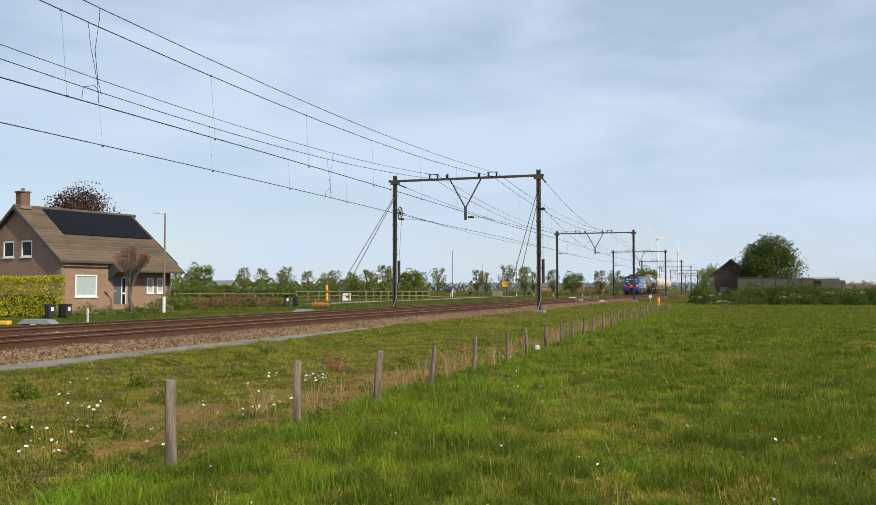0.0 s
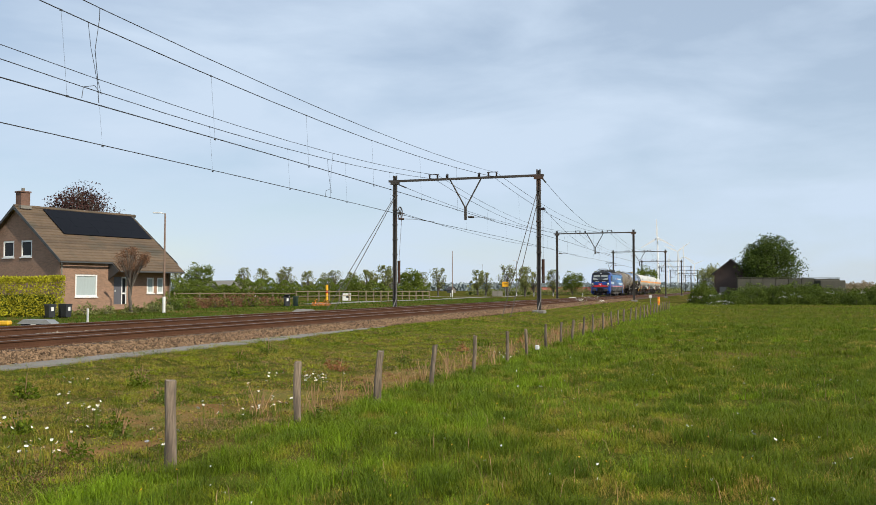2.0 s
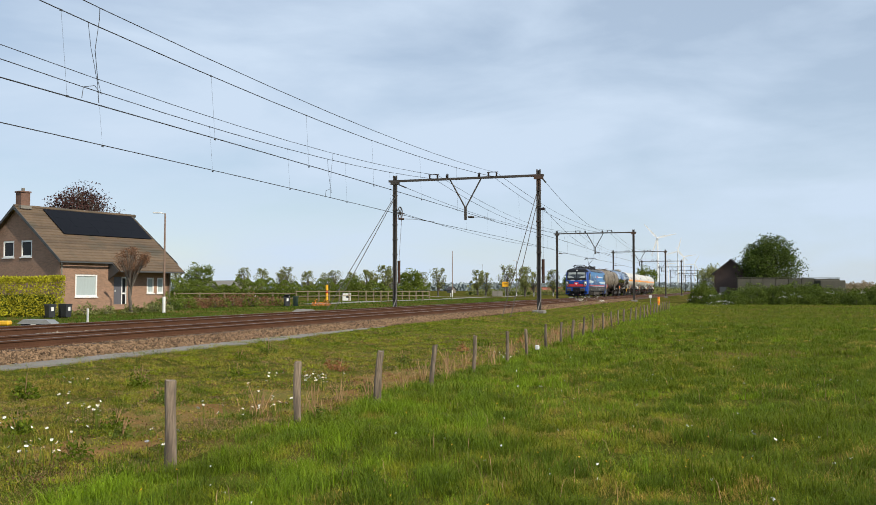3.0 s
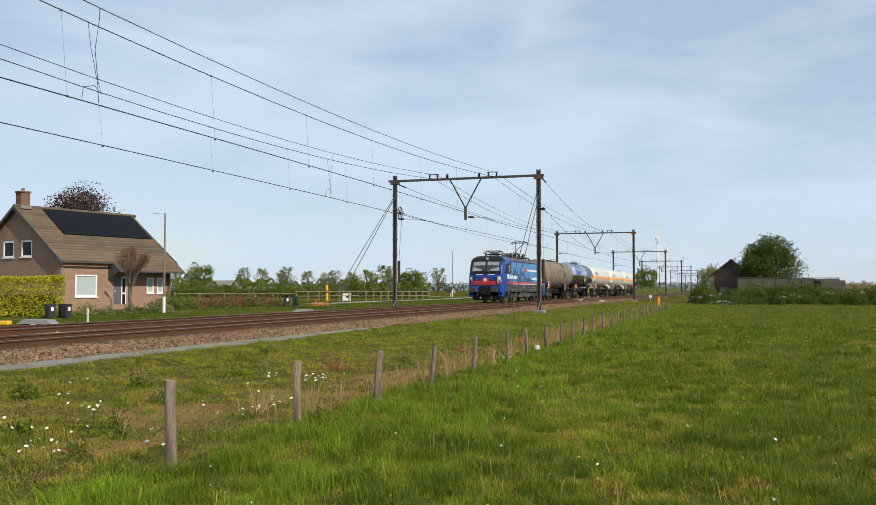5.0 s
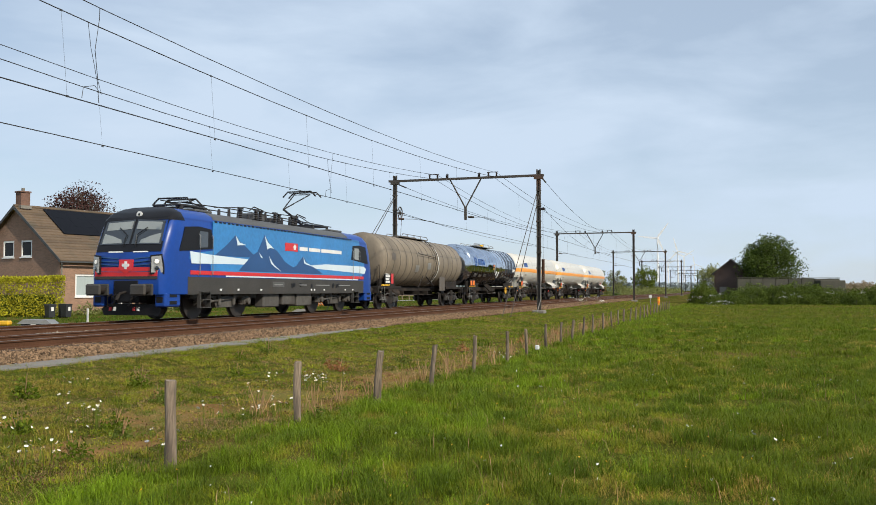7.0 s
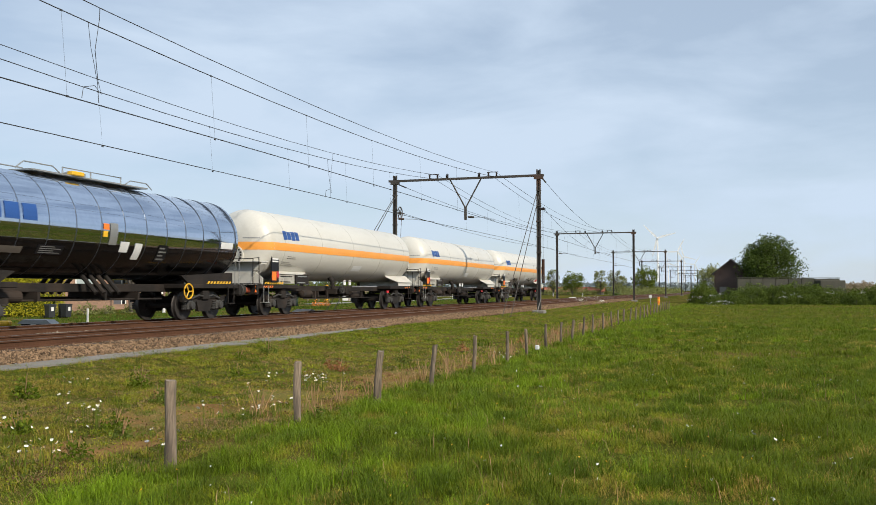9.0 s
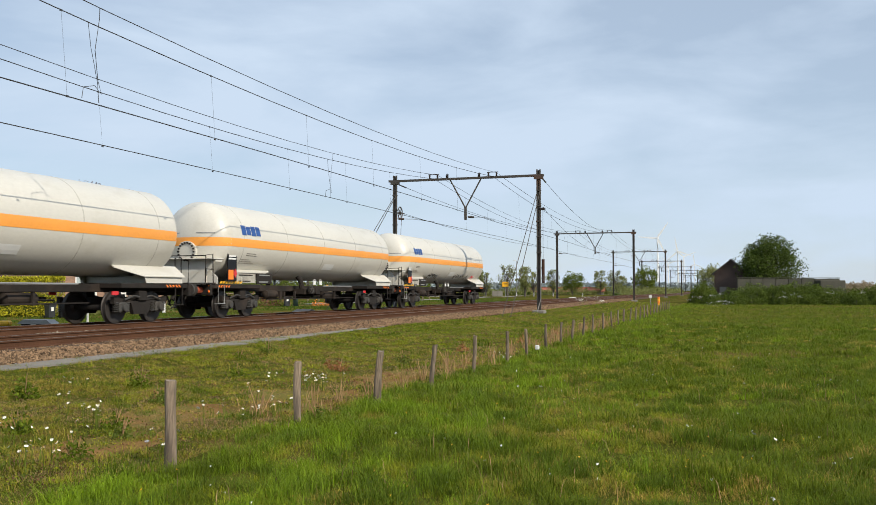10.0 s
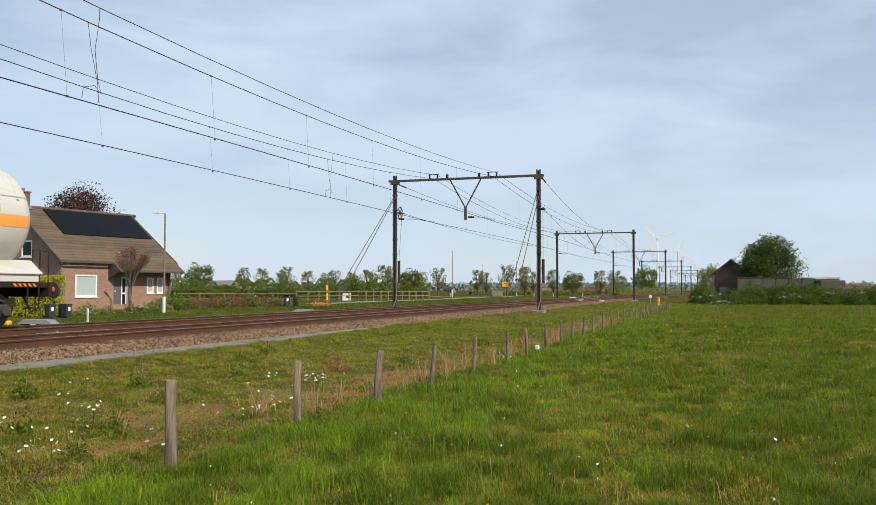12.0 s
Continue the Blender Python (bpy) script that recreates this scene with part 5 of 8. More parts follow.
        b = board(t, "placard_board", -h + 1.2, 1.55, 1.4, 0.5, 1.24 * s, M_BLACK, 0, label="placard board with orange plates")
        for y in (-h + 0.85, -h + 1.5):
            part("hazard_plate", box(B(), min(1.24 * s, 1.29 * s), max(1.24 * s, 1.29 * s), y - 0.2, y + 0.2, 1.38, 1.72), M_HAZ, b, "orange hazard plate")
        for k in range(8):
            part("warning_stripe", prism(B(), [(-h + 0.4 + 0.2 * k, 1.27), (-h + 0.5 + 0.2 * k, 1.27), (-h + 0.58 + 0.2 * k, 1.36), (-h + 0.48 + 0.2 * k, 1.36)], "x", 1.255 * s, 1.27 * s), M_YELLOW, t)
            part("warning_stripe", prism(B(), [(h - 2.0 + 0.2 * k, 1.27), (h - 1.9 + 0.2 * k, 1.27), (h - 1.82 + 0.2 * k, 1.36), (h - 1.92 + 0.2 * k, 1.36)], "x", 1.255 * s, 1.27 * s), M_YELLOW, t)
        bm = B()
        path_tube(bm, [(1.3 * s, h - 3.2 + 0.26 * math.cos(a), 1.0 + 0.26 * math.sin(a)) for a in [2 * math.pi * k / 16 for k in range(17)]], 0.025, 6)
        for k in range(3):
            a = 2 * math.pi * k / 3
            rod(bm, (1.3 * s, h - 3.2, 1.0), (1.3 * s, h - 3.2 + 0.26 * math.cos(a), 1.0 + 0.26 * math.sin(a)), 0.02, seg=5)
        part("brake_wheel", bm, M_YELLOW, t, "yellow brake handwheel")
        bm = B()
        path_tube(bm, [(1.2 * s, h + 0.25, 1.25), (1.2 * s, h + 0.25, 2.1), (1.2 * s, h - 0.05, 2.15), (1.2 * s, h - 0.05, 1.25)], 0.022, 6)
        part("end_railing", bm, M_RAILING, t)
        bm = B()
        for k in range(4):
            rod(bm, (0.6 * s, -0.6 + 0.35 * k, 1.5), (1.15 * s, -0.6 + 0.35 * k, 0.95), 0.07, seg=8)
        part("outlet_valves", bm, M_UNDER, t)
    underframe(t, length, length / 2 - 2.75)
    return t


SPEED, AT_71 = 22.7, 21.7
CONSIST = [(9.49, "l"), (18.98 + 8.4, "g"), (35.78 + 7.96, "s"), (51.7 + 9.7, "w"), (71.1 + 9.7, "w"), (90.5 + 9.7, "w")]
TRAIN = []


def train_y(off, s):
    return off + AT_71 + SPEED * (7.1 - s)


first_gas = None
for off, what in CONSIST:
    m = pose(-FAR, train_y(off, 0.0), 0)
    if what == "l":
        v = loco(m)
    elif what == "g":
        v = ribbed_wagon(m, 16.8)
    elif what == "s":
        v = silver_wagon(m, 15.92)
    elif first_gas is None:
        v = first_gas = gas_wagon(m)
    else:
        v = copy_thing(first_gas, m)
        for o in v.children:
            if o.name.startswith("wheelset"):
                WHEELSETS.append((o, o.location.y, o.location.z))
    TRAIN.append((v, off))
# scrawled paint on the last wagon, as loose strokes
last = TRAIN[-1][0]
rnd = random.Random(5)
for k, (y, z) in enumerate([(-3.6, 2.28), (-3.2, 2.3), (-2.8, 2.26), (-2.45, 2.3), (-2.1, 2.28), (1.7, 2.3), (2.3, 2.36), (2.9, 2.3), (3.4, 2.38), (4.6, 2.3), (5.9, 2.34), (6.2, 2.3)]):
    pts = []
    for i in range(7):
        a = i * 1.3 + k
        zz = z - 0.36 + 0.15 * math.sin(a * 1.7)
        x = math.sqrt(max(0.0, (1.466) ** 2 - (zz - 2.93) ** 2))
        pts.append((x + 0.004, y + 0.07 * i - 0.2 + 0.12 * math.cos(a), zz))
    part("paint_scrawl", path_tube(B(), pts, 0.011, 4), M_BLACK if k < 10 else M_RED, last)


# ---- house ----
def brick_mat(name, color, axis):
    """Stretcher-bond brickwork for walls along local x or y."""
    m = mat(name, color, 0.92, vary=0.18, scale=0.8, fine=9.0)
    n, l = m.node_tree.nodes, m.node_tree.links
    b = n["Principled BSDF"]
    src = b.inputs["Base Color"].links[0].from_socket
    co, sp, cb = n.new("ShaderNodeTexCoord"), n.new("ShaderNodeSeparateXYZ"), n.new("ShaderNodeCombineXYZ")
    l.new(co.outputs["Object"], sp.inputs[0])
    l.new(sp.outputs["X" if axis == "x" else "Y"], cb.inputs["X"])
    l.new(sp.outputs["Z"], cb.inputs["Y"])
    bt = n.new("ShaderNodeTexBrick")
    bt.inputs["Scale"].default_value = 1.0
    bt.inputs["Brick Width"].default_value, bt.inputs["Row Height"].default_value, bt.inputs["Mortar Size"].default_value = 0.22, 0.066, 0.008
    bt.inputs["Color1"].default_value, bt.inputs["Color2"].default_value, bt.inputs["Mortar"].default_value = (1.15, 1.1, 1.05, 1), (0.8, 0.8, 0.8, 1), (1.1, 1.15, 1.2, 1)
    l.new(cb.outputs[0], bt.inputs["Vector"])
    mx = n.new("ShaderNodeMix")
    mx.data_type, mx.blend_type = "RGBA", "MULTIPLY"
    mx.inputs["Factor"].default_value = 1.0
    l.new(src, mx.inputs["A"])
    l.new(bt.outputs["Color"], mx.inputs["B"])
    l.new(mx.outputs["Result"], b.inputs["Base Color"])
    return m


M_BRICKX = brick_mat("brown_brick_front", (0.275, 0.172, 0.118), "x")
M_BRICKY = brick_mat("brown_brick_gable", (0.255, 0.158, 0.11), "y")
M_CHIM = brick_mat("dark_chimney_brick", (0.15, 0.085, 0.062), "x")
M_TILE = mat("brown_roof_tile", (0.115, 0.078, 0.047), 0.85, vary=0.25, scale=0.9, fine=7.0, other=(0.075, 0.062, 0.042), spread=(0.5, 0.68), per_object=0.16)
M_SOLAR = mat("solar_cell_glass", (0.004, 0.004, 0.006), 0.4, vary=0.1, spec=0.07)
M_FRAMEW = mat("white_window_frame", (0.74, 0.74, 0.72), 0.45, vary=0.05)
M_CURTAIN = mat("pale_curtain", (0.36, 0.42, 0.42), 0.85, vary=0.12, scale=3.0, fine=20.0, stretch=(6, 6, 0.2))
M_PANE = mat("window_pane", (0.015, 0.015, 0.017), 0.25, vary=0.05, spec=0.15)
M_DOORG = mat("grey_door_paint", (0.10, 0.10, 0.115), 0.5, vary=0.1)
M_GUTTER = mat("dark_grey_gutter", (0.06, 0.06, 0.06), 0.6, vary=0.1)


def wall_grid(bm, a0, a1, z0, z1, holes, thick, axis, at):
    """A wall between a0..a1 and z0..z1 with openings through it; it grows inwards from 'at'."""
    us = sorted({a0, a1, *[v for h in holes for v in h[:2]]})
    vs = sorted({z0, z1, *[v for h in holes for v in h[2:]]})
    for u0, u1 in zip(us, us[1:]):
        for w0, w1 in zip(vs, vs[1:]):
            c = ((u0 + u1) / 2, (w0 + w1) / 2)
            if not any(h[0] < c[0] < h[1] and h[2] < c[1] < h[3] for h in holes):
                if axis == "x":
                    box(bm, u0, u1, at, at + thick, w0, w1)
                else:
                    box(bm, at, at + thick, u0, u1, w0, w1)
    bmesh.ops.remove_doubles(bm, verts=bm.verts, dist=0.001)
    return bm


def window(parent, axis, a0, a1, z0, z1, at, curtain=False, divider=False):
    f = B()
    w = 0.12
    spans = [(a0, a1, z0, z0 + w), (a0, a1, z1 - w, z1), (a0, a0 + w, z0 + w, z1 - w), (a1 - w, a1, z0 + w, z1 - w)]
    if divider:
        spans.append(((a0 + a1) / 2 - 0.04, (a0 + a1) / 2 + 0.04, z0 + w, z1 - w))
    for s0, s1, t0, t1 in spans:
        if axis == "x":
            box(f, s0, s1, at + 0.02, at + 0.12, t0, t1)
        else:
            box(f, at + 0.02, at + 0.12, s0, s1, t0, t1)
    win = part("window", f, M_FRAMEW, parent, "white framed window")
    g = B()
    box(g, *((a0 + w, a1 - w, at + 0.07, at + 0.09) if axis == "x" else (at + 0.07, at + 0.09, a0 + w, a1 - w)), z0 + w, z1 - w)
    part("pane", g, M_CURTAIN if curtain else M_PANE, win, "pane with drawn pale curtain" if curtain else "")
    s = B()
    box(s, *((a0 - 0.05, a1 + 0.05, at - 0.08, at + 0.1) if axis == "x" else (at - 0.08, at + 0.1, a0 - 0.05, a1 + 0.05)), z0 - 0.07, z0 - 0.005)
    part("sill", s, M_FRAMEW, win)


def build_house():
    h = thing("house", "brown brick house with tiled roof and dark solar panels", "house", pose(-43.33, 48.92, 0, 0, 0, 76.8))
    base, eave, ridge, depth, length = -0.6, 3.27, 6.95, 9.9, 9.6
    fholes = [(1.2, 3.0, 0.57, 2.13), (4.4, 5.55, 0.0, 2.02), (7.37, 8.05, 0.79, 1.97), (8.33, 9.0, 0.79, 1.97)]
    part("wall", wall_grid(B(), 0.3, length, base, eave - 0.02, fholes, 0.3, "x", 0.0), M_BRICKX, h, "brown brick front wall")
    gholes = [(3.18, 4.45, 3.36, 4.55), (5.27, 6.58, 3.36, 4.55)]
    bm = wall_grid(B(), 0.0, depth, base, ridge, gholes, 0.3, "y", 0.0)
    slope = (ridge - eave) / (depth / 2)
    for co, no in (((0, 0, eave), (0, -slope, 1)), ((0, depth, eave), (0, slope, 1))):
        g = bm.verts[:] + bm.edges[:] + bm.faces[:]
        r = bmesh.ops.bisect_plane(bm, geom=g, plane_co=co, plane_no=no, clear_outer=True)
    part("gable_wall", bm, M_BRICKY, h, "brown brick gable wall")
    bm = B()
    prism(bm, [(0.0, base), (depth, base), (depth, eave), (depth / 2, ridge - 0.05), (0.0, eave)], "x", length - 0.3, length)
    part("gable_wall", bm, M_BRICKY, h)
    part("wall", box(B(), 0.3, length - 0.3, depth - 0.3, depth, base, eave), M_BRICKX, h)
    window(h, "x", 1.2, 3.0, 0.57, 2.13, 0.0, curtain=True)
    for a, b in ((7.37, 8.05), (8.33, 9.0)):
        window(h, "x", a, b, 0.79, 1.97, 0.0, curtain=True)
    for a, b in ((3.18, 4.45), (5.27, 6.58)):
        window(h, "y", a, b, 3.36, 4.55, 0.0)
    d = part("door", box(B(), 4.45, 5.1, 0.05, 0.12, -0.1, 2.0), M_DOORG, h, "grey front door")
    part("door_handle", box(B(), 4.52, 4.55, 0.0, 0.06, 0.9, 1.05), M_FRAMEW, d)
    f = B()
    for a, b, z0, z1 in ((5.10, 5.18, -0.1, 2.0), (5.47, 5.55, -0.1, 2.0), (5.18, 5.47, 1.9, 2.0), (5.18, 5.47, 0.75, 0.85), (5.18, 5.47, -0.1, 0.0)):
        box(f, a, b, 0.04, 0.14, z0, z1)
    sl = part("side_light", f, M_FRAMEW, h, "white framed door side light")
    part("pane", box(B(), 5.18, 5.47, 0.08, 0.10, 0.0, 1.9), M_PANE, sl)
    # roof: tile courses on both slopes; the front slope runs lower beside the bay
    n = 19
    run = depth / 2 + 0.35
    dz = slope
    for face in (-1, 1):
        for k in range(-3, n):
            if k < 0 and face > 0:
                continue
            v0, v1 = -0.35 + run * k / n, -0.35 + run * (k + 1) / n
            za, zb = eave + dz * v0, eave + dz * v1
            u0 = -0.3 if k >= 0 else 3.95
            pts = [(v0 - 0.03, za + 0.03), (v0 - 0.03, za + 0.10), (v1 + 0.03, zb + 0.085), (v1 + 0.03, zb + 0.03)]
            if face > 0:
                pts = [(depth - v, z) for v, z in pts]
            part("tile_course", prism(B(), pts, "x", u0, length + 0.3), M_TILE, h)
    bm = B()
    for k in range(26):
        u = -0.3 + k * 0.405
        rod(bm, (u, depth / 2, ridge + 0.06), (u + 0.42, depth / 2, ridge + 0.07), 0.13, 0.14)
    part("ridge_tiles", bm, M_TILE, h)
    for u in (-0.36, length + 0.30):
        bm = B()
        for face in (-1, 1):
            pts = [(-0.45, eave - 0.38), (-0.45, eave - 0.16), (depth / 2, ridge + 0.12), (depth / 2, ridge - 0.12)]
            prism(bm, pts if face < 0 else [(depth - v, z) for v, z in pts], "x", u, u + 0.05)
        part("barge_board", bm, M_GUTTER, h, "dark verge board")
    for a, b, v in ((-0.3, 3.95, -0.42), (3.95, length + 0.3, -1.22)):
        z = eave + dz * v
        part("gutter", box(B(), a, b, v - 0.1, v + 0.02, z - 0.06, z + 0.06, 0.02), M_GUTTER, h)
    part("soffit", box(B(), 3.97, length + 0.2, -1.15, -0.01, eave - 0.9, eave - 0.84), M_GUTTER, h)
    part("porch_cheek", prism(B(), [(-1.15, eave - 0.88), (-0.03, eave - 0.05), (-0.03, eave - 1.5)], "x", 3.9, 3.97), M_GUTTER, h)
    part("downpipe", rod(B(), (0.06, -0.1, base), (0.06, -0.1, eave - 0.3), 0.05), M_CONC, h)
    part("downpipe", rod(B(), (length - 0.1, -0.1, base), (length - 0.1, -0.1, eave - 0.75), 0.05), M_CONC, h)
    bm = B()
    box(bm, 0.05, 0.75, depth / 2 - 0.32, depth / 2 + 0.32, ridge - 0.6, 8.0)
    box(bm, -0.02, 0.82, depth / 2 - 0.38, depth / 2 + 0.38, 8.0, 8.12, 0.02)
    ch = part("chimney", bm, M_CHIM, h, "brown brick chimney")
    part("chimney_pot", rod(B(), (0.4, depth / 2, 8.1), (0.4, depth / 2, 8.35), 0.12), M_CONC, ch)
    part("flashing", box(B(), -0.02, 0.85, depth / 2 - 0.42, depth / 2 + 0.42, ridge - 0.1, ridge + 0.13), M_CONC, ch)
    # solar modules, three rows lying on the front slope
    a = math.atan(slope)
    for r in range(3):
        for c in range(5):
            v = depth / 2 - 0.25 - (r + 1) * 1.06 * math.cos(a)
            z = eave + slope * v + 0.17
            bm = B()
            box(bm, 0.003, 1.567, 0.003, 1.057, 0.0, 0.035)
            ob = part("solar_module", bm, M_SOLAR, h, "black solar module")
            ob.matrix_basis = Matrix.Translation((1.8 + c * 1.57, v, z)) @ Matrix.Rotation(a, 4, "X")
    return h


build_house()


# ---- fence along the meadow ----
M_POSTW = mat("weathered_post_wood", (0.185, 0.14, 0.10), 0.9, vary=0.55, scale=20, fine=60, bump=0.03, stretch=(1, 1, 0.12), other=(0.085, 0.065, 0.048), spread=(0.48, 0.62), per_object=0.2)
M_RAILW = mat("tan_fence_rail", (0.22, 0.175, 0.11), 0.85, vary=0.2, scale=2, fine=30)


def fence_post(x, y, height, seed):
    r = random.Random(seed)
    bm = B()
    rings = []
    n = 12
    girth = r.uniform(0.042, 0.056) * (1.0 if y < 16 else 0.8)
    lump = r.uniform(0, 6.28)
    off = [1.0 + 0.10 * math.sin(2 * 6.283 * k / n + lump) + r.uniform(-0.08, 0.08) for k in range(n)]
    for i in range(7):
        f = i / 6
        w = girth * (1.08 - 0.12 * f + 0.07 * math.sin(f * 7 + seed * 2.3))
        bend = Vector((0.02 * math.sin(f * 4 + seed), 0.02 * math.cos(f * 3.1 + seed), 0))
        top = 0.014 * (i == 6)
        rings.append([bm.verts.new(bend + Vector((w * off[k] * math.cos(6.283 * k / n) * r.uniform(0.95, 1.05), w * off[k] * math.sin(6.283 * k / n) * r.uniform(0.95, 1.05), -0.35 + (height + 0.35) * f + top * r.uniform(-1, 1)))) for k in range(n)])
    for a, b in zip(rings, rings[1:]):
        for k in range(n):
            bm.faces.new((a[k], a[(k + 1) % n], b[(k + 1) % n], b[k]))
    bm.faces.new(rings[0][::-1])
    bm.faces.new(rings[-1])
    ob = part("fence_post", bm, M_POSTW, smooth=50)
    ob.matrix_basis = pose(x, y, ground_z(x, y), r.uniform(-3, 3), r.uniform(0.5, 4), r.uniform(-25, 25))
    return tagged(ob, "weathered grey wooden fence post in tall grass", "fence post", "meadow fence posts")


rf = random.Random(11)
# places along the line and heights of the post tops; farther on they follow at even steps
POST_ROWS = [(7.29, 0.17), (9.94, 0.15), (12.55, 0.12), (15.22, 0.05), (17.95, 0.08), (20.79, 0.04), (23.0, 0.01), (25.56, 0.05),
             (28.1, 0.01), (30.2, 0.03), (32.8, 0.05), (34.9, 0.08), (37.9, 0.07), (40.5, 0.06), (43.3, 0.07)]
POST_ROWS += [(46.0 + 2.7 * k, 0.06 + 0.02 * math.sin(k * 2.1)) for k in range(14)]
for k, (fy, top) in enumerate(POST_ROWS):
    fence_post(-5.14 + rf.uniform(-0.03, 0.03), fy, top - ground_z(-5.14, fy), k)
bm = B()
for z in (0.45, 0.75):
    path_tube(bm, [(-5.2 + 0.01 * math.sin(k), 4 + 2.6 * k, -0.65 + z + 0.015 * math.sin(k * 2.1)) for k in range(31)], 0.0008, 3)
tagged(part("fence_wire", bm, M_WIRE), "thin wire strands along the meadow posts", "fence wire")


tagged(part("plastic_tag", box(B(), -5.10, -4.98, 23.9, 23.96, -0.60, -0.47, 0.02), M_PLATE), "white plastic tag beside a meadow post", "tag")


# ---- wooden rail fence beyond the line ----
def rail_fence(x0, y0, x1, y1, n, rails, h, label):
    f = thing("rail_fence", label, "fence", pose(x0, y0, ground_z(x0, y0)))
    for k in range(n + 1):
        t = k / n
        part("post", box(B(), (x1 - x0) * t - 0.06, (x1 - x0) * t + 0.06, (y1 - y0) * t - 0.06, (y1 - y0) * t + 0.06, -0.3, h + 0.05, 0.01), M_RAILW, f)
    for k in range(n):
        for z in rails:
            a, b = k / n, (k + 1) / n
            part("rail", rod(B(), ((x1 - x0) * a, (y1 - y0) * a, z), ((x1 - x0) * b, (y1 - y0) * b, z), 0.045, seg=6), M_RAILW, f)
    return f


rail_fence(-52.7, 75.4, -43.0, 82.8, 5, (0.55, 1.05), 1.15, "tan wooden post and rail fence beside a garden")
rail_fence(-43.0, 82.8, -42.1, 97.0, 6, (0.6, 1.1), 1.15, "tan wooden post and rail fence round a paddock")
rail_fence(-42.1, 97.0, -36.9, 108.0, 10, (0.6, 1.1), 1.2, "short pale wooden paddock fence with close posts")


# ---- street furniture ----
M_LAMPW = mat("white_lamp_paint", (0.68, 0.68, 0.66), 0.5, vary=0.1)
M_LAMPP = mat("rusty_brown_pole", (0.20, 0.13, 0.095), 0.7, vary=0.2)
M_BIN = mat("dark_grey_bin_plastic", (0.03, 0.033, 0.038), 0.45, vary=0.15)
M_BING = mat("green_bin_plastic", (0.035, 0.06, 0.035), 0.5, vary=0.15)
M_SIGNB = mat("blue_sign", (0.05, 0.25, 0.62), 0.4, vary=0.05)
M_SIGNO = mat("orange_yellow_sign", (0.85, 0.42, 0.01), 0.5, vary=0.05)


def street_lamp(x, y, h, arm, white_pole=False):
    z = ground_z(x, y)
    t = thing("street_lamp", "slim street lamp with a white painted foot", "street lamp", pose(x, y, z), "street lamps")
    part("foot", rod(B(), (0, 0, -0.2), (0, 0, h * 0.16), 0.105, 0.10, 10), M_LAMPW, t, "white painted foot")
    part("pole", rod(B(), (0, 0, h * 0.16), (0, 0, h), 0.075, 0.05, 10), M_LAMPP if not white_pole else M_CERAM_GREY, t)
    if arm:
        bm = B()
        rod(bm, (0, 0, h - 0.04), (-0.3, 0, h + 0.04), 0.03)
        box(bm, -0.8, -0.25, -0.1, 0.1, h, h + 0.09, 0.03)
        part("lamp_head", bm, M_LAMPW, t, "pale flat lamp head").matrix_basis = pose(0, 0, 0, 0, 0, 18)
    return t


street_lamp(-35.32, 49.4, 6.55, True)
street_lamp(-47.4, 151.6, 8.3, False)
street_lamp(-61.3, 222.2, 8.0, True, True)
street_lamp(-43.6, 185.9, 7.6, True, True)


def wheelie_bin(x, y, rz, material, label, sticker=True, open_lid=False):
    t = thing("wheelie_bin", label, "wheelie bin", pose(x, y, ground_z(x, y), 0, 0, rz) @ Matrix.Scale(0.76, 4), "wheelie bins")
    bm = B()
    box(bm, -0.28, 0.28, -0.36, 0.36, 0.06, 1.0, 0.03)
    for v in bm.verts:
        f = 0.82 + 0.18 * (v.co.z / 1.0)
        v.co.x *= f
        v.co.y *= f
    part("body", bm, material, t)
    bm = B()
    box(bm, -0.30, 0.30, -0.40, 0.38, 1.0, 1.07, 0.03)
    if open_lid:
        for v in bm.verts:
            v.co = Matrix.Translation((0, 0.38, 1.0)) @ Matrix.Rotation(radians(-14), 4, "X") @ Matrix.Translation((0, -0.38, -1.0)) @ v.co
    part("lid", bm, material, t)
    part("handle", rod(B(), (-0.25, 0.43, 0.98), (0.25, 0.43, 0.98), 0.025), material, t)
    for s in (-1, 1):
        part("wheel", lathe(B(), [(0.24 * s, 0.02), (0.24 * s, 0.1), (0.29 * s, 0.1), (0.29 * s, 0.02)], 14, "x", cz=0.1, cx=0.3), M_BLACK, t)
    if sticker:
        part("sticker", box(B(), -0.1, 0.1, -0.365, -0.34, 0.55, 0.85), M_PLATE, t, "white address sticker without readable text")
    return t


wheelie_bin(-36.7, 40.7, 70, M_BIN, "dark grey wheelie bin with white sticker by the hedge")
wheelie_bin(-36.9, 41.9, 46, M_BIN, "dark grey wheelie bin beside a clipped hedge")
wheelie_bin(-36.37, 41.6, 80, M_BIN, "dark grey wheelie bin with white sticker by the hedge")
wheelie_bin(-33.0, 62.0, 40, M_BIN, "dark grey wheelie bin with slightly open lid", True, True)
wheelie_bin(-32.4, 62.3, 30, M_BING, "green wheelie bin standing on the verge", False)


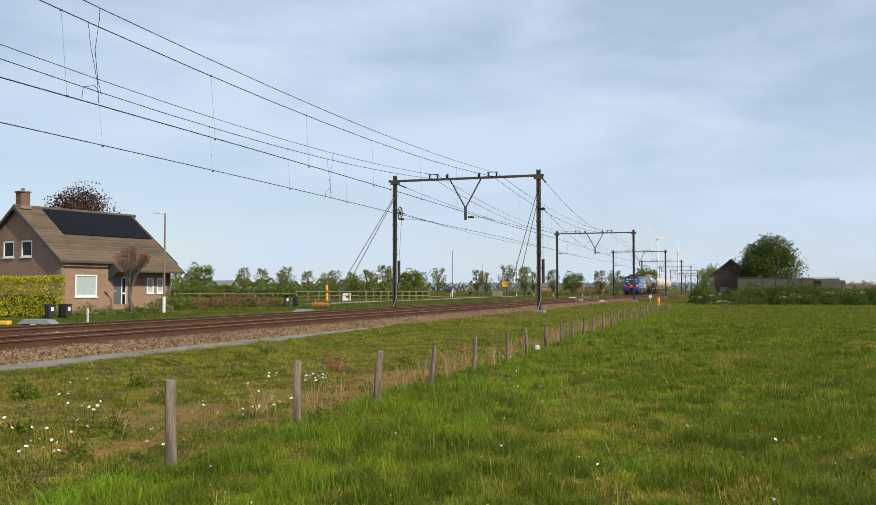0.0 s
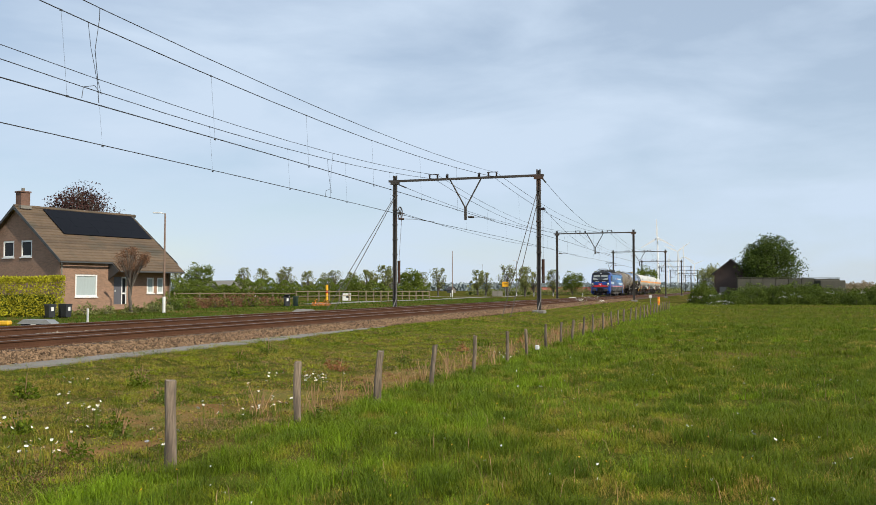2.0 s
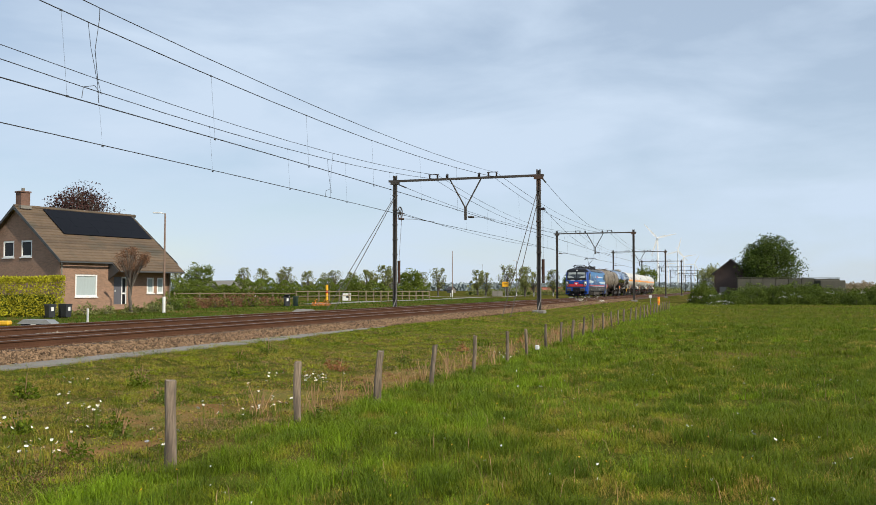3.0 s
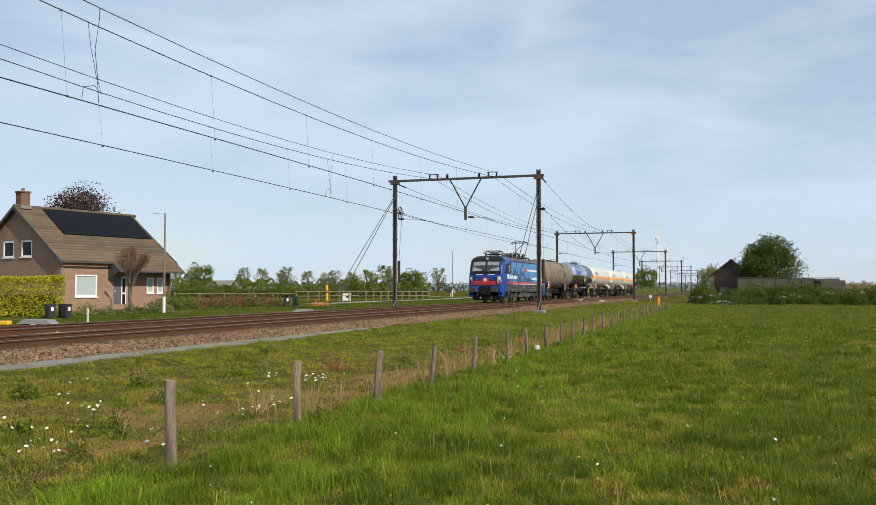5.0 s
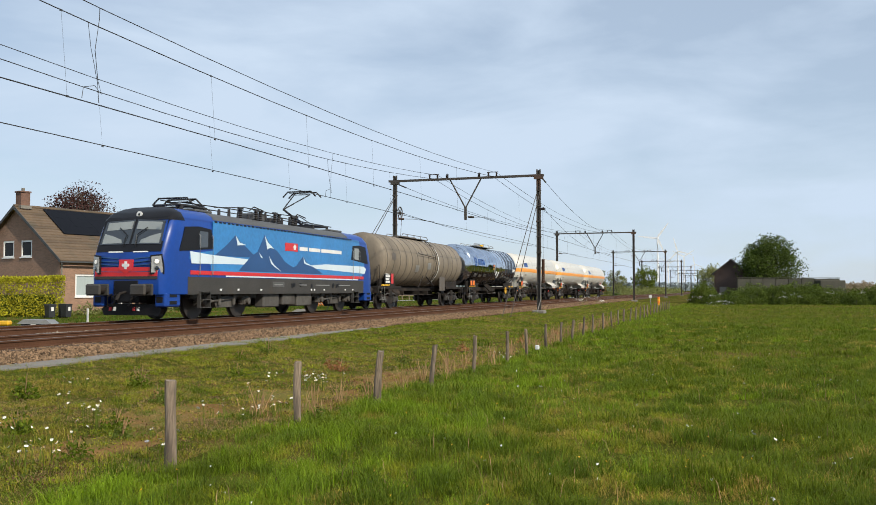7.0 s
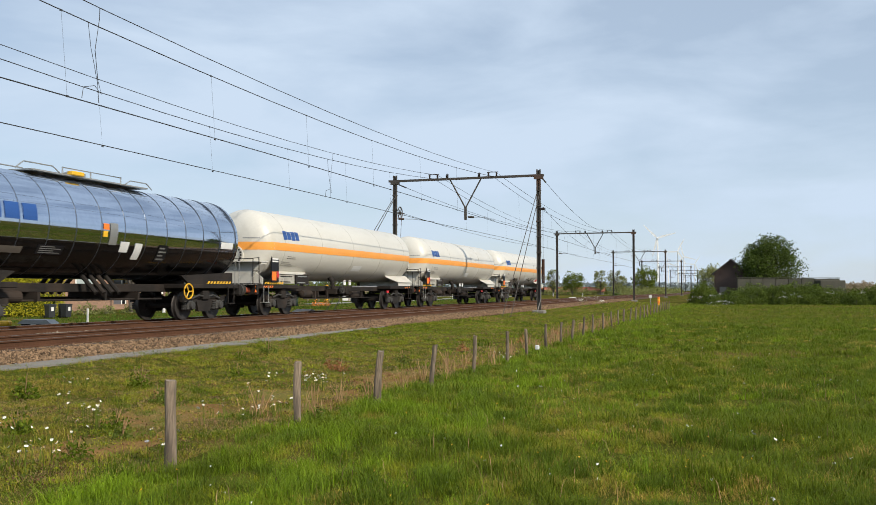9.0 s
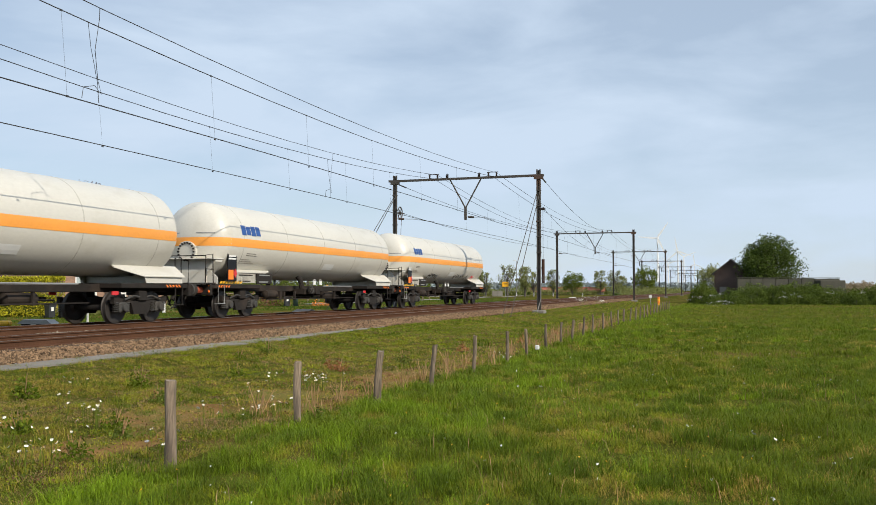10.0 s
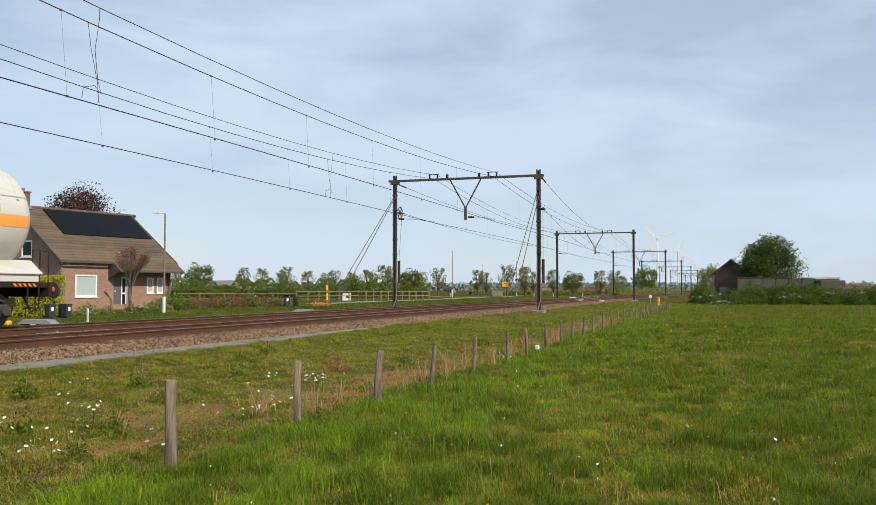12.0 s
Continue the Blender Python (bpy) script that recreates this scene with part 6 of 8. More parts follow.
def sign(x, y, h, w, hh, material, label, name="road_sign", foot=0.0):
    z = ground_z(x, y)
    t = thing(name, label, "sign", pose(x, y, z, 0, 0, 18))
    part("post", rod(B(), (0, 0, -0.2), (0, 0, h), 0.04), M_RAILING, t)
    part("plate", box(B(), -w / 2, w / 2, -0.06, -0.03, h - hh, h, 0.01), material, t)
    for k in range(2):
        part("writing_bar", box(B(), -w * 0.3, w * 0.3, -0.065, -0.058, h - hh * (0.38 + 0.3 * k), h - hh * (0.28 + 0.3 * k)), M_PLATE if material is M_SIGNB else M_BLACK, t)
    return t


sign(-54.2, 198.9, 3.0, 1.1, 1.5, M_SIGNB, "blue and white road sign on a post")
sign(-41.5, 167.4, 2.9, 1.2, 0.95, M_SIGNO, "orange yellow detour sign on a post")
t = thing("cable_marker", "yellow and red banded gas marker post", "marker post", pose(-49.9, 104.7, ground_z(-49.9, 104.7)))
for k in range(6):
    part("band", rod(B(), (0, 0, -0.2 + 0.36 * k), (0, 0, 0.16 + 0.36 * k), 0.17), M_SIGNO if k != 3 else M_RED, t)
t = thing("trackside_marker", "orange and yellow banded marker post by the fence", "marker post", pose(-7.65, 102.9, ground_z(-7.65, 102.9)))
for k in range(5):
    part("band", rod(B(), (0, 0, -0.3 + 0.25 * k), (0, 0, -0.05 + 0.25 * k), 0.14), (M_HAZ, M_SIGNO)[k % 2], t)
t = thing("distance_sign", "small white trackside sign on a short post", "sign", pose(-8.6, 103.5, ground_z(-8.6, 103.5)))
part("post", rod(B(), (0, 0, -0.2), (0, 0, 0.8), 0.04), M_RAILING, t)
part("plate", box(B(), -0.17, 0.17, -0.05, -0.02, 0.78, 1.1, 0.02), M_PLATE, t)
t = thing("utility_cabinet", "small white utility cabinet in the grass", "cabinet", pose(-45.0, 100.0, ground_z(-45, 100), 0, 0, 25))
part("body", box(B(), -0.5, 0.5, -0.25, 0.25, -0.2, 0.82, 0.03), M_PLATE, t)
part("lid", box(B(), -0.54, 0.54, -0.29, 0.29, 0.82, 0.9, 0.02), M_PLATE, t)
part("label_plate", box(B(), -0.05, 0.3, -0.265, -0.24, 0.35, 0.55), M_BLACK, t)
t = thing("switch_cabinet", "low pale concrete cabinet beside the road", "cabinet", pose(-46.9, 181.9, ground_z(-46.9, 181.9), 0, 0, 18))
part("body", box(B(), -1.1, 1.1, -0.5, 0.5, -0.2, 1.05, 0.04), M_CONC, t)
part("door_seam", box(B(), -0.015, 0.015, -0.51, -0.49, 0.0, 1.0), M_BLACK, t)
t = thing("trackside_box", "low trackside box with a silver hood", "trackside box", pose(-23.5, 25.5, -0.38, 0, 0, 18))
part("body", box(B(), -0.5, 0.5, -0.3, 0.3, -0.1, 0.24, 0.03), M_BLACK, t)
bm = B()
prism(bm, [(-0.62, 0.22), (0.62, 0.22), (0.44, 0.36), (-0.40, 0.38)], "y", -0.34, 0.34)
part("hood", bm, M_RAILING, t, "silver grey hood")
part("label_plate", box(B(), -0.12, 0.05, -0.33, -0.29, 0.04, 0.21), M_PLATE, t)
t = thing("track_detector", "small bright yellow trackside unit", "trackside unit", pose(-24.4, 24.9, -0.5, 0, 0, 18))
part("base", box(B(), -0.13, 0.13, -0.12, 0.12, -0.1, 0.28, 0.03), M_BLACK, t)
part("cover", box(B(), -0.19, 0.19, -0.16, 0.16, 0.28, 0.46, 0.05), M_YELLOW, t)
t = thing("kilometre_post", "thin white trackside post", "post", pose(-28.4, 33.9, ground_z(-28.4, 33.9)))
part("shaft", box(B(), -0.045, 0.045, -0.03, 0.03, -0.2, 0.72, 0.01), M_PLATE, t)
t = thing("concrete_cover", "low sloped grey concrete cable cover", "cable cover", pose(-22.9, 44.9, -0.5, 0, 0, 0))
part("slab", prism(B(), [(-0.9, -0.1), (0.9, -0.1), (0.8, 0.32), (0.25, 0.46), (-0.5, 0.3)], "x", -0.5, 0.5), M_CONC, t)
t = thing("white_kerb_block", "long low white painted block beside the track", "kerb block", pose(-23.0, 135.5, ground_z(-23, 135.5)))
part("block", box(B(), -0.2, 0.2, -2.0, 2.0, -0.1, 0.42, 0.05), M_PLATE, t)
for k, (x, y) in enumerate(((-36.2, 169), (-33, 172), (-30, 190), (-48, 152.5), (-46.5, 80.5), (-43.4, 82), (-85.3, 212))):
    b = part("bollard", rod(B(), (0, 0, -0.2), (0, 0, 0.75), 0.07, 0.06, 10), M_PLATE)
    b.matrix_basis = pose(x, y, ground_z(x, y))
    tagged(b, "short white roadside reflector post", "bollard", "roadside posts")

# ---- lane beyond the line ----
M_PATH = mat("pale_farm_track", (0.24, 0.225, 0.18), 0.95, vary=0.2, scale=0.5, fine=6)


def lane(name, pts, width, material, label, lift=0.02):
    vs, fs = [], []
    for i, (x, y) in enumerate(pts):
        a, b = pts[max(0, i - 1)], pts[min(len(pts) - 1, i + 1)]
        d = Vector((b[0] - a[0], b[1] - a[1])).normalized()
        for s in (-0.5, 0.5):
            px, py = x - d.y * s * width, y + d.x * s * width
            vs.append((px, py, ground_z(px, py) + lift))
    for i in range(len(pts) - 1):
        fs.append((2 * i, 2 * i + 1, 2 * i + 3, 2 * i + 2))
    return tagged(soup(name, vs, fs, material), label, "road", kind="structure")


lane("road", [(-36 - 0.2 * k, 72 + 4 * k) for k in range(30)], 2.4, M_PATH, "narrow pale lane beside the railway", 0.05)
lane("farm_track", [(-38 - 1.5 * k, 150 + 0.6 * k) for k in range(12)], 4.0, M_PATH, "pale sandy farm track", 0.06)


# ---- shed, wall and far buildings ----
def shed(x, y, w, d, eave, ridge, wall_mat, roof_mat, rz, label, name="shed"):
    z = ground_z(x, y)
    t = thing(name, label, name, pose(x, y, z, 0, 0, rz))
    bm = B()
    prism(bm, [(-w / 2, -0.3), (w / 2, -0.3), (w / 2, eave), (0, ridge), (-w / 2, eave)], "y", -d / 2, d / 2)
    part("wall", bm, wall_mat, t)
    for s in (-1, 1):
        bm = B()
        e = 0.35
        sl = (ridge - eave) / (w / 2)
        prism(bm, [(s * (w / 2 + e), eave - sl * e), (0, ridge), (0, ridge + 0.14), (s * (w / 2 + e), eave - sl * e + 0.14)], "y", -d / 2 - 0.4, d / 2 + 0.4)
        part("roof", bm, roof_mat, t)
    part("ridge_cap", box(B(), -0.12, 0.12, -d / 2 - 0.4, d / 2 + 0.4, ridge + 0.1, ridge + 0.2), roof_mat, t)
    return t


M_DARKBRICK = mat("dark_shed_brick", (0.075, 0.05, 0.042), 0.9, vary=0.25, scale=1.0, fine=12)
M_DARKROOF = mat("dark_shed_roof", (0.045, 0.042, 0.042), 0.85, vary=0.2)
M_REDROOF = mat("red_tile_roof", (0.30, 0.10, 0.06), 0.85, vary=0.2, scale=0.6)
s_ = shed(0.45, 127.0, 4.2, 7.0, 4.0, 5.65, M_DARKBRICK, M_DARKROOF, -4, "dark brick shed with a gabled roof")
part("door", box(B(), -1.45, -0.6, -3.56, -3.5, -0.2, 2.15), M_CONC, s_, "pale shed door")
for k in range(3):
    shed(-46 + 5.0 * k, 229 + 3 * k, 4.2, 9, 0.95, 1.85, M_CONC, M_REDROOF, 90, "low far building with a red roof", "barn")
shed(-120, 382, 2.6, 3.2, 1.5, 2.6, M_CONC, M_DARKROOF, 60, "small far farm building", "barn")
shed(-152, 240, 9, 30, 2.6, 4.0, M_CONC, M_CONC, 70, "long low pale stable", "stable")
t = thing("silo_wall", "low weathered concrete silage wall", "wall", pose(0.9, 119.0, -0.6, 0, 0, 18.3), kind="structure")
# mossy concrete, its base colour darkened to paint in the shade on the wall
M_SHADEMOSSWALL = mat("shaded_mossy_concrete", (0.055, 0.053, 0.04), 0.9, vary=0.3, scale=0.8, fine=9, other=(0.04, 0.048, 0.025), spread=(0.5, 0.7))
for k in range(8):
    part("panel", box(B(), 0.05 + 1.64 * k, 1.63 + 1.64 * k, -0.12, 0.12, -0.3, 3.05 + 0.03 * (k % 3), 0.02), M_SHADEMOSSWALL, t)
part("coping", box(B(), 0.0, 13.2, -0.16, 0.16, 3.12, 3.22, 0.02), M_SHADEMOSSWALL, t)
part("end_buttress", box(B(), 10.0, 13.2, -1.6, -0.13, -0.3, 2.85, 0.05), M_SHADEMOSSWALL, t)


# ---- wind turbines ----
M_TURB = mat("white_turbine", (0.82, 0.83, 0.84), 0.5, vary=0.03)
ROTORS, BIRDS = [], []


def turbine(x, y, hub, blade, a0, rate):
    t = thing("wind_turbine", "white three-bladed wind turbine on the horizon", "wind turbine", pose(x, y, 0), "wind turbines")
    part("tower", rod(B(), (0, 0, -1), (0, 0, hub - 1.5), 2.4, 1.3, 16), M_TURB, t)
    part("nacelle", box(B(), -1.7, 1.7, -3.0, 7.0, hub - 1.7, hub + 1.9, 0.4), M_TURB, t)
    r = part("rotor", rod(B(), (0, -2.0, 0), (0, 1.2, 0), 1.3, 1.6, 12), M_TURB, t)
    r.location = (0, -4.2, hub)
    for k in range(3):
        bm = B()
        out = [(-0.9, 1.0), (-2.4, blade * 0.2), (-0.9, blade), (0.3, blade), (1.6, blade * 0.2), (0.9, 1.0)]
        prism(bm, out, "y", -0.25, 0.25)
        b = part("blade", bm, M_TURB, r)
        b.matrix_basis = pose(0, 0, 0, 0, 120 * k, 0)
    ROTORS.append((r, pose(0, -4.2, hub), a0, rate))


turbine(-123, 1642, 95, 34, -40, -40.5)
turbine(-121.5, 2275, 97, 36, 10, -38)
turbine(-126.6, 2695, 99, 36, 70, -36)
turbine(-123, 3434, 97, 36, 25, -39)
turbine(-210, 3300, 97, 36, 85, -37)

# ---- bird ----
M_BIRD = mat("dark_feathers", (0.05, 0.05, 0.055), 0.7, vary=0.3, scale=20)
bird = thing("bird", "dark pigeon in flight with beating wings", "bird", pose(6, 38, 8))
part("body", lathe(B(), [(-0.17, 0.01), (-0.12, 0.035), (0.0, 0.055), (0.1, 0.035), (0.2, 0.02), (0.27, 0.005)], 10), M_BIRD, bird)
part("tail", prism(B(), [(-0.02, 0.15), (0.02, 0.15), (0.07, 0.32), (-0.07, 0.32)], "z", -0.006, 0.006), M_BIRD, bird)
WINGS = []
for s in (-1, 1):
    w = part("wing", prism(B(), [(0, -0.06), (0.16 * s, -0.09), (0.34 * s, 0.02), (0.3 * s, 0.06), (0.14 * s, 0.07), (0, 0.08)], "z", -0.006, 0.006), M_BIRD, bird)
    WINGS.append((w, s))


def bird_rows():
    """A shallow climb from the right edge of the view across to the upper left."""
    rows = []
    for k in range(121):
        s = k / 10
        u = s - 9.5
        rows.append((s, pose(5.26 - 8.7 * u, 38.28 - 3.5 * u, 9.12 + 10.7 * u + 26 * u * u * (1 if 0 < u < 0.4 else 0) + (26 * 0.16 if u >= 0.4 else 0) + 1.2 * max(0, u - 0.4), 24, 0, 68)))
    return rows


BIRDS.append((bird, bird_rows()))
for w, s in WINGS:
    BIRDS.append((w, [(k / 10, pose(0, 0, 0.02, 0, s * -38 * math.cos(2 * math.pi * k / 10 * 4.6), 0)) for k in range(121)]))


# ---- plants ----
def tri_mesh(name, verts, tris, material, parent=None, label=""):
    me = bpy.data.meshes.new(name)
    v, t = np.asarray(verts, np.float32), np.asarray(tris, np.int32)
    me.vertices.add(len(v))
    me.vertices.foreach_set("co", v.ravel())
    me.loops.add(len(t) * 3)
    me.loops.foreach_set("vertex_index", t.ravel())
    me.polygons.add(len(t))
    me.polygons.foreach_set("loop_start", np.arange(0, len(t) * 3, 3, dtype=np.int32))
    me.update(calc_edges=True)
    me.materials.append(material)
    ob = new(name, me)
    if parent:
        ob.parent = parent
    if label:
        ob["label"] = label
    return ob


def leaf_quads(points, lo, hi, rng, flat=0.0):
    """A small bent leaf at each point, turned at random."""
    n = len(points)
    a = rng.normal(size=(n, 3))
    a[:, 2] *= 1 - flat
    a /= np.linalg.norm(a, axis=1)[:, None]
    b = np.cross(a, rng.normal(size=(n, 3)))
    b /= np.linalg.norm(b, axis=1)[:, None]
    s = rng.uniform(lo, hi, n)[:, None]
    p = np.asarray(points)
    v = np.stack([p - a * s, p + b * s * 0.45, p + a * s, p - b * s * 0.45], 1).reshape(-1, 3)
    i = np.arange(n)[:, None] * 4
    t = np.concatenate([i + [0, 1, 2], i + [0, 2, 3]], 1).reshape(-1, 3)
    return v, t


def blades(x, y, z, h, w, rng, lean=0.45):
    """Bent grass blades of three triangles each."""
    n = len(x)
    a = rng.uniform(0, 2 * np.pi, n)
    d = np.stack([np.cos(a), np.sin(a), np.zeros(n)], 1)
    side = np.stack([-np.sin(a), np.cos(a), np.zeros(n)], 1) * (w / 2)[:, None]
    p = np.stack([x, y, z], 1)
    k = rng.uniform(0.1, lean, n)[:, None] * h[:, None]
    up = np.array([[0, 0, 1.0]])
    mid = p + d * k * 0.35 + up * (h * 0.6)[:, None]
    tip = p + d * k + up * h[:, None] * (1 - 0.25 * rng.uniform(0, 1, n))[:, None]
    v = np.stack([p - side, p + side, mid - side * 0.8, mid + side * 0.8, tip], 1).reshape(-1, 3)
    i = np.arange(n)[:, None] * 5
    t = np.concatenate([i + [0, 1, 3], i + [0, 3, 2], i + [2, 3, 4]], 1).reshape(-1, 3)
    return v, t


def waves(x, y, s, seed):
    """Cheap smooth noise for many points at once, about 0 to 1."""
    r = np.random.default_rng(seed)
    out = np.zeros_like(x)
    for k in range(7):
        a, f = r.uniform(0, 6.28), s * r.uniform(0.5, 2.2)
        out += np.sin((x * np.cos(a) + y * np.sin(a)) * f + r.uniform(0, 6.28))
    return np.clip(0.5 + out / 7, 0, 1)


def ground_many(x, y):
    return np.array([ground_z(float(a), float(b)) for a, b in zip(x, y)])


M_GRASS = leaf_mat("meadow_grass", (0.265, 0.29, 0.018), 0.42, 0.42, 0.6, 0.12, (0.34, 0.29, 0.045), 1.1)
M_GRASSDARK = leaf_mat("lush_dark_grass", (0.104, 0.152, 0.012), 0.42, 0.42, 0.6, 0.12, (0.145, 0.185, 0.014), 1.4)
M_GRASSFRESH = leaf_mat("fresh_bright_grass", (0.20, 0.29, 0.016), 0.42, 0.42, 0.6, 0.12, (0.15, 0.215, 0.02), 1.3)
M_GRASSPALE = leaf_mat("yellowish_grass", (0.43, 0.30, 0.07), 0.42, 0.4, 0.6, 0.12, (0.30, 0.255, 0.04), 1.2)
M_TRACKSIDE = leaf_mat("trackside_grass", (0.085, 0.14, 0.016), 0.3, 0.42, 0.6, 0.1)
M_STRAW = leaf_mat("dry_straw", (0.40, 0.25, 0.13), 0.5, 0.3)
M_LEAF = leaf_mat("fresh_green_leaves", (0.14, 0.18, 0.028), 0.4, 0.4)
M_LEAFDARK = leaf_mat("dark_green_leaves", (0.075, 0.108, 0.020), 0.45, 0.35)
M_LEAFGREY = leaf_mat("young_olive_leaves", (0.21, 0.225, 0.075), 0.4, 0.35)
M_HEDGE = leaf_mat("golden_green_hedge_leaves", (0.44, 0.41, 0.03), 0.5, 0.4)
M_COPPERL = leaf_mat("copper_beech_leaves", (0.075, 0.035, 0.03), 0.4, 0.3)
M_RUST = leaf_mat("rusty_brown_leaves", (0.20, 0.10, 0.055), 0.4, 0.3)
M_BANK = leaf_mat("bank_nettle_leaves", (0.092, 0.128, 0.020), 0.45, 0.35)
M_DOCK = leaf_mat("rusty_dock_leaves", (0.34, 0.14, 0.06), 0.4, 0.3)
M_BARK = mat("grey_brown_bark", (0.10, 0.085, 0.07), 0.95, vary=0.3, scale=2, fine=20)
M_PETAL = mat("white_petals", (0.80, 0.80, 0.76), 0.6, vary=0.05)

rng = np.random.default_rng(4)


def strip(x0, x1, y0, y1, per_m2):
    n = int((x1 - x0) * (y1 - y0) * per_m2)
    return rng.uniform(x0, x1, n), rng.uniform(y0, y1, n)


def grow(name, label, material, stretches, height, width, keep, lean=0.5):
    """Grass as one mesh: stretches of the plan with their density and a width factor; keep() thins it and sets the height."""
    V, T, n = [], [], 0
    for x0, x1, y0, y1, dens, wide in stretches:
        x, y = strip(x0, x1, y0, y1, dens)
        # the wedge of ground that lies open before the viewpoint
        m = ((x > -1.03 * y - 1.2) & (x < 0.16 * y + 1.5)) | ((y < 9) & (np.abs(x) < 7))
        x, y = x[m], y[m]
        f = keep(x, y)
        m = rng.uniform(0, 1, len(x)) < f[0]
        x, y, hh = x[m], y[m], f[1][m]
        v, t = blades(x, y, ground_many(x, y) - 0.02, height * hh * rng.uniform(0.6, 1.25, len(x)), width * wide * rng.uniform(0.7, 1.3, len(x)), rng, lean)
        V.append(v)
        T.append(t + n)
        n += len(v)
    ob = tri_mesh(name, np.concatenate(V), np.concatenate(T), material)
    return tagged(ob, label, "grass", kind="stuff")


FIELD = [(-5.6, 6, -5, 3.2, 260, 1.6), (-5.6, 3, 3.2, 8, 2900, 0.7), (-5.6, 4, 8, 14, 1900, 0.85), (-5.6, 6, 14, 24, 800, 1.2), (-5.6, 9, 24, 42, 300, 1.6), (-5.6, 14, 42, 70, 80, 2.8), (-6.5, 24, 70, 118, 24, 4.6)]


def clumps(x, y, seed):
    """Rounded tufts half a metre to a metre across, with hollows between them: 0 in the hollows, 1 on top."""
    return np.clip((0.6 * waves(x, y, 5.2, seed) + 0.4 * waves(x, y, 9.5, seed + 1) - 0.36) * 3.2, 0, 1)


def lush_band(x, y):
    """The ungrazed strip along the fence, with tongues into the meadow."""
    return np.clip(1.25 - (x + 5.2) / (2.0 + 2.2 * waves(x, y, 0.7, 14)), 0, 1)


def dark_spots(x, y):
    """Separate dark tufts about half a metre wide, in loose drifts."""
    drift = 0.55 + 0.75 * waves(x, y, 0.8, 18)
    return np.clip((0.65 * waves(x, y, 5.6, 8) + 0.35 * waves(x, y, 1.9, 11) - 0.605) * 11, 0, 1) * np.clip(drift, 0, 1)


def deep(x, y):
    """Share of darker green grass, rising to the right, away from the line."""
    return np.clip((x + 1.2 + 1.4 * (waves(x, y, 0.8, 16) - 0.5)) / 2.0, 0, 1)


def meadow(x, y):
    edge = np.clip((x + 5.5 + 0.7 * (waves(x, y, 1.6, 3) - 0.5)) / 0.4, 0, 1)
    c = clumps(x, y, 2)
    far_off = np.clip((y - 14) / 16, 0, 1)
    return edge * (0.35 + 0.65 * c) * (1 - 0.8 * deep(x, y)) * (1 - 0.45 * far_off) * (1 - 0.5 * lush_band(x, y)) * (1 - 0.9 * dark_spots(x, y)), 0.35 + 0.75 * c


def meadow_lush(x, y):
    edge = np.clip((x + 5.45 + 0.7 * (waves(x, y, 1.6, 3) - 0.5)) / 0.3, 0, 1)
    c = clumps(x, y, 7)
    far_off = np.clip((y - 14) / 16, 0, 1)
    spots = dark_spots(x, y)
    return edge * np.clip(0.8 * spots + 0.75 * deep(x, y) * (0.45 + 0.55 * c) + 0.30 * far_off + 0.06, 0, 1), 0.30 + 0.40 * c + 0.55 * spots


def meadow_fresh(x, y):
    edge = np.clip((x + 5.45 + 0.7 * (waves(x, y, 1.6, 3) - 0.5)) / 0.3, 0, 1)
    c = clumps(x, y, 31)
    return edge * np.clip(lush_band(x, y) * (0.3 + 0.7 * c) + 0.10 * c, 0, 1) * (1 - 0.7 * dark_spots(x, y)), 0.35 + 0.75 * c


def meadow_pale(x, y):
    edge = np.clip((x + 5.2) / 0.5, 0, 1)
    dry = np.clip((0.6 * waves(x, y, 0.9, 9) + 0.4 * waves(x, y, 3.0, 19) - 0.46) * 6, 0, 1) * np.clip((x + 3.5) / 1.6, 0.05, 1) * (1 - 0.75 * deep(x, y)) * np.clip(1 - (y - 18) / 24, 0.3, 1)
    return edge * np.clip(dry * 0.9 + 0.12, 0, 1) * (1 - 0.9 * dark_spots(x, y)), 0.6 + 0.3 * dry


grow("meadow_grass", "uneven fresh green meadow grass", M_GRASS, FIELD, 0.095, 0.006, meadow, 2.0)
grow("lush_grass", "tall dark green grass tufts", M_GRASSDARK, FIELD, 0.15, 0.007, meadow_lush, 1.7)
grow("fresh_grass", "tall fresh green grass along the fence", M_GRASSFRESH, FIELD, 0.17, 0.0065, meadow_fresh, 1.4)
grow("pale_grass", "short yellowish grass patches", M_GRASSPALE, FIELD, 0.075, 0.005, meadow_pale, 2.2)


